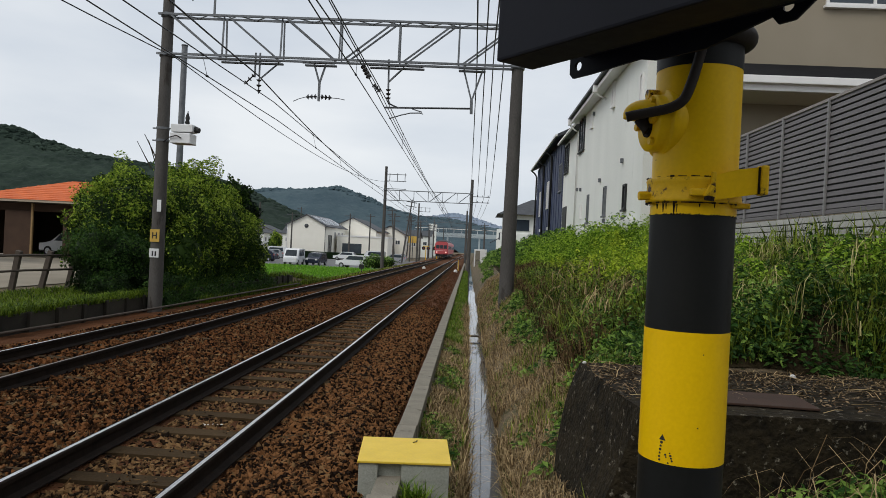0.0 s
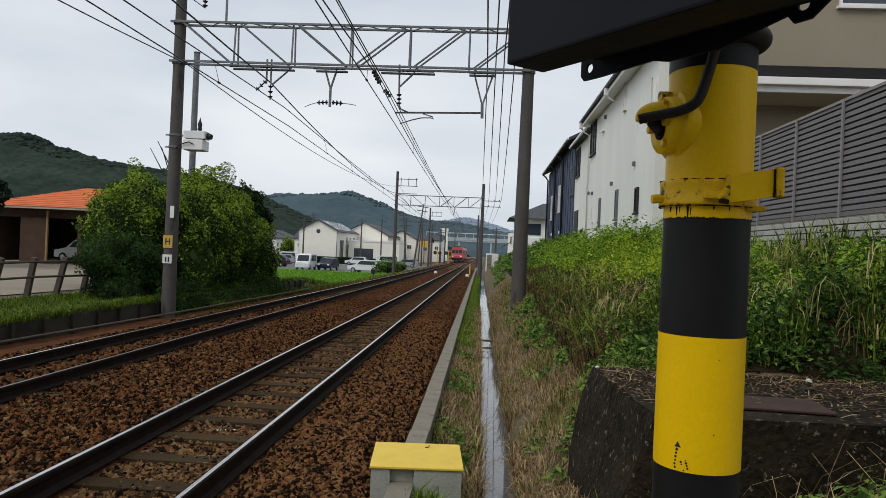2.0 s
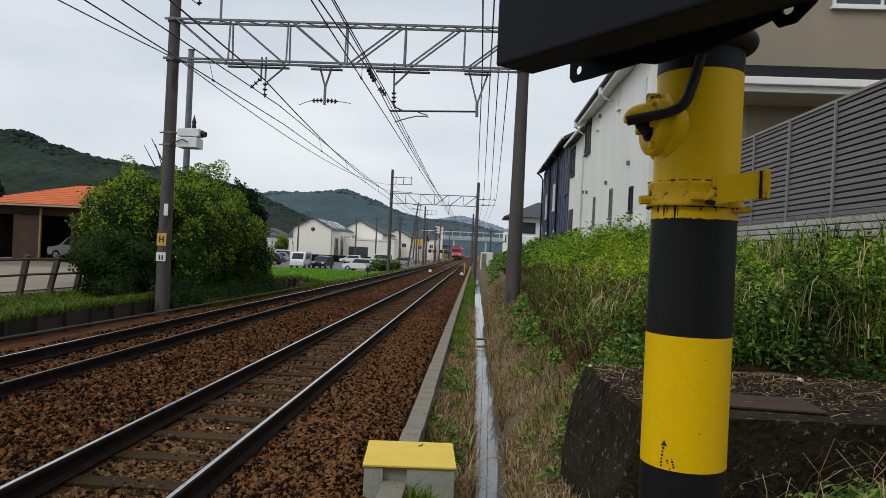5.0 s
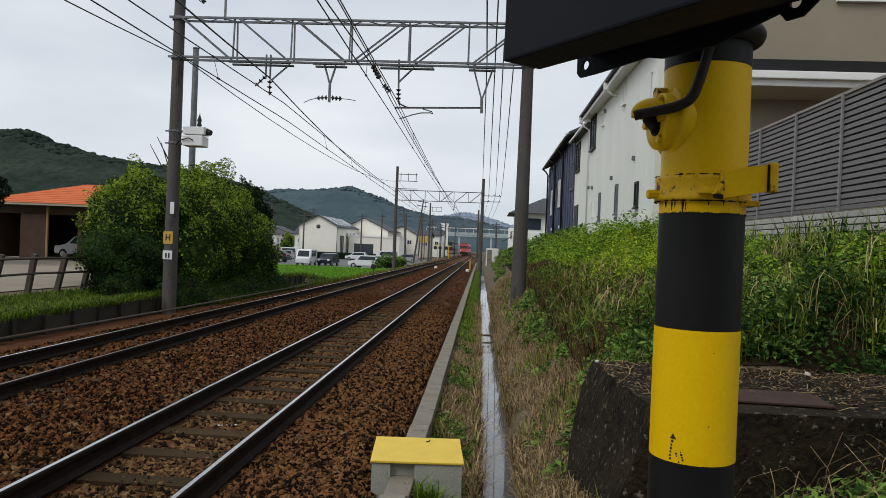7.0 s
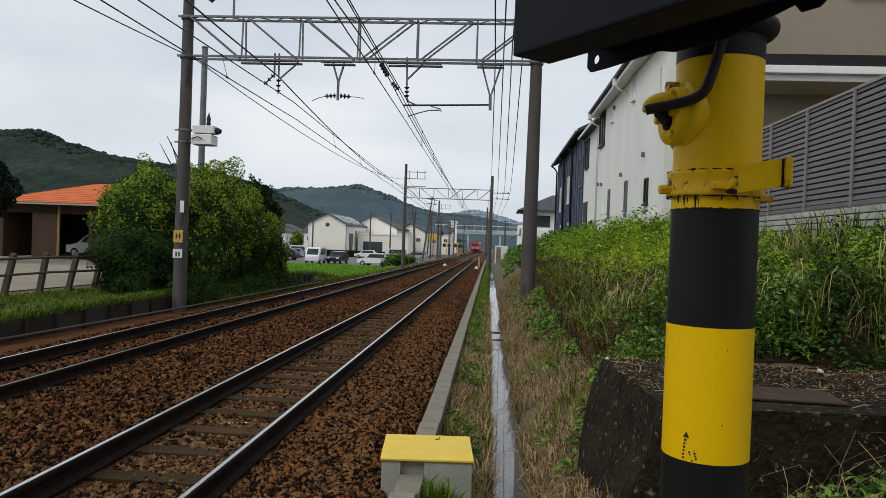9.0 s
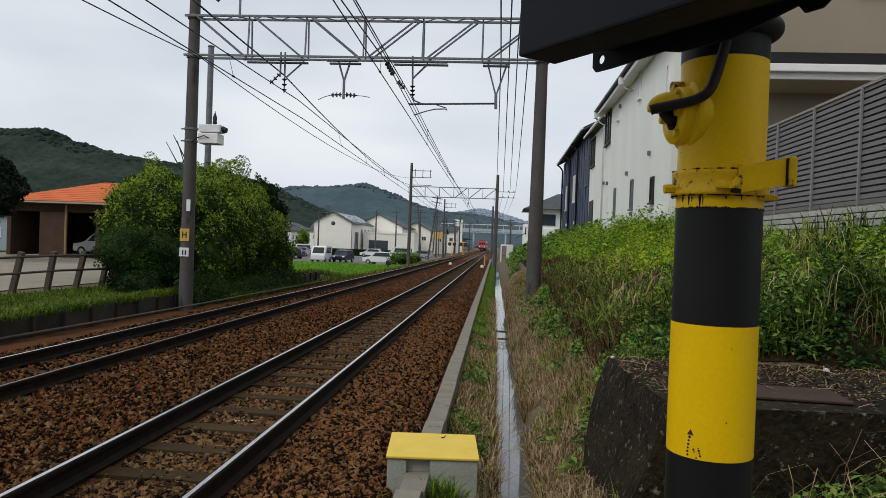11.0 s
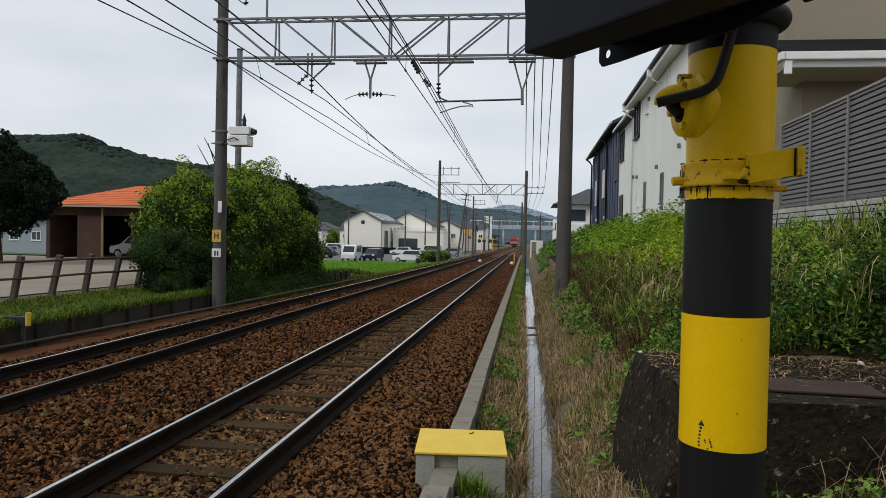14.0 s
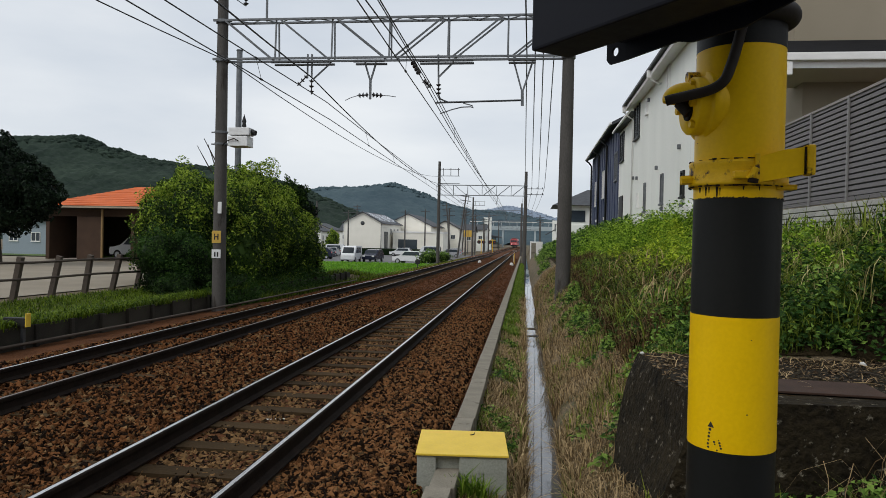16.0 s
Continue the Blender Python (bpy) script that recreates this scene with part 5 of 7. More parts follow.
for y, z, w, h, fm_ in ((11.6, 4.18, 1.5, 1.55, SIGN_BLACK), (5.55, 0.92, 0.40, 1.07, GALV), (9.5, 0.81, 0.30, 1.17, GALV), (11.5, 1.1, 0.24, 0.6, GUTTER), (2.0, 0.96, 0.42, 0.80, SIGN_BLACK), (4.75, 4.75, 0.34, 0.95, GUTTER), (9.4, 4.8, 0.34, 0.6, GUTTER), (0.35, 3.9, 0.32, 0.95, GUTTER)):
    window(white, "x-", y, z, w, h, 0.0, fm_)
for y, z in ((6.85, 2.25), (2.75, 2.5), (13.0, 2.4), (5.6, 0.66), (10.2, 0.62), (11.9, 2.3), (9.0, 5.2), (2.2, 0.62)):
    part("vent_hood", box(B(), -0.10, y, z, -0.002, y + 0.13, z + 0.15, 0.02), GALV, white, "small grey vent hood")
part("meter_box", box(B(), -0.16, 0.7, 0.05, -0.002, 2.0, 0.62, 0.02), GUTTER, white, "pale meter box")
part("meter_box", box(B(), -0.16, 10.6, 0.0, -0.002, 12.0, 0.6, 0.02), GUTTER, white, "pale meter box")
part("base_course", box(B(), -0.03, -0.02, -0.9, 0.2, 13.52, 0.06), CONCRETE, white, "grey plinth")
# a lower set-back bay at its far end
bay = thing("house_bay", "white rendered bay with a dark door and a window", "house", pose(4.95, 34.02, 2.2), "houses on the bank")
part("wall", box(B(), 0, 0, -0.9, 6, 8.4, 5.72), WHITE_WALL, bay)
br_ = part("roof", box(B(), -0.35, 0.02, 5.74, 6, 8.4, 5.92, 0.02), ROOF_DARK, bay)
part("gutter", box(B(), -0.45, 0.02, 5.70, -0.352, 8.4, 5.82, 0.02), GUTTER, br_, "white gutter")
window(bay, "x-", 6.2, 3.95, 1.6, 1.6, 0.0, SIGN_BLACK)
part("door", box(B(), -0.05, 6.2, 0.02, -0.003, 7.9, 2.0, 0.01), SIGN_BLACK, bay, "dark door")
# navy house
navy = thing("house", "navy metal-clad house with a dark sloping roof", "house", pose(4.95, 42.5, 2.2), "houses on the bank")
part("wall", prism(B(), [(0, -0.9), (8, -0.9), (8, 6.30), (4, 8.4), (0, 6.30)], 0, 18.6), NAVY_WALL, navy)
nr = part("roof", prism(B(), [(-0.5, 6.18), (4.0, 8.48), (4.0, 8.66), (-0.5, 6.36)], -0.4, 19.0), ROOF_DARK, navy)
part("roof", prism(B(), [(8.5, 6.18), (4.0, 8.48), (4.0, 8.66), (8.5, 6.36)], -0.4, 19.0), ROOF_DARK, navy)
part("gutter", box(B(), -0.62, -0.4, 6.22, -0.51, 19.0, 6.34, 0.02), GUTTER, nr, "pale gutter")
rib = to_mesh("cladding_rib", box(B(), -0.035, -0.04, 0, 0.0, 0.04, 6.2), NAVY_WALL)
for k in range(14):
    o = new("cladding_rib", rib)
    o.parent = navy
    o.matrix_basis = pose(-0.002, 0.3 + k * 1.38, 0)
for y in (6.0, 11.6):
    part("downpipe", tube(B(), [(-0.56, y, 6.2), (-0.12, y, 5.8), (-0.12, y, 0)], 0.075, 8), SIGN_BLACK, navy, "black downpipe")
part("downpipe", tube(B(), [(-0.56, 18.5, 6.2), (-0.3, 18.5, 6.0), (-0.1, 18.5, 5.7), (-0.1, 18.5, 0)], 0.07, 8), SIGN_BLACK, navy, "black downpipe")
for y, z, w, h in ((8.3, 2.5, 1.1, 1.9), (14.2, 2.2, 1.0, 1.9)):
    window(navy, "x-", y, z, w, h, 0.0, GUTTER)
window(navy, "x-", 0.7, 3.1, 1.3, 1.7, 0.0, GALV)
for y in (7.2, 13.2):
    part("vent_hood", box(B(), -0.14, y, 0.9, -0.036, y + 0.2, 1.1, 0.02), GUTTER, navy, "small white vent hood")
# far house with a grey hip roof
fh = thing("house", "white two-storey house with a grey tiled hip roof", "house", pose(3.1, 80, 1.2), "houses on the bank")
part("wall", box(B(), 0, 0, 0, 8, 9, 4.5), WHITE_WALL, fh)
bm = B()
lo = [bm.verts.new(v) for v in ((-0.9, -0.9, 4.35), (8.9, -0.9, 4.35), (8.9, 9.9, 4.35), (-0.9, 9.9, 4.35))]
hi = [bm.verts.new(v) for v in ((3.2, 4.5, 6.4), (4.8, 4.5, 6.4))]
for q in ((lo[0], lo[1], hi[1], hi[0]), (lo[1], lo[2], hi[1]), (lo[2], lo[3], hi[0], hi[1]), (lo[3], lo[0], hi[0]), tuple(lo[::-1])):
    bm.faces.new(q)
part("roof", bm, ROOF_DARK, fh)
window(fh, "y-", 0.9, 2.6, 1.8, 1.2, 0.0, GLASS)
window(fh, "x-", 1.5, 2.6, 1.2, 1.1, 0.0, GLASS)
part("balcony", box(B(), -0.5, -0.7, 1.2, 2.6, 0, 2.2, 0.03), WHITE_WALL, fh)
part("porch_roof", prism(B(), [(-1.6, 1.0), (0.0, 1.9), (0.0, 2.0), (-1.6, 1.1)], -0.6, 3.0), ROOF_DARK, fh)

# ---- beige house facing the crossing ----
beige = thing("house", "beige rendered house with white gutters over the lower eaves", "house", pose(0, 0, 0), "houses on the bank")
part("lower_wall", box(B(), 5.75, 16.3, 2.1, 16, 20.3, 5.25), BEIGE_WALL, beige, "beige wall in the shade of the eaves")
part("upper_wall", box(B(), 5.75, 16.9, 5.25, 9.35, 20.3, 11), BEIGE_WALL, beige, "beige upper wall")
part("upper_bay", box(B(), 9.35, 16.6, 5.25, 16, 20.3, 11), PALE_BEIGE, beige, "pale beige bay")
part("soffit", box(B(), 4.97, 15.07, 5.16, 16, 16.88, 5.24), PALE_BEIGE, beige, "pale soffit")
part("lean_to_roof", prism(B(), [(15.03, 5.44), (16.88, 6.12), (16.88, 6.22), (15.03, 5.50)], 4.95, 16, "yz"), mat("black_slate", (0.006, 0.006, 0.007), (0.016, 0.016, 0.018), scale=3, rough=0.9, bump=0.2, spec=0.1), beige, "dark lean-to roof")
part("gutter", box(B(), 4.9, 14.9, 5.30, 16, 15.02, 5.46, 0.02), GUTTER, beige, "white gutter")
part("fascia", box(B(), 4.93, 15.025, 5.17, 16, 15.06, 5.32, 0.01), GUTTER, beige, "white eaves board")
part("side_gutter", box(B(), 4.84, 14.9, 5.30, 4.95, 16.9, 5.46, 0.02), GUTTER, beige, "white gutter")
part("rainwater_head", box(B(), 4.93, 14.93, 5.02, 5.07, 15.02, 5.29, 0.015), GUTTER, beige, "white rainwater head")
window(beige, "y-", 7.78, 7.62, 2.2, 1.3, 16.9, GUTTER)
part("vent_hood", box(B(), 6.15, 16.18, 3.95, 6.35, 16.3, 4.12, 0.02), BROWN_WALL, beige, "brown vent hood")

# ---- block wall and slatted fence along the bank ----
bw = thing("block_wall", "pale block wall with horizontal joints under the fence", "block wall", pose(5.0, 3.0, 1.55), kind="structure")
bb = to_mesh("block", box(B(), 0, 0.003, 0, 0.14, 0.797, 0.082, 0.006), BLOCK_WALL)
for r in range(8):
    for k in range(17):
        o = new("block", bb)
        o.parent = bw
        o.matrix_basis = pose(random.uniform(-0.004, 0.004), k * 0.8 + (0.4 if r % 2 else 0), r * 0.1)
part("core", box(B(), 0.035, 0, -0.6, 0.13, 13.9, 0.79), mat("dark_joint_mortar", (0.03, 0.03, 0.027), (0.07, 0.068, 0.06), rough=0.95), bw)
sf = thing("slat_fence", "tall grey fence of closely set horizontal slats", "fence", pose(5.06, 3.0, 2.36))
sl = to_mesh("slat", box(B(), -0.014, 0, -0.033, 0.006, 1.56, 0.033, 0.003), SLAT_GREY)
ps = to_mesh("post", box(B(), -0.052, -0.021, -0.02, -0.018, 0.021, 1.70, 0.004), mat("pale_alu_post", (0.22, 0.215, 0.21), (0.29, 0.285, 0.28), rough=0.5, metal=0.3, bump=0.03))
for k in range(10):
    y = k * 1.56 - 1.70
    o = new("post", ps)
    o.parent = sf
    o.matrix_basis = pose(0, y, 0)
    if k == 9:
        break
    for r in range(18):
        o = new("slat", sl)
        o.parent = sf
        o.matrix_basis = pose(0, y, 0.11 + r * 0.090, 0, 6, 0)
part("top_rail", box(B(), -0.035, -1.72, 1.665, 0.035, 12.36, 1.71, 0.004), mat("beige_alu_rail", (0.22, 0.20, 0.18), (0.30, 0.27, 0.25), rough=0.5, metal=0.2, bump=0.03), sf, "pale top rail")
# black sheet added so that the gaps between slats look shaded
part("gap_shade_sheet", box(B(), 0.012, -1.70, 0.066, 0.018, 12.34, 1.66), SIGN_BLACK, sf, "black sheet added for the shade in the slat gaps")
part("bottom_rail", box(B(), -0.03, -1.72, 0.0, 0.03, 12.36, 0.065, 0.004), SLAT_GREY, sf)

# ---- scattering helpers ----
rng = np.random.default_rng(7)


def ico(sub):
    bm = B()
    bmesh.ops.create_icosphere(bm, subdivisions=sub, radius=1.0)
    v = np.array([x.co[:] for x in bm.verts])
    f = np.array([[q.index for q in p.verts] for p in bm.faces])
    bm.free()
    return v, f


def rotations(n):
    q = rng.normal(size=(n, 4))
    q /= np.linalg.norm(q, axis=1, keepdims=True)
    w, x, y, z = q.T
    return np.stack([1 - 2 * (y * y + z * z), 2 * (x * y - z * w), 2 * (x * z + y * w), 2 * (x * y + z * w), 1 - 2 * (x * x + z * z), 2 * (y * z - x * w), 2 * (x * z - y * w), 2 * (y * z + x * w), 1 - 2 * (x * x + y * y)], -1).reshape(n, 3, 3)


def scatter(base, faces, pos, scale, turn=True, rough=0.25):
    n = len(pos)
    v = np.repeat(base[None], n, 0) * (1 + rough * rng.uniform(-1, 1, (n, len(base), 1)))
    v = v * np.asarray(scale).reshape(n, 1, -1)
    if turn:
        v = np.einsum("nij,nkj->nki", rotations(n), v)
    v = v + pos[:, None, :]
    f = faces[None] + (np.arange(n) * len(base))[:, None, None]
    return v.reshape(-1, 3), f.reshape(-1, faces.shape[1])


# ---- wooded hills ----
def hill(name, label, nodes_x, nodes_z, y0, y1, y2, material, n, size):
    """A wooded slope: a bumpy canopy, with single crowns along the skyline."""
    xs = np.linspace(nodes_x[0], nodes_x[-1], 330)
    ys = np.linspace(y0, y2, 64)

    def zf(X, Y):
        t = np.clip((Y - y0) / (y1 - y0), 0, 1)
        back = np.clip((Y - y1) / (y2 - y1), 0, 1)
        return np.interp(X, nodes_x, nodes_z) * (t ** 0.85) * (1 - 0.5 * back) - 3 + 2.0 * np.sin(X * 0.05) * np.sin(Y * 0.04) * t
    h = thing(name, label, "hill", kind="structure")
    part("slope", sheet("slope", xs, ys, lambda X, Y: zf(X, Y) + rng.normal(0, 0.42 * size, X.shape), material), None, h)
    x = rng.uniform(nodes_x[0], nodes_x[-1], n)
    y = y1 + rng.uniform(-0.10, 0.06, n) * (y1 - y0)
    s = size * rng.uniform(0.55, 1.25, n)
    pos = np.stack([x, y, zf(x, y) - s * 0.10], -1)
    v, f = scatter(*ico(1), pos, np.stack([s, s, s * rng.uniform(0.5, 0.9, n)], -1), False, 0.25)
    tagged(part("woodland", np_mesh("woodland", v, f, material, True), None, h), kind="stuff")
    return h


hill("near_hill", "dark green wooded hill behind the carport", [-700, -400, -327, -300, -283, -268, -247, -222, -180, -140, -100, -60, -20], [66, 66, 65, 63, 63, 57, 53, 50, 43, 32, 19, 6, 0], 240, 420, 520, FOREST_NEAR, 3600, 2.0)
hill("far_hill", "wooded hill beyond the town, distance haze in its colour", [-900, -400, -291, -254, -217, -180, -151, -116, -78, -42, 15, 120, 300, 800], [46, 54, 62, 68, 71, 74, 64, 53, 43, 38, 31, 26, 22, 18], 560, 900, 1100, FOREST_FAR, 3600, 2.8)
hill("far_ridge", "far ridge with pale blue haze in its colour", [-500, -120, -60, -20, 60, 400], [60, 78, 90, 84, 60, 40], 1500, 1800, 2000, RIDGE_FAR, 400, 4.0)


# ---- far poles, crossing signals, station bridge ----
def utility_pole(x, y, h, lean=0.0, arms=2, label="slim grey utility pole"):
    p = thing("utility_pole", label + " with cross arms", "utility pole", pose(x, y, float(gz(x, y)) - 0.2, 0, lean, 0), "utility poles")
    part("shaft", cyl(B(), (0, 0, 0), (0, 0, h), 0.16, 0.10, seg=10), POLE_CONCRETE, p)
    for k in range(arms):
        part("cross_arm", box(B(), -0.9, -0.05, h - 0.5 - 0.7 * k, 0.9, 0.05, h - 0.38 - 0.7 * k), DARK_STEEL, p)
    return p


for x, y, h, l, a in ((-23.0, 128, 8.6, 0, 1), (-26.0, 84, 7.4, 0, 0), (-12.3, 118, 11, 7, 2), (-13.0, 140, 9.5, 0, 2), (-12.6, 108, 8.0, 0, 2), (-14.0, 170, 9.5, 0, 3), (-11.9, 150, 9.0, 0, 2), (-50, 135, 11, 0, 3), (-13.5, 205, 10, 0, 3), (1.6, 150, 8.5, 0, 2), (2.2, 190, 8.5, 0, 2)):
    utility_pole(x, y, h, l, a)


for x, y, h, l, a in ((-31.5, 120, 8.0, 0, 1), (-20.2, 134, 9.0, 0, 1), (-14.6, 128, 10.0, -5, 2), (-15.4, 158, 10, 3, 3), (-12.8, 190, 9.5, 0, 3), (-40, 160, 11, 0, 3), (-46, 110, 9, 0, 2)):
    utility_pole(x, y, h, l, a)


def crossing_signal(x, y):
    s = thing("crossing_signal", "distant crossing signal with two black discs and red lamps", "crossing signal", pose(x, y, float(gz(x, y)) - 0.1), "crossing signals")
    part("pole", cyl(B(), (0, 0, 0), (0, 0, 3.6), 0.08, seg=10), POST_YELLOW, s)
    for dx in (-0.55, 0.55):
        d = part("disc", cyl(B(), (dx, -0.05, 2.9), (dx, 0.0, 2.9), 0.42, seg=16), SIGN_BLACK, s, "black signal disc")
        part("lamp", cyl(B(), (dx, -0.08, 2.9), (dx, -0.05, 2.9), 0.08, seg=12), RED_LAMP, d, "red lamp")
    part("cross_board", box(B(), -0.7, -0.05, 3.3, 0.7, 0.0, 3.45), LID_YELLOW, s)
    return s


crossing_signal(-11.6, 165)
crossing_signal(-9.2, 168)
sg = thing("yellow_sign", "ochre sign board on a slim pole far up the line", "sign", pose(-13.4, 150, -1.6), "far signs")
part("pole", cyl(B(), (0, 0, 0), (0, 0, 5.4), 0.09, seg=8), DARK_STEEL, sg)
part("board", box(B(), -0.9, -0.06, 3.6, 0.9, 0.0, 5.0), SIGN_YELLOW, sg)
tw = thing("white_tower", "white lift tower beside the far footbridge", "tower", pose(-15.6, 230, -1.8))
part("wall", box(B(), 0, 0, 0, 2.6, 2.6, 10.5, 0.05), WHITE_WALL, tw)
part("glazing", box(B(), 2.603, 0.6, 1.0, 2.64, 2.0, 9.6), GLASS, tw)
st = thing("station_bridge", "pale steel footbridge across the line by the station", "footbridge", pose(0, 345, -2))
part("deck", box(B(), -30, 0, 8.2, 16, 3, 8.8, 0.02), TEAL_STEEL, st)
part("parapet", box(B(), -30, -0.1, 8.8, 16, 0, 10.2, 0.02), TEAL_STEEL, st, "pale teal parapet")
part("roof", box(B(), -30, -0.5, 12.0, 16, 3.5, 12.3, 0.02), GUTTER, st)
for x in np.arange(-30, 17, 3.8):
    part("post", box(B(), x - 0.08, -0.06, 10.2, x + 0.08, 0.1, 12.0), GUTTER, st)
for x in (-29, -14, 1.5, 15):
    part("pier", box(B(), x - 0.4, 0.5, 0, x + 0.4, 2.2, 8.2), TEAL_STEEL, st)
shed = thing("platform_canopy", "dark platform canopy behind the train", "canopy", pose(-24, 330, -2))
part("roof", prism(B(), [(0, 4.6), (9, 4.6), (9, 5.0), (4.5, 5.7), (0, 5.0)], 0, 60), ROOF_DARK, shed)
part("platform", box(B(), 1, 0, 0, 8, 60, 1.1, 0.02), CONCRETE, shed)
for k in range(5):
    part("column", box(B(), 4.3, 2 + k * 13, 1.1, 4.7, 2.4 + k * 13, 4.6), DARK_STEEL, shed)
tr = thing("far_tower", "white stair tower at the far end of the footbridge", "tower", pose(8.5, 300, -2))
part("wall", box(B(), 0, 0, 0, 5, 6, 12, 0.05), WHITE_WALL, tr)
part("window_band", box(B(), 0.8, -0.04, 7.5, 4.2, -0.003, 10.5), GLASS, tr)
# pale post and white cones by the near track far ahead
for x, y in ((-4.9, 68.0), (-1.7, 62.0)):
    bm = lathe(B(), [(0.16, 0), (0.17, 0.10), (0.14, 0.20), (0.07, 0.26), (0.001, 0.27)], 14)
    solo("white_marker", bm, PALE_STONE, "rounded white marker stone beside the rail", "marker stone", pose(x, y, -0.22 + float(tz(y))), "marker stones")
# small black trackside box and a pale stake
tbx = thing("trackside_box", "small black trackside box on a stub", "trackside box", pose(-9.3, 58, -0.95))
part("stub", box(B(), -0.05, -0.05, 0, 0.05, 0.05, 0.4), DARK_STEEL, tbx)
part("case", box(B(), -0.18, -0.15, 0.4, 0.18, 0.15, 0.75, 0.03), SIGN_BLACK, tbx)
solo("stake", box(B(), -0.04, -0.04, 0, 0.04, 0.04, 1.15, 0.005), WHITE_PAINT, "white wooden stake beside the line", "stake", pose(-1.75, 72, -0.95), "stakes")
solo("stake", box(B(), -0.05, -0.04, 0, 0.05, 0.04, 1.3, 0.005), SIGN_YELLOW, "ochre stake beside the line", "stake", pose(-1.65, 69, -0.95), "stakes")
# signal box cabinet at the right of the line far ahead
cab = thing("relay_cabinet", "pale grey relay cabinet beside the line", "cabinet", pose(-0.2, 92, -1.15))
part("case", box(B(), 0, 0, 0, 1.6, 1.2, 2.6, 0.03), GUTTER, cab)
part("door", box(B(), 0.15, -0.03, 0.2, 0.75, -0.003, 2.4, 0.005), CONCRETE, cab)

# ---- grass and weeds ----
def blades(name, label, x, y, h, w, material, lean=0.5, z=None, droop=0.35):
    """Thin bent blades rooted at x, y: three triangles each."""
    n = len(x)
    z = gz(x, y) - 0.02 if z is None else z
    a = rng.uniform(0, 2 * np.pi, n)
    l = lean * rng.uniform(0.2, 1.0, n) * h
    d = np.stack([np.cos(a), np.sin(a)], -1)
    s = np.stack([-np.sin(a), np.cos(a)], -1)
    p = np.stack([x, y], -1)
    w = w * rng.uniform(0.6, 1.3, n)
    m = p + d * (l * 0.35)[:, None]
    t = p + d * l[:, None]
    v = np.empty((n, 5, 3))
    v[:, 0, :2], v[:, 1, :2] = p - s * w[:, None], p + s * w[:, None]
    v[:, 2, :2], v[:, 3, :2] = m - s * w[:, None] * 0.8, m + s * w[:, None] * 0.8
    v[:, 4, :2] = t
    v[:, :2, 2] = z[:, None]
    v[:, 2:4, 2] = (z + h * 0.62)[:, None]
    v[:, 4, 2] = z + h * (1 - droop * rng.uniform(0, 1, n))
    f = np.array([[0, 1, 3], [0, 3, 2], [2, 3, 4]])[None] + (np.arange(n) * 5)[:, None, None]
    return tagged(new(name, np_mesh(name, v.reshape(-1, 3), f.reshape(-1, 3), material)), label, "grass", kind="stuff")


def leaf_cloud(pos, nrm, size, jitter=0.7, long=1.6):
    """One folded leaf at each place, turned about its normal."""
    n = len(pos)
    nrm = nrm + jitter * rng.normal(size=(n, 3))
    nrm /= np.linalg.norm(nrm, axis=1, keepdims=True)
    a = np.cross(nrm, rng.normal(size=(n, 3)))
    a /= np.linalg.norm(a, axis=1, keepdims=True) + 1e-9
    b = np.cross(nrm, a)
    s = (size * rng.uniform(0.6, 1.4, n))[:, None]
    v = np.stack([pos - a * s * long * 0.5, pos + b * s * 0.42 + nrm * s * 0.12, pos + a * s * long * 0.5 - nrm * s * 0.15, pos - b * s * 0.42 + nrm * s * 0.12], 1)
    f = np.array([[0, 1, 2], [0, 2, 3]])[None] + (np.arange(n) * 4)[:, None, None]
    return v.reshape(-1, 3), f.reshape(-1, 3)


def weeds(name, label, x, y, h, leaves, size, material, spread=0.16):
    """Leafy herbs: leaves stacked up an unseen stem, wider below."""
    n = len(x)
    t = rng.uniform(0.12, 1.0, (n, leaves))
    a = rng.uniform(0, 2 * np.pi, (n, leaves))
    r = spread * rng.uniform(0.2, 1.0, (n, leaves)) * (1.15 - 0.7 * t)
    lean = rng.normal(0, 0.12, (n, 2))
    px = x[:, None] + r * np.cos(a) + lean[:, :1] * t * h[:, None]
    py = y[:, None] + r * np.sin(a) + lean[:, 1:] * t * h[:, None]
    pz = (gz(x, y))[:, None] + t * h[:, None]
    pos = np.stack([px, py, pz], -1).reshape(-1, 3)
    nrm = np.stack([np.cos(a) * 0.5, np.sin(a) * 0.5, np.full_like(a, 0.8)], -1).reshape(-1, 3)
    v, f = leaf_cloud(pos, nrm, size, 0.35)
    return tagged(new(name, np_mesh(name, v, f, material)), label, "weeds", kind="stuff")


def patchy(n, x0, x1, y0, y1, seed, cut=0.0, scale=1.4, near=1.0):
    """Places thinned by noise, denser towards the near end."""
    x = rng.uniform(x0, x1, n)
    y = y0 + (y1 - y0) * rng.uniform(0, 1, n) ** near
    k = np.sin(x * 2.1 * scale + seed) * np.sin(y * 1.3 * scale + seed * 1.7) + 0.6 * np.sin(x * 4.7 * scale - seed) * np.sin(y * 3.9 * scale + 2 * seed)
    keep = k > cut
    return x[keep], y[keep]


def off_block(x, y, pad=0.03):
    """Leaves out what would root in the concrete block."""
    k = ~((x > 0.68 + 0.22 * np.clip((5.95 - y) / 1.73, 0, 1) - pad) & (x < 3.45) & (y > 4.18 - pad) & (y < 5.95 + pad * 0.4))
    return x[k], y[k]


U = rng.uniform
# dry strip beyond the drain
x, y = patchy(46000, 0.40, 1.75, 3.6, 34, 1.0, -0.55, near=1.9)
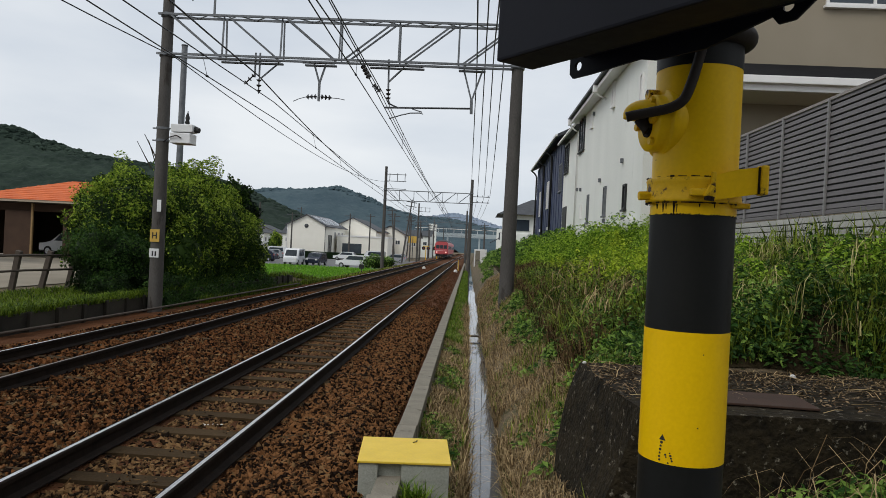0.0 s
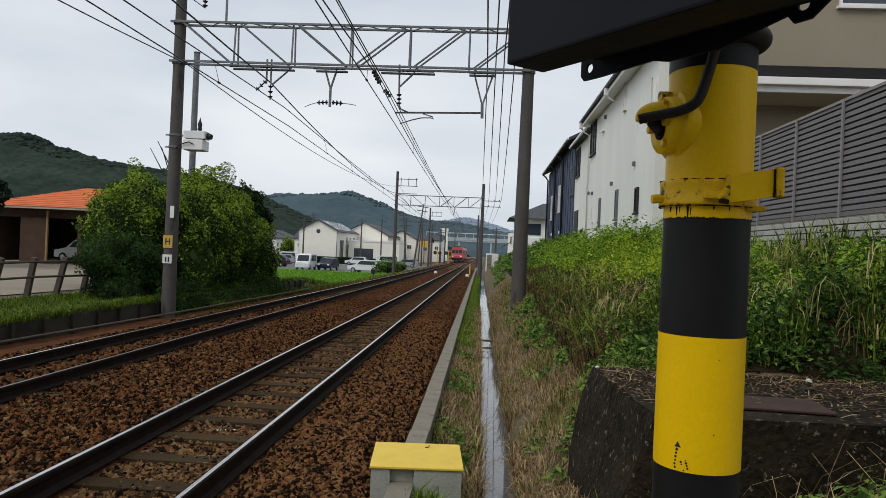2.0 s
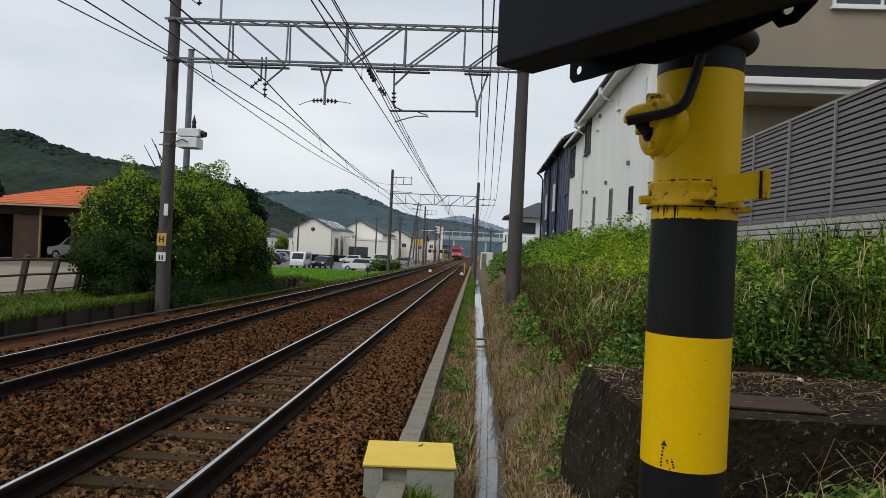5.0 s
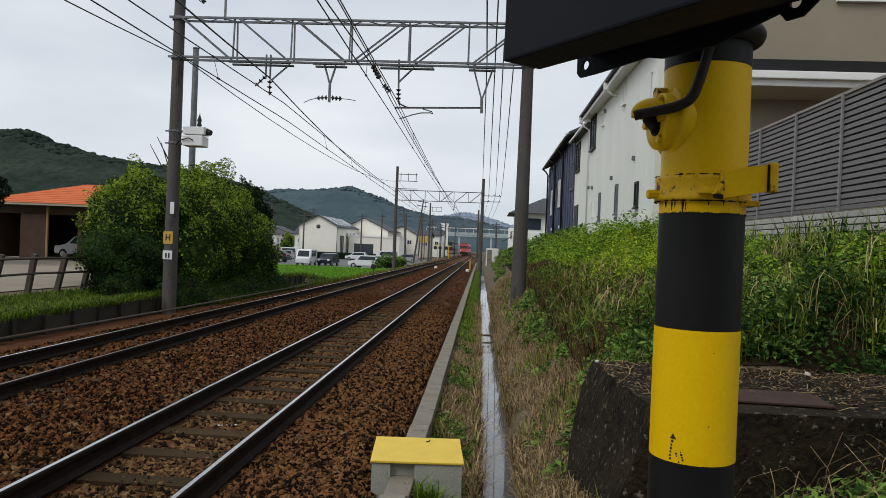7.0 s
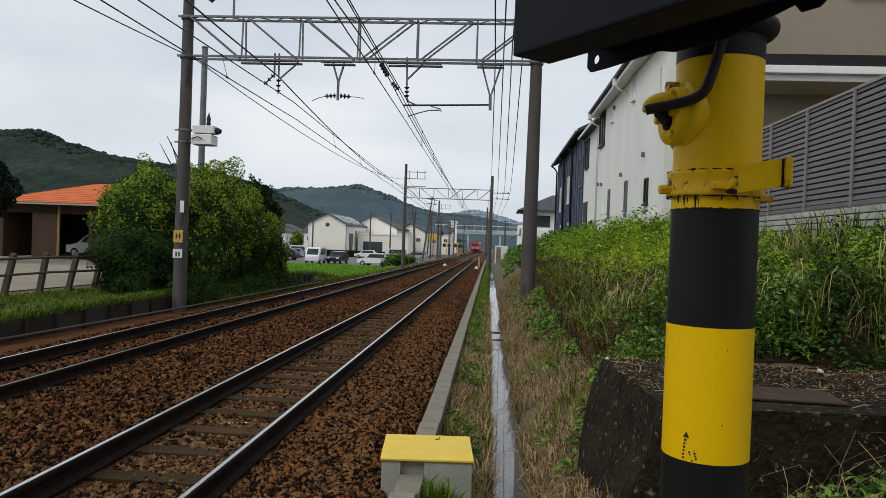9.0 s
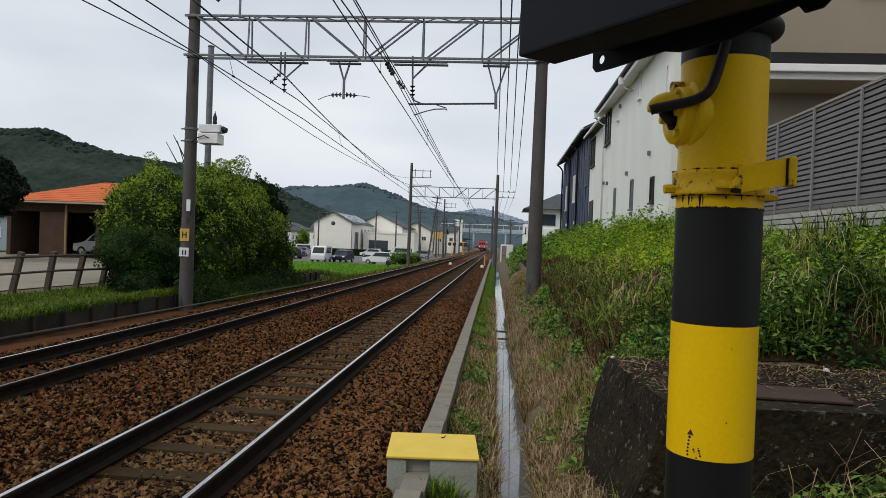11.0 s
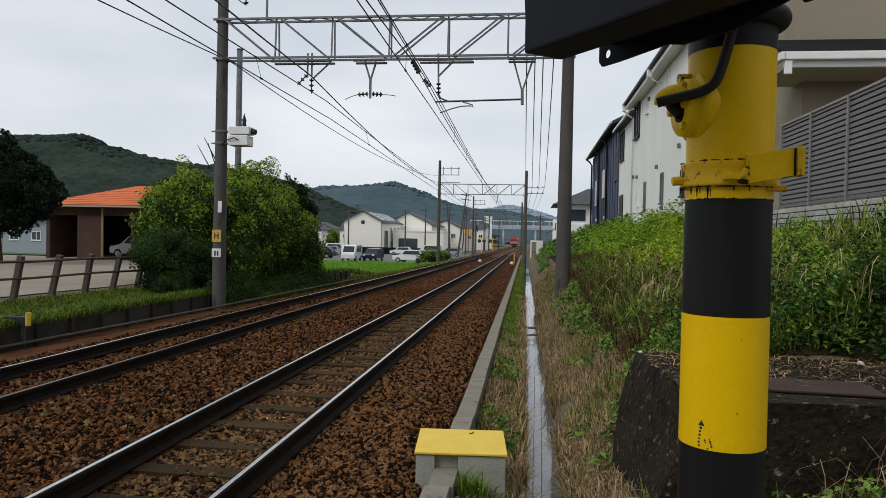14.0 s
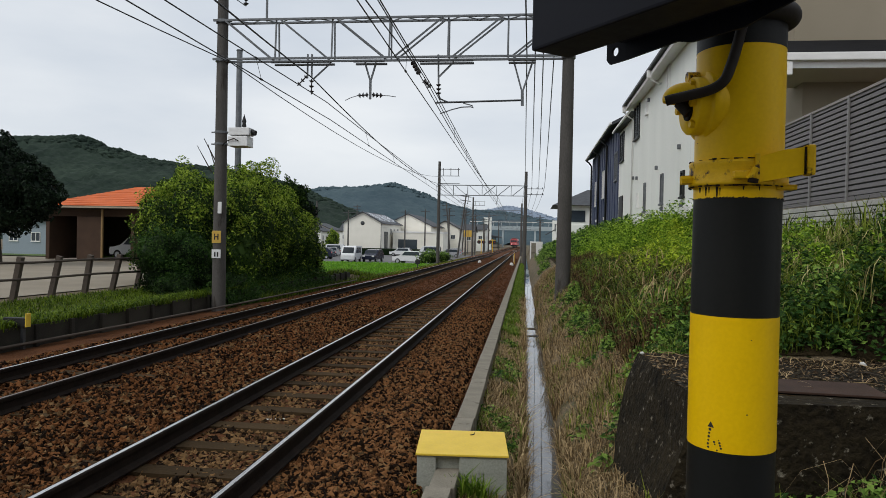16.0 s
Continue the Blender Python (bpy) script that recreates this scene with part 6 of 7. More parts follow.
k = U(0, 1, len(x)) < np.clip(1.6 - (x - 0.4) * 0.75, 0.15, 1)
x, y = off_block(x[k] + kx(y[k]), y[k])
blades("dry_grass", "dry straw-coloured grass on the bank of the drain", x, y, U(0.05, 0.24, len(x)), 0.0040, STRAW, 1.5, droop=0.6)
x, y = patchy(12000, 0.42, 1.7, 4.2, 30, 2.0, 0.45, near=1.7)
x, y = off_block(x + kx(y), y)
blades("bank_grass", "green grass among the dry stalks", x, y, U(0.10, 0.32, len(x)), 0.005, GRASS, 0.9)
x, y = patchy(700, 0.45, 1.2, 5.5, 26, 5.0, 0.7, near=1.5)
x, y = off_block(x, y)
weeds("bank_weeds", "small green weeds in the dry grass", x, y, U(0.10, 0.30, len(x)), 16, 0.045, WEED)
# ragged drain edges
for x0, x1, mt, lb in ((0.33, 0.47, STRAW, "dry grass hanging over the drain"), (-0.10, 0.0, STRAW, "dry grass along the drain's edge"), (-0.12, -0.01, GRASS, "green grass along the drain's edge"), (0.34, 0.48, GRASS, "green grass hanging over the drain")):
    n = 5200 if mt is STRAW else 1800
    x, y = patchy(n, x0, x1, 4.0, 26, 6.6 if mt is STRAW else 9.1, -0.3 if mt is STRAW else 0.3, 1.1, 1.6)
    blades("edge_grass", lb, x + kx(y), y, U(0.12, 0.42, len(x)), 0.005, mt, 1.0, np.full(len(x), -0.62), 0.6)
# strip between kerb and drain
x, y = patchy(22000, -0.49, -0.06, 4.0, 26, 3.0, -0.6, near=1.6)
blades("verge_straw", "low dry grass between kerb and drain", x + kx(y), y, U(0.04, 0.15, len(x)), 0.0038, STRAW, 1.2)
x, y = patchy(9000, -0.50, -0.05, 4.0, 16, 4.0, 0.1, near=1.4)
blades("verge_grass", "green grass between kerb and drain", x + kx(y), y, U(0.04, 0.16, len(x)), 0.0045, GRASS, 1.0)
x, y = patchy(24000, -0.52, -0.03, 15, 75, 5.0, -0.5, near=1.3)
blades("bright_verge_grass", "bright green grass strip along the drain", x + kx(y), y, U(0.08, 0.20, len(x)), 0.008, GRASS_BRIGHT, 0.8)
x, y = patchy(500, -0.46, -0.10, 5.2, 14, 8.0, 0.5, near=1.4)
weeds("verge_weeds", "small weeds in the verge", x + kx(y), y, U(0.05, 0.14, len(x)), 10, 0.035, WEED, 0.10)
# tufts at the foot of the cable box
n = 240
x, y = rng.normal(-0.38, 0.075, n), rng.normal(5.20, 0.05, n)
blades("grass_tuft", "tuft of broad green grass at the cable box", x, y, U(0.10, 0.30, n), 0.007, GRASS_BRIGHT, 0.7)
n = 200
x, y = rng.normal(-0.92, 0.05, n), rng.normal(5.15, 0.08, n)
blades("grass_tuft", "small grass tuft in the ballast", x, y, U(0.05, 0.16, n), 0.005, GRASS, 0.9, np.full(n, -0.36))
# the weedy bank: soil darkened as gap shade, undergrowth, then each stand of plants
tagged(new("embankment", sheet("embankment", np.unique(np.r_[np.linspace(1.2, 5.2, 34), SX[(SX > 1.2) & (SX < 5.2)]]), np.unique(np.r_[np.linspace(5.96, 8.0, 14), np.linspace(8.2, 60, 110)]), lambda X, Y: gz(X, Y) + 0.012 * np.clip((X - 1.15) * 6, -1, 1), BANK_SHADE_SOIL)), "bank soil darkened for the shade between weeds", "embankment", kind="structure")


def arcs(name, label, x, y, h, w, material, reach=0.8):
    """Stalks that rise and curl over at the top."""
    n = len(x)
    a = U(0, 2 * np.pi, n)
    d, s = np.stack([np.cos(a), np.sin(a)], -1), np.stack([-np.sin(a), np.cos(a)], -1)
    f, g = np.array([0, 0.03, 0.10, 0.28, 0.52, 0.68]), np.array([0, 0.5, 0.85, 1.0, 0.88, 0.60])
    g = 1 - (1 - g)[None] * U(0.6, 1.4, (n, 1))
    g[:, 0] = 0
    r = (reach * h * U(0.4, 1.1, n))[:, None] * f[None]
    c = np.stack([x[:, None] + d[:, :1] * r, y[:, None] + d[:, 1:] * r, (gz(x, y) - 0.02)[:, None] + h[:, None] * g], -1)
    side = np.zeros((n, 1, 3))
    side[:, 0, :2] = s * w
    v = np.stack([c - side, c + side], 2).reshape(n * 12, 3)
    q = np.array([[2 * k, 2 * k + 1, 2 * k + 3, 2 * k + 2] for k in range(5)])
    fs = (q[None] + (np.arange(n) * 12)[:, None, None]).reshape(-1, 4)
    return tagged(new(name, np_mesh(name, v, fs, material)), label, "grass", kind="stuff")


def stand(n, x0, x1, y0, y1, seed, cut, near=1.3, scale=1.4):
    return off_block(*patchy(n, x0, x1, y0, y1, seed, cut, scale, near), 0.1)


def clumps(n, x0, x1, y0, y1, per, spread, tall):
    """Plants in mounds: places, and heights that fall off from each mound's middle."""
    cx, cy = U(x0, x1, n), y0 + (y1 - y0) * U(0, 1, n) ** 1.25
    size = U(0.6, 1.25, n)
    k = np.repeat(np.arange(n), per)
    dx, dy = rng.normal(0, spread, (2, n * per))
    dx, dy = dx * size[k], dy * size[k] * 1.3
    h = tall * size[k] * np.exp(-(dx ** 2 + dy ** 2) / (2.2 * spread ** 2)) * U(0.75, 1.15, n * per)
    x, y = cx[k] + dx, cy[k] + dy
    keep = (x > x0 - 0.35) & (x < 4.92) & (h > 0.05) & ~((x > 0.6) & (x < 3.5) & (y < 6.0))
    return x[keep], y[keep], h[keep]


# low dark leaves deepen the shade painted under the taller weeds
x, y = stand(2600, 1.35, 5.0, 6.0, 38, 6.0, -0.9, 1.6)
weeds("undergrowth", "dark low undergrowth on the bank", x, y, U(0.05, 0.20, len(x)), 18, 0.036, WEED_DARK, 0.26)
x, y = stand(30000, 1.3, 5.0, 5.95, 40, 2.0, -0.2, 1.7)
k = U(0, 1, len(x)) < np.where((y > 10) & (x < 2.0), 0.12, np.where(y > 15, 0.45, 1.0))
blades("bank_undergrass", "olive grass on the bank", x[k], y[k], U(0.12, 0.42, k.sum()), 0.0050, GRASS, 1.1, droop=0.5)
# brown dry stand low on the slope
x, y = stand(24000, 1.15, 2.35, 8.5, 29, 2.9, -0.45, 1.15)
blades("bank_dry_stems", "brown dry stems among the weeds", x, y, U(0.15, 0.58, len(x)), 0.0062, BROWN_STEM, 0.9, droop=0.6)
x, y = stand(300, 1.3, 2.5, 9.0, 17, 1.3, -0.3, 1.1)
arcs("dry_stalks", "dry bent stalks on the bank", x, y, U(0.25, 0.65, len(x)), 0.0055, STRAW, 1.3)
x, y = stand(9000, 1.3, 2.6, 8.5, 22, 4.1, -0.2, 1.1)
blades("bank_long_blades", "long bent green blades among the dry stems", x, y, U(0.25, 0.70, len(x)), 0.0085, GRASS, 1.2, droop=0.7)
x, y, h = clumps(46, 1.35, 2.5, 9.0, 22, 11, 0.19, 0.52)
weeds("bank_greens", "green leafy weeds among the dry stems", x, y, h, 26, 0.044, WEED, 0.16)
x, y, h = clumps(30, 1.5, 2.7, 9.0, 20, 11, 0.20, 0.50)
weeds("bank_greens", "dark leafy weeds among the dry stems", x, y, h, 26, 0.044, WEED_DARK, 0.18)
# feathery green along the top of the slope
x, y, h = clumps(210, 2.5, 4.7, 20.5, 56, 15, 0.42, 0.95)
weeds("feathery_weeds", "mounds of feathery bright green weeds", x, y, h, 32, 0.060, FEATHER, 0.26)
x, y, h = clumps(60, 2.9, 4.6, 14.5, 24, 12, 0.30, 0.80)
weeds("feathery_weeds", "mounds of feathery bright green weeds", x, y, h, 50, 0.034, FEATHER, 0.20)
x, y, h = clumps(64, 2.1, 4.1, 12.0, 22, 12, 0.24, 0.72)
weeds("yellow_green_weeds", "yellow-green young shoots on the bank", x, y, h, 40, 0.048, WEED_LIGHT, 0.17)
x, y, h = clumps(40, 1.9, 3.4, 9.0, 14.0, 11, 0.22, 0.52)
weeds("yellow_green_weeds", "yellow-green young shoots on the bank", x, y, h, 34, 0.036, FEATHER, 0.16)
# broad-leaved greens at the foot
x, y, h = clumps(26, 0.85, 1.45, 11.5, 17.5, 11, 0.16, 0.36)
weeds("leafy_clump", "fresh green leafy clumps at the foot of the bank", x, y, 0.85 * h, 24, 0.050, WEED, 0.14)
x, y, h = clumps(34, 1.3, 2.2, 7.0, 10.6, 12, 0.17, 0.46)
weeds("low_leafy_weeds", "small dark green leafy weeds behind the block", x, y, h, 30, 0.040, WEED, 0.15)
x, y, h = clumps(46, 1.5, 4.6, 6.15, 9.0, 12, 0.20, 0.50)
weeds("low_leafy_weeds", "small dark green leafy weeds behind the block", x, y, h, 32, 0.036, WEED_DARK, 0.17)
x, y, h = clumps(40, 1.8, 4.6, 6.3, 11.0, 10, 0.20, 0.50)
weeds("olive_weeds", "olive green weeds on the bank", x, y, h, 32, 0.034, WEED, 0.17)
x, y = stand(13000, 2.5, 4.9, 6.0, 16, 2.2, -0.4, 1.2)
blades("fine_grass", "fine green grass below the block wall", x, y, U(0.16, 0.42, len(x)), 0.0056, GRASS, 0.9)
x, y = stand(1000, 4.1, 4.93, 5.2, 14, 1.2, -0.3, 1.1)
blades("reed_blades", "tall upright blades against the block wall", x, y, U(0.30, 0.80, len(x)), 0.010, GRASS, 0.6, droop=0.2)
x, y, h = clumps(34, 2.9, 4.6, 7.0, 13, 11, 0.20, 0.50)
weeds("wall_foot_weeds", "bright green weeds below the block wall", x, y, h, 34, 0.036, FEATHER, 0.17)
x, y = stand(1000, 1.9, 4.7, 6.2, 11, 7.7, -0.2, 1.2)
arcs("seed_grass", "pale curling seed heads over the weeds", x, y, U(0.18, 0.50, len(x)), 0.0032, STRAW_PALE, 1.3)
# plants round and before the concrete block
n = 1500
x, y = U(1.3, 3.2, n), U(3.72, 4.14, n)
blades("block_grass", "grass before the concrete block", x, y, U(0.25, 0.70, n), 0.006, GRASS, 0.9)
n = 330
x, y = U(1.45, 2.7, n), U(3.65, 4.08, n)
weeds("block_weeds", "leafy weeds before the concrete block", x, y, U(0.40, 0.62, n) + 0.22 * np.clip(x - 1.7, 0, 1), 56, 0.036, WEED, 0.17)
n = 300
x, y = U(1.35, 2.9, n), U(3.75, 4.14, n)
blades("block_stalks", "dry stalks leaning on the concrete block", x, y, U(0.35, 0.75, n), 0.0028, STRAW, 0.9)
n = 60
x, y = U(1.6, 2.7, n), U(3.78, 4.12, n)
arcs("straw_tangle", "pale dry straw bent against the concrete block", x, y, U(0.6, 0.95, n), 0.0022, STRAW, 1.1)
n = 420
x, y = U(0.9, 3.3, n), 4.6 + 1.3 * U(0, 1, n) ** 0.5
blades("litter_grass", "dead grass lying on the block's edge", x, y, U(0.02, 0.06, n), 0.003, STRAW, 4.0, np.full(n, 0.72))
n = 2600
x, y = U(0.90, 3.3, n), 4.5 + 1.42 * U(0, 1, n) ** 0.7
v, f = leaf_cloud(np.stack([x, y, np.full(n, 0.726)], -1), np.tile([0.0, 0.0, 1.0], (n, 1)), 0.016, 0.25, 2.2)
tagged(new("leaf_litter", np_mesh("leaf_litter", v, f, mat("brown_leaf_litter", (0.035, 0.022, 0.012), (0.24, 0.17, 0.10), scale=2, rough=0.95, bump=0, island=0.9, spec=0.1))), "dry brown leaf litter on the concrete block", "leaf litter", kind="stuff")
# far side of the tracks
n = 420
x, y = U(-9.2, -8.75, n), 19.2 + 12 * U(0, 1, n)
weeds("wall_weeds", "dark weeds growing up the retaining wall", x, y, U(0.25, 0.65, n), 44, 0.040, WEED_DARK, 0.26)
x, y = patchy(22000, -11.9, -9.14, 8, 21.5, 1.5, -1.3, near=1.1)
blades("wall_top_grass", "grass on top of the retaining wall", x, y, U(0.06, 0.17, len(x)), 0.009, LAWN, 1.0)
x, y = patchy(9000, -9.45, -8.98, 8, 22, 1.1, -1.0, near=1.1)
blades("overhanging_grass", "long grass hanging over the retaining wall", x, y, U(0.10, 0.30, len(x)), 0.010, LAWN, 1.3, np.full(len(x), -0.16), 0.8)
x, y = patchy(9000, -9.9, -8.4, 22, 48, 2.5, -0.8, near=1.2)
blades("far_verge_grass", "rough grass darkened for shade below the bush", x, y, U(0.10, 0.45, len(x)), 0.012, GRASS_DIM, 0.8)
x, y = patchy(8000, -9.4, -8.2, 44, 95, 3.5, -0.8)
blades("lineside_grass", "rough grass beside the far track", x, y, U(0.15, 0.45, len(x)), 0.02, GRASS, 0.8)
n = 20000
x, y = U(-34, -10.2, n), 46 + 29 * U(0, 1, n)
blades("rice", "bright green rice plants in the field", x, y, U(0.25, 0.40, n), 0.03, RICE, 0.5)
# weeds along the right of the line far ahead
x, y = patchy(1300, 1.3, 5.0, 36, 95, 4.5, -0.3)
weeds("far_bank_weeds", "green scrub on the bank further up the line", x, y, U(0.4, 1.2, len(x)), 26, 0.13, WEED, 0.4)
x, y = patchy(36, 0.45, 0.9, 40, 70, 1.1, -0.6)
weeds("drain_shrub", "small green shrub beside the drain", x, y, U(0.5, 1.1, len(x)), 40, 0.07, WEED, 0.25)


# ---- bush, hedge, trees ----
def lumps_surface(lumps, n, shell=0.25):
    """Places and outward ways on a union of lumpy ellipsoids."""
    L = np.array(lumps, float)
    area = (L[:, 3] * L[:, 4] + L[:, 4] * L[:, 5] + L[:, 3] * L[:, 5])
    k = rng.choice(len(L), n, p=area / area.sum())
    d = rng.normal(size=(n, 3))
    d /= np.linalg.norm(d, axis=1, keepdims=True)
    bumps = 0.86 + 0.16 * np.sin(d[:, 0] * 7 + k) * np.sin(d[:, 1] * 8 + 2 * k) + 0.12 * np.sin(d[:, 2] * 9 + d[:, 0] * 5 + k)
    r = bumps * (1 - shell * U(0, 1, n) ** 2)
    p = L[k, :3] + d * L[k, 3:] * r[:, None]
    nrm = d / L[k, 3:]
    nrm /= np.linalg.norm(nrm, axis=1, keepdims=True)
    keep = np.ones(n, bool)
    for j in range(len(L)):
        inside = (((p - L[j, :3]) / (L[j, 3:] * 0.72)) ** 2).sum(1) < 1
        keep &= ~inside | (k == j)
    return p[keep], nrm[keep]


def core(lumps, shrink=0.66):
    vs, fs, o = [], [], 0
    v0, f0 = ico(2)
    for l in lumps:
        l = np.array(l, float)
        v = v0 * (1 + 0.10 * np.sin(v0[:, :1] * 6 + l[0]) * np.sin(v0[:, 1:2] * 7)) * l[3:] * shrink + l[:3]
        vs.append(v)
        fs.append(f0 + o)
        o += len(v)
    return np.concatenate(vs), np.concatenate(fs)


def shrub(name, label, category, lumps, n, size, light, dark, lit_share=0.5, trunks=(), jitter=0.7):
    t = thing(name, label, category)
    p, m = lumps_surface(lumps, n)
    zlo, zhi = p[:, 2].min(), p[:, 2].max()
    up = (p[:, 2] - zlo) / (zhi - zlo)
    big = np.mean([l[3] for l in lumps])
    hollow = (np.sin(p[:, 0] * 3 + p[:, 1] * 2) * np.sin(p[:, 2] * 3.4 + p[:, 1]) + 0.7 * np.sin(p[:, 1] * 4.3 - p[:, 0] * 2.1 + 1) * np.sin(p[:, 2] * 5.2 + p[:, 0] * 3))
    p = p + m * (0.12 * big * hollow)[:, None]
    # painted light: tops and bulges take lighter leaves, hollows and undersides darker ones
    lit_leaf = U(0, 1, len(p)) < np.clip(lit_share + 1.5 * (up - 0.5) + 0.42 * hollow, 0.03, 0.97)
    for sel, mt in ((lit_leaf, light), (~lit_leaf, dark)):
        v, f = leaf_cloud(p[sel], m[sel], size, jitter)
        tagged(part("crown", np_mesh("crown", v, f, mt), None, t, "light green leaves" if mt is light else "dark green leaves standing for shade in hollows"), kind="stuff")
    # dark solid core added for the shade inside the foliage
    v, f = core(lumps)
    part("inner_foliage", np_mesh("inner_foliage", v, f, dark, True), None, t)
    for a, b, r0, r1 in trunks:
        part("trunk" if r0 > 0.05 else "limb", cyl(B(), a, b, r0, r1, seg=8), BARK, t, "dark bark")
    return t


shrub("bush", "large rounded leafy bush behind the gantry pole", "bush", [(-11.5, 23.4, 1.75, 1.75, 2.4, 2.10), (-10.7, 25.5, 1.6, 1.7, 2.5, 2.75), (-10.4, 28.3, 1.3, 1.45, 2.3, 2.5), (-10.2, 30.6, 0.9, 1.1, 1.8, 1.75), (-12.3, 23.2, 1.5, 1.2, 1.6, 1.75), (-9.9, 23.6, 0.7, 0.9, 1.5, 1.5), (-12.4, 24.5, 2.6, 1.2, 1.4, 1.3), (-12.9, 24.6, 2.1, 1.15, 1.5, 1.6), (-11.5, 30.6, 1.9, 1.40, 2.0, 2.3), (-11.0, 32.0, 1.0, 1.0, 1.6, 1.4), (-11.3, 27.5, 2.8, 1.5, 1.9, 1.9)], 150000, 0.064, BUSH_LIT, BUSH_DARK, 0.40, [((-11.5, 24, -0.4), (-11.4, 24, 2.5), 0.12, 0.06), ((-11.0, 24.0, 3.9), (-11.5, 23.8, 4.95), 0.03, 0.012), ((-11.1, 24.0, 3.8), (-11.35, 23.8, 4.75), 0.025, 0.01), ((-11.3, 24.0, 3.8), (-11.75, 23.8, 4.7), 0.025, 0.01)])
shrub("clipped_hedge", "dark clipped hedge beside the fence", "hedge", [(-10.75, 19.6, 0.92, 0.85, 0.85, 0.95), (-10.65, 19.7, 0.25, 0.88, 0.9, 0.75), (-10.05, 20.0, 0.85, 0.75, 0.9, 0.98), (-9.95, 20.2, 0.25, 0.80, 0.9, 0.75), (-9.85, 18.9, 0.0, 0.62, 0.8, 0.52), (-9.35, 21.2, -0.05, 0.45, 1.4, 0.45)], 32000, 0.045, WEED_DARK, HEDGE_GREEN, 0.55, [((-10.7, 19.6, -0.3), (-10.7, 19.6, 0.6), 0.07, 0.05)], 0.5)
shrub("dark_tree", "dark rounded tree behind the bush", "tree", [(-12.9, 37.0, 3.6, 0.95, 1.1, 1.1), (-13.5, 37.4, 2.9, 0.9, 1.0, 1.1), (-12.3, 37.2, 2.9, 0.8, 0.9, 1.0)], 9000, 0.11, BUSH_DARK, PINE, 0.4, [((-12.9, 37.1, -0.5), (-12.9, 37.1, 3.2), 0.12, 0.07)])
shrub("conifer", "dense dark garden tree at the edge of the yard", "tree", [(-27.6, 33.5, 4.3, 2.3, 2.0, 2.0), (-25.9, 33.2, 3.9, 1.9, 1.8, 1.7), (-29.2, 33.8, 4.0, 2.2, 1.8, 2.2), (-24.6, 33.0, 3.3, 1.2, 1.3, 1.3), (-26.6, 33.1, 2.3, 1.9, 1.5, 1.0), (-28.8, 33.2, 2.0, 1.6, 1.5, 1.2), (-27.8, 33.4, 5.6, 1.5, 1.3, 1.1)], 36000, 0.12, PINE, PINE, 0.3, [((-26.9, 33.2, -0.2), (-27.3, 33.3, 3.4), 0.14, 0.09), ((-27.1, 33.25, 1.2), (-25.6, 33.1, 3.2), 0.07, 0.04), ((-27.2, 33.3, 1.8), (-28.6, 33.6, 3.6), 0.06, 0.03)], 0.9)
shrub("roadside_shrub", "small green shrub beside the parked cars", "shrub", [(-10.9, 77, -0.5, 1.6, 1.8, 0.9), (-9.8, 79, -0.5, 1.1, 1.4, 0.7)], 3500, 0.10, WEED, BUSH_DARK, 0.6)
shrub("small_tree", "small light green tree by the white hall", "tree", [(-33.6, 118, 1.2, 1.1, 1.1, 1.6), (-33.9, 118, 0.2, 1.2, 1.2, 1.1)], 2600, 0.19, BUSH_LIT, BUSH_DARK, 0.6, [((-33.7, 118, -1.7), (-33.7, 118, 1.0), 0.1, 0.06)])
shrub("lineside_shrub", "leafy green shrub beside the gantry pole", "shrub", [(0.75, 37, -0.05, 0.4, 0.7, 0.55), (0.95, 40, 0.0, 0.45, 0.8, 0.5), (0.85, 23.5, -0.05, 0.22, 0.35, 0.25)], 3600, 0.05, WEED, WEED_DARK, 0.6)

# ---- crushed stone of the track bed ----
OCTA_V = np.array([[1, 0, 0], [-1, 0, 0], [0, 1, 0], [0, -1, 0], [0, 0, 1], [0, 0, -1]], float)
OCTA_F = np.array([[0, 2, 4], [2, 1, 4], [1, 3, 4], [3, 0, 4], [2, 0, 5], [1, 2, 5], [3, 1, 5], [0, 3, 5]])


def stones(name, label, n, y0, y1, size, material, lanes, near=1.5):
    y = y0 + (y1 - y0) * U(0, 1, n) ** near
    lane = rng.integers(0, len(lanes), n)
    a = np.array([l[0] for l in lanes])[lane]
    b = np.array([l[1] for l in lanes])[lane]
    lift = np.array([l[2] for l in lanes])[lane]
    x = a + (b - a) * U(0, 1, n)
    row = np.abs((y - 2.4 + 0.33) % 0.66 - 0.33)
    bare = (row < 0.105) & ((np.abs(x + 2.435) < 0.99) | (np.abs(x + 5.565) < 0.99)) & (U(0, 1, n) < np.where(np.abs(x + 2.435) < 0.5, 0.50, 0.30) * np.clip(1.7 - y / 8, 0.1, 1))
    x, y, lift = x[~bare], y[~bare], lift[~bare]
    n = len(x)
    s = size * U(0.50, 1.45, n)
    pos = np.stack([x + tx(y), y, bed_z(x + tx(y), y) + lift + s * U(0.0, 0.6, n)], -1)
    sc = np.stack([s, s * U(0.6, 1.0, n), s * U(0.45, 0.8, n)], -1)
    v, f = scatter(OCTA_V, OCTA_F, pos, sc * 1.25, True, 0.35)
    return tagged(new(name, np_mesh(name, v, f, material)), label, "ballast", kind="stuff")


NEAR_SIDE = [(-1.82, -0.80, 0.012)]
MIDDLE = [(-5.0, -3.05, 0.012), (-5.0, -3.05, 0.012), (-7.9, -6.14, 0.008)]
INNER = [(-2.88, -1.97, -0.012)]
INNER_FAR = [(-6.0, -5.12, 0.004)]
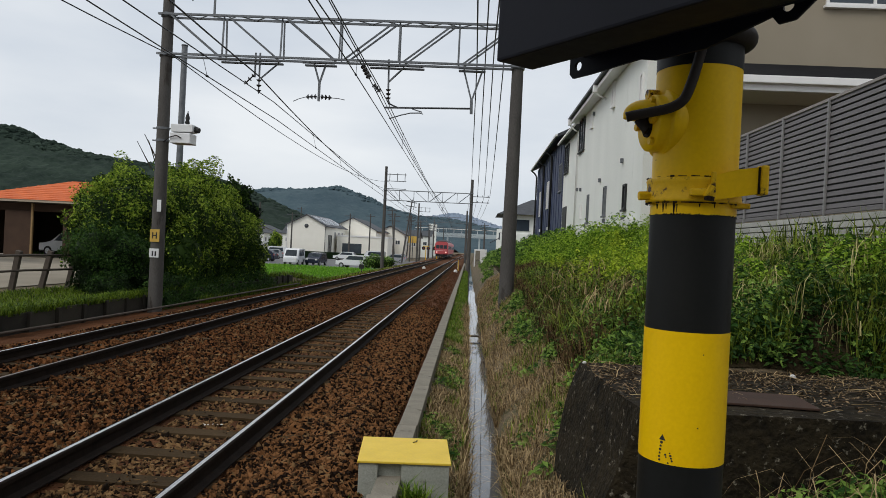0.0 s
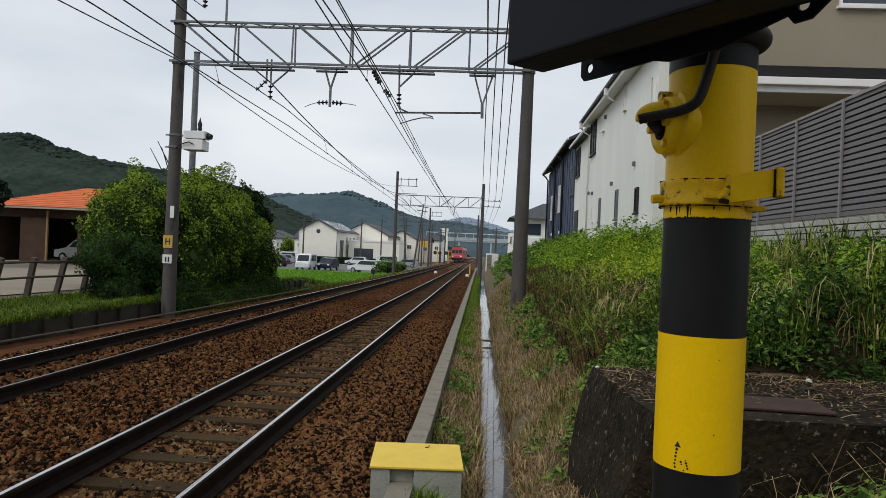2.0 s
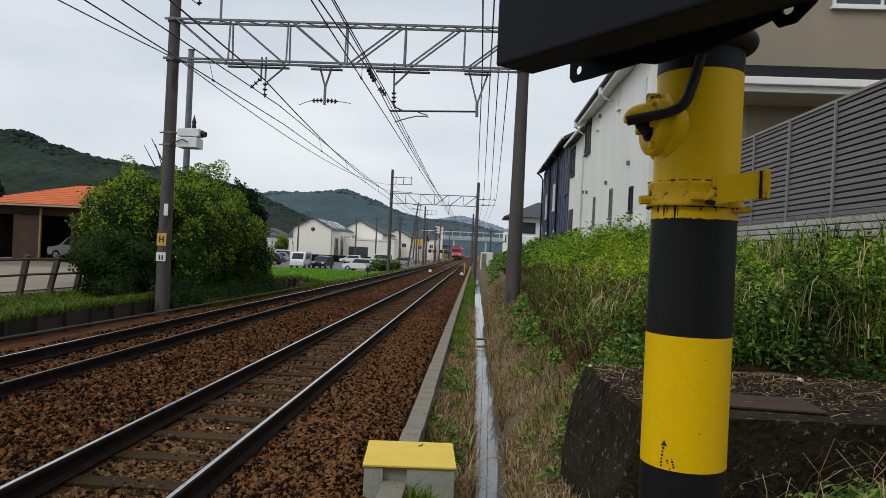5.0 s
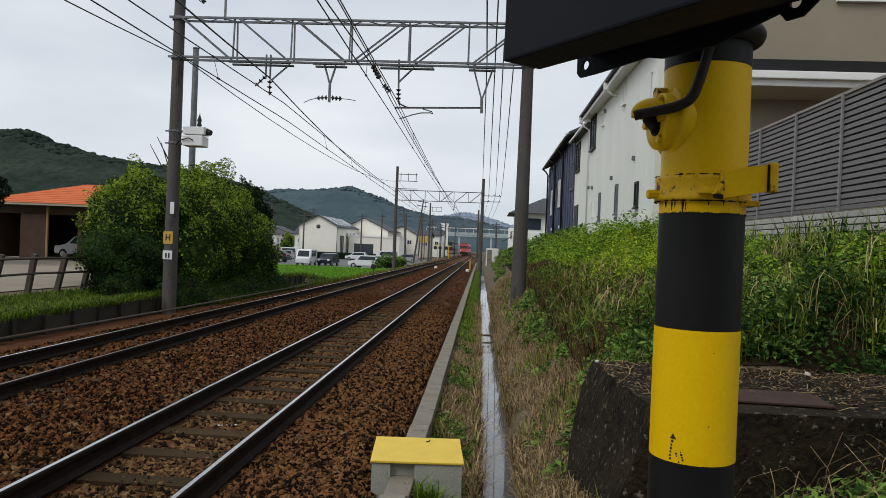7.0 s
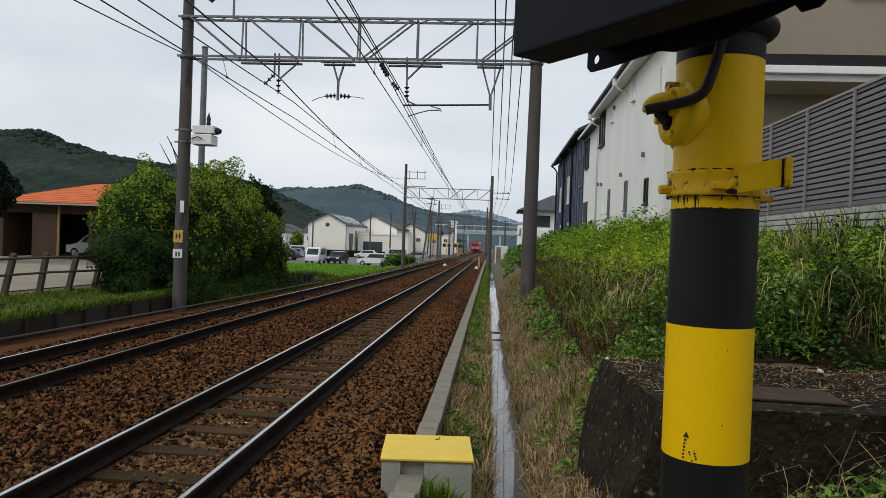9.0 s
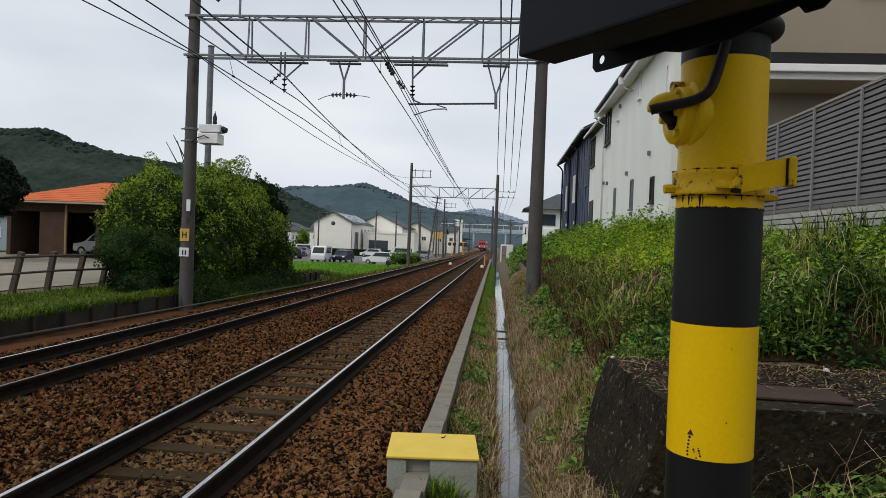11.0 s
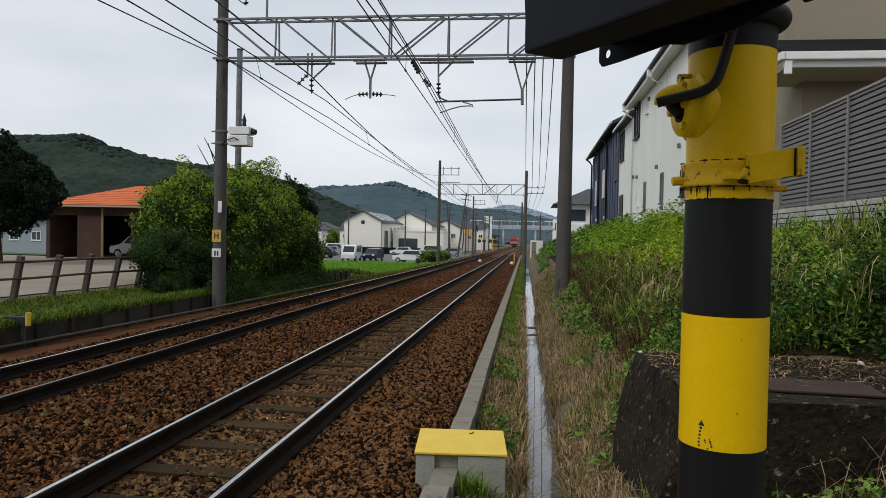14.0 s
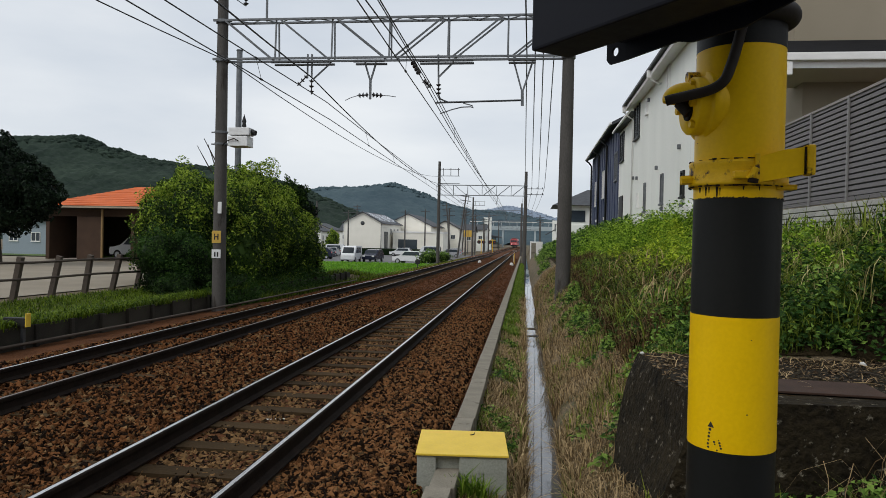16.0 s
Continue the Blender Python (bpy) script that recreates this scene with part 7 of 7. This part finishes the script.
stones("ballast_stones", "rust-brown crushed stones beside the kerb", 34000, 3.5, 22, 0.0205, STONE, NEAR_SIDE, 1.9)
stones("middle_ballast_stones", "dark rust-brown crushed stones between the tracks", 48000, 3.6, 26, 0.0205, STONE_DARK, MIDDLE, 1.7)
stones("gauge_stones", "tan gravel between the rails", 15000, 3.5, 20, 0.021, STONE_PALE, INNER, 1.9)
stones("far_gauge_stones", "dark gravel between the rails of the far track", 6500, 5, 26, 0.028, STONE_DARK, INNER_FAR, 1.6)
stones("far_ballast_stones", "rust-brown crushed stones further along", 11000, 19, 95, 0.030, BALLAST, NEAR_SIDE + MIDDLE + INNER, 1.9)
stones("grey_ballast_stones", "greyer stones mixed into the ballast", 9000, 3.5, 22, 0.024, STONE_PALE, NEAR_SIDE + MIDDLE, 1.8)

# ---- the red train, driving away on the far track ----
def train_car(tail):
    c = thing("train_car", "scarlet commuter train car driving away" if tail else "scarlet train car ahead of the last one", "train", group="train")
    L, W, H0, H1 = 18.8, 1.37, 0.95, 3.55
    prof = [(-W, H0), (W, H0), (W, 2.9), (W - 0.10, 3.3), (W - 0.5, H1), (-W + 0.5, H1), (-W + 0.10, 3.3), (-W, 2.9)]
    bm = prism(B(), prof, 0.0, L)
    bmesh.ops.bevel(bm, geom=[e for e in bm.edges if abs(e.verts[0].co.y - e.verts[1].co.y) < 0.01], offset=0.12, segments=2, affect="EDGES")
    body = part("body", bm, RED_PAINT, c, "glossy scarlet body")
    part("roof", prism(B(), [(-W + 0.35, 3.5), (W - 0.35, 3.5), (W - 0.6, 3.68), (-W + 0.6, 3.68)], 0.3, L - 0.3), DARK_STEEL, c, "grey roof")
    part("underframe", box(B(), -1.2, 0.3, 0.45, 1.2, L - 0.3, 0.96, 0.03), SIGN_BLACK, c, "black underframe")
    for y in (2.6, 4.7, L - 4.7, L - 2.6):
        bm = B()
        for x in (-0.535, 0.535):
            cyl(bm, (x - 0.06, y, 0.43), (x + 0.06, y, 0.43), 0.43, seg=18)
        part("wheelset", bm, DARK_STEEL, c, "dark steel wheelset")
    for s in (-1, 1):
        for k in range(8):
            y = 1.6 + k * 2.05
            part("side_window", box(B(), s * W - 0.012, y, 1.95, s * W + 0.012, y + 1.45, 2.72, 0.004), GLASS, body, "dark side window")
    for y in (-0.012, L - 0.01):
        for x0, x1 in ((-1.12, -0.42), (-0.34, 0.34), (0.42, 1.12)):
            part("end_window", box(B(), x0, y, 2.1, x1, y + 0.022, 2.85, 0.004), GLASS, body, "dark cab window")
        for x in (-0.95, 0.95):
            part("marker_lamp", cyl(B(), (x, y - 0.01, 1.35), (x, y + 0.03, 1.35), 0.13, seg=12), MARKER_LAMP, body, "round marker lamp")
        part("end_band", box(B(), -1.2, y - 0.002, 1.62, 1.2, y + 0.02, 1.68), WHITE_PAINT, body, "thin pale band")
    part("coupler", box(B(), -0.3, -0.45, 0.55, 0.3, 0.1, 0.95, 0.04), SIGN_BLACK, c)
    for y in (5.0, 12.5):
        part("air_conditioner", box(B(), -0.85, y, 3.66, 0.85, y + 2.4, 3.98, 0.08), GALV, c, "grey roof unit")
    return c


CARS = [train_car(True), train_car(False)]


def motions():
    way = [(0.0, 148.0), (1.0, 157.5), (2.0, 167.0), (3.5, 181.0), (5.0, 196.0), (6.5, 211.0), (8.0, 226.0), (9.5, 241.0), (11.0, 254.0), (12.5, 266.0), (14.0, 277.0), (16.0, 289.0)]
    for k, c in enumerate(CARS):
        rows = []
        for t, y in way:
            yy = y + k * 19.4
            slope = math.degrees(math.atan2(float(tx(yy + 19)) - float(tx(yy)), 19))
            fall = math.degrees(math.atan2(float(tz(yy + 19)) - float(tz(yy)), 19))
            rows.append((t, pose(-5.565 + float(tx(yy)), yy, float(tz(yy)), fall, 0, -slope)))
        walk(c, rows)


motions()
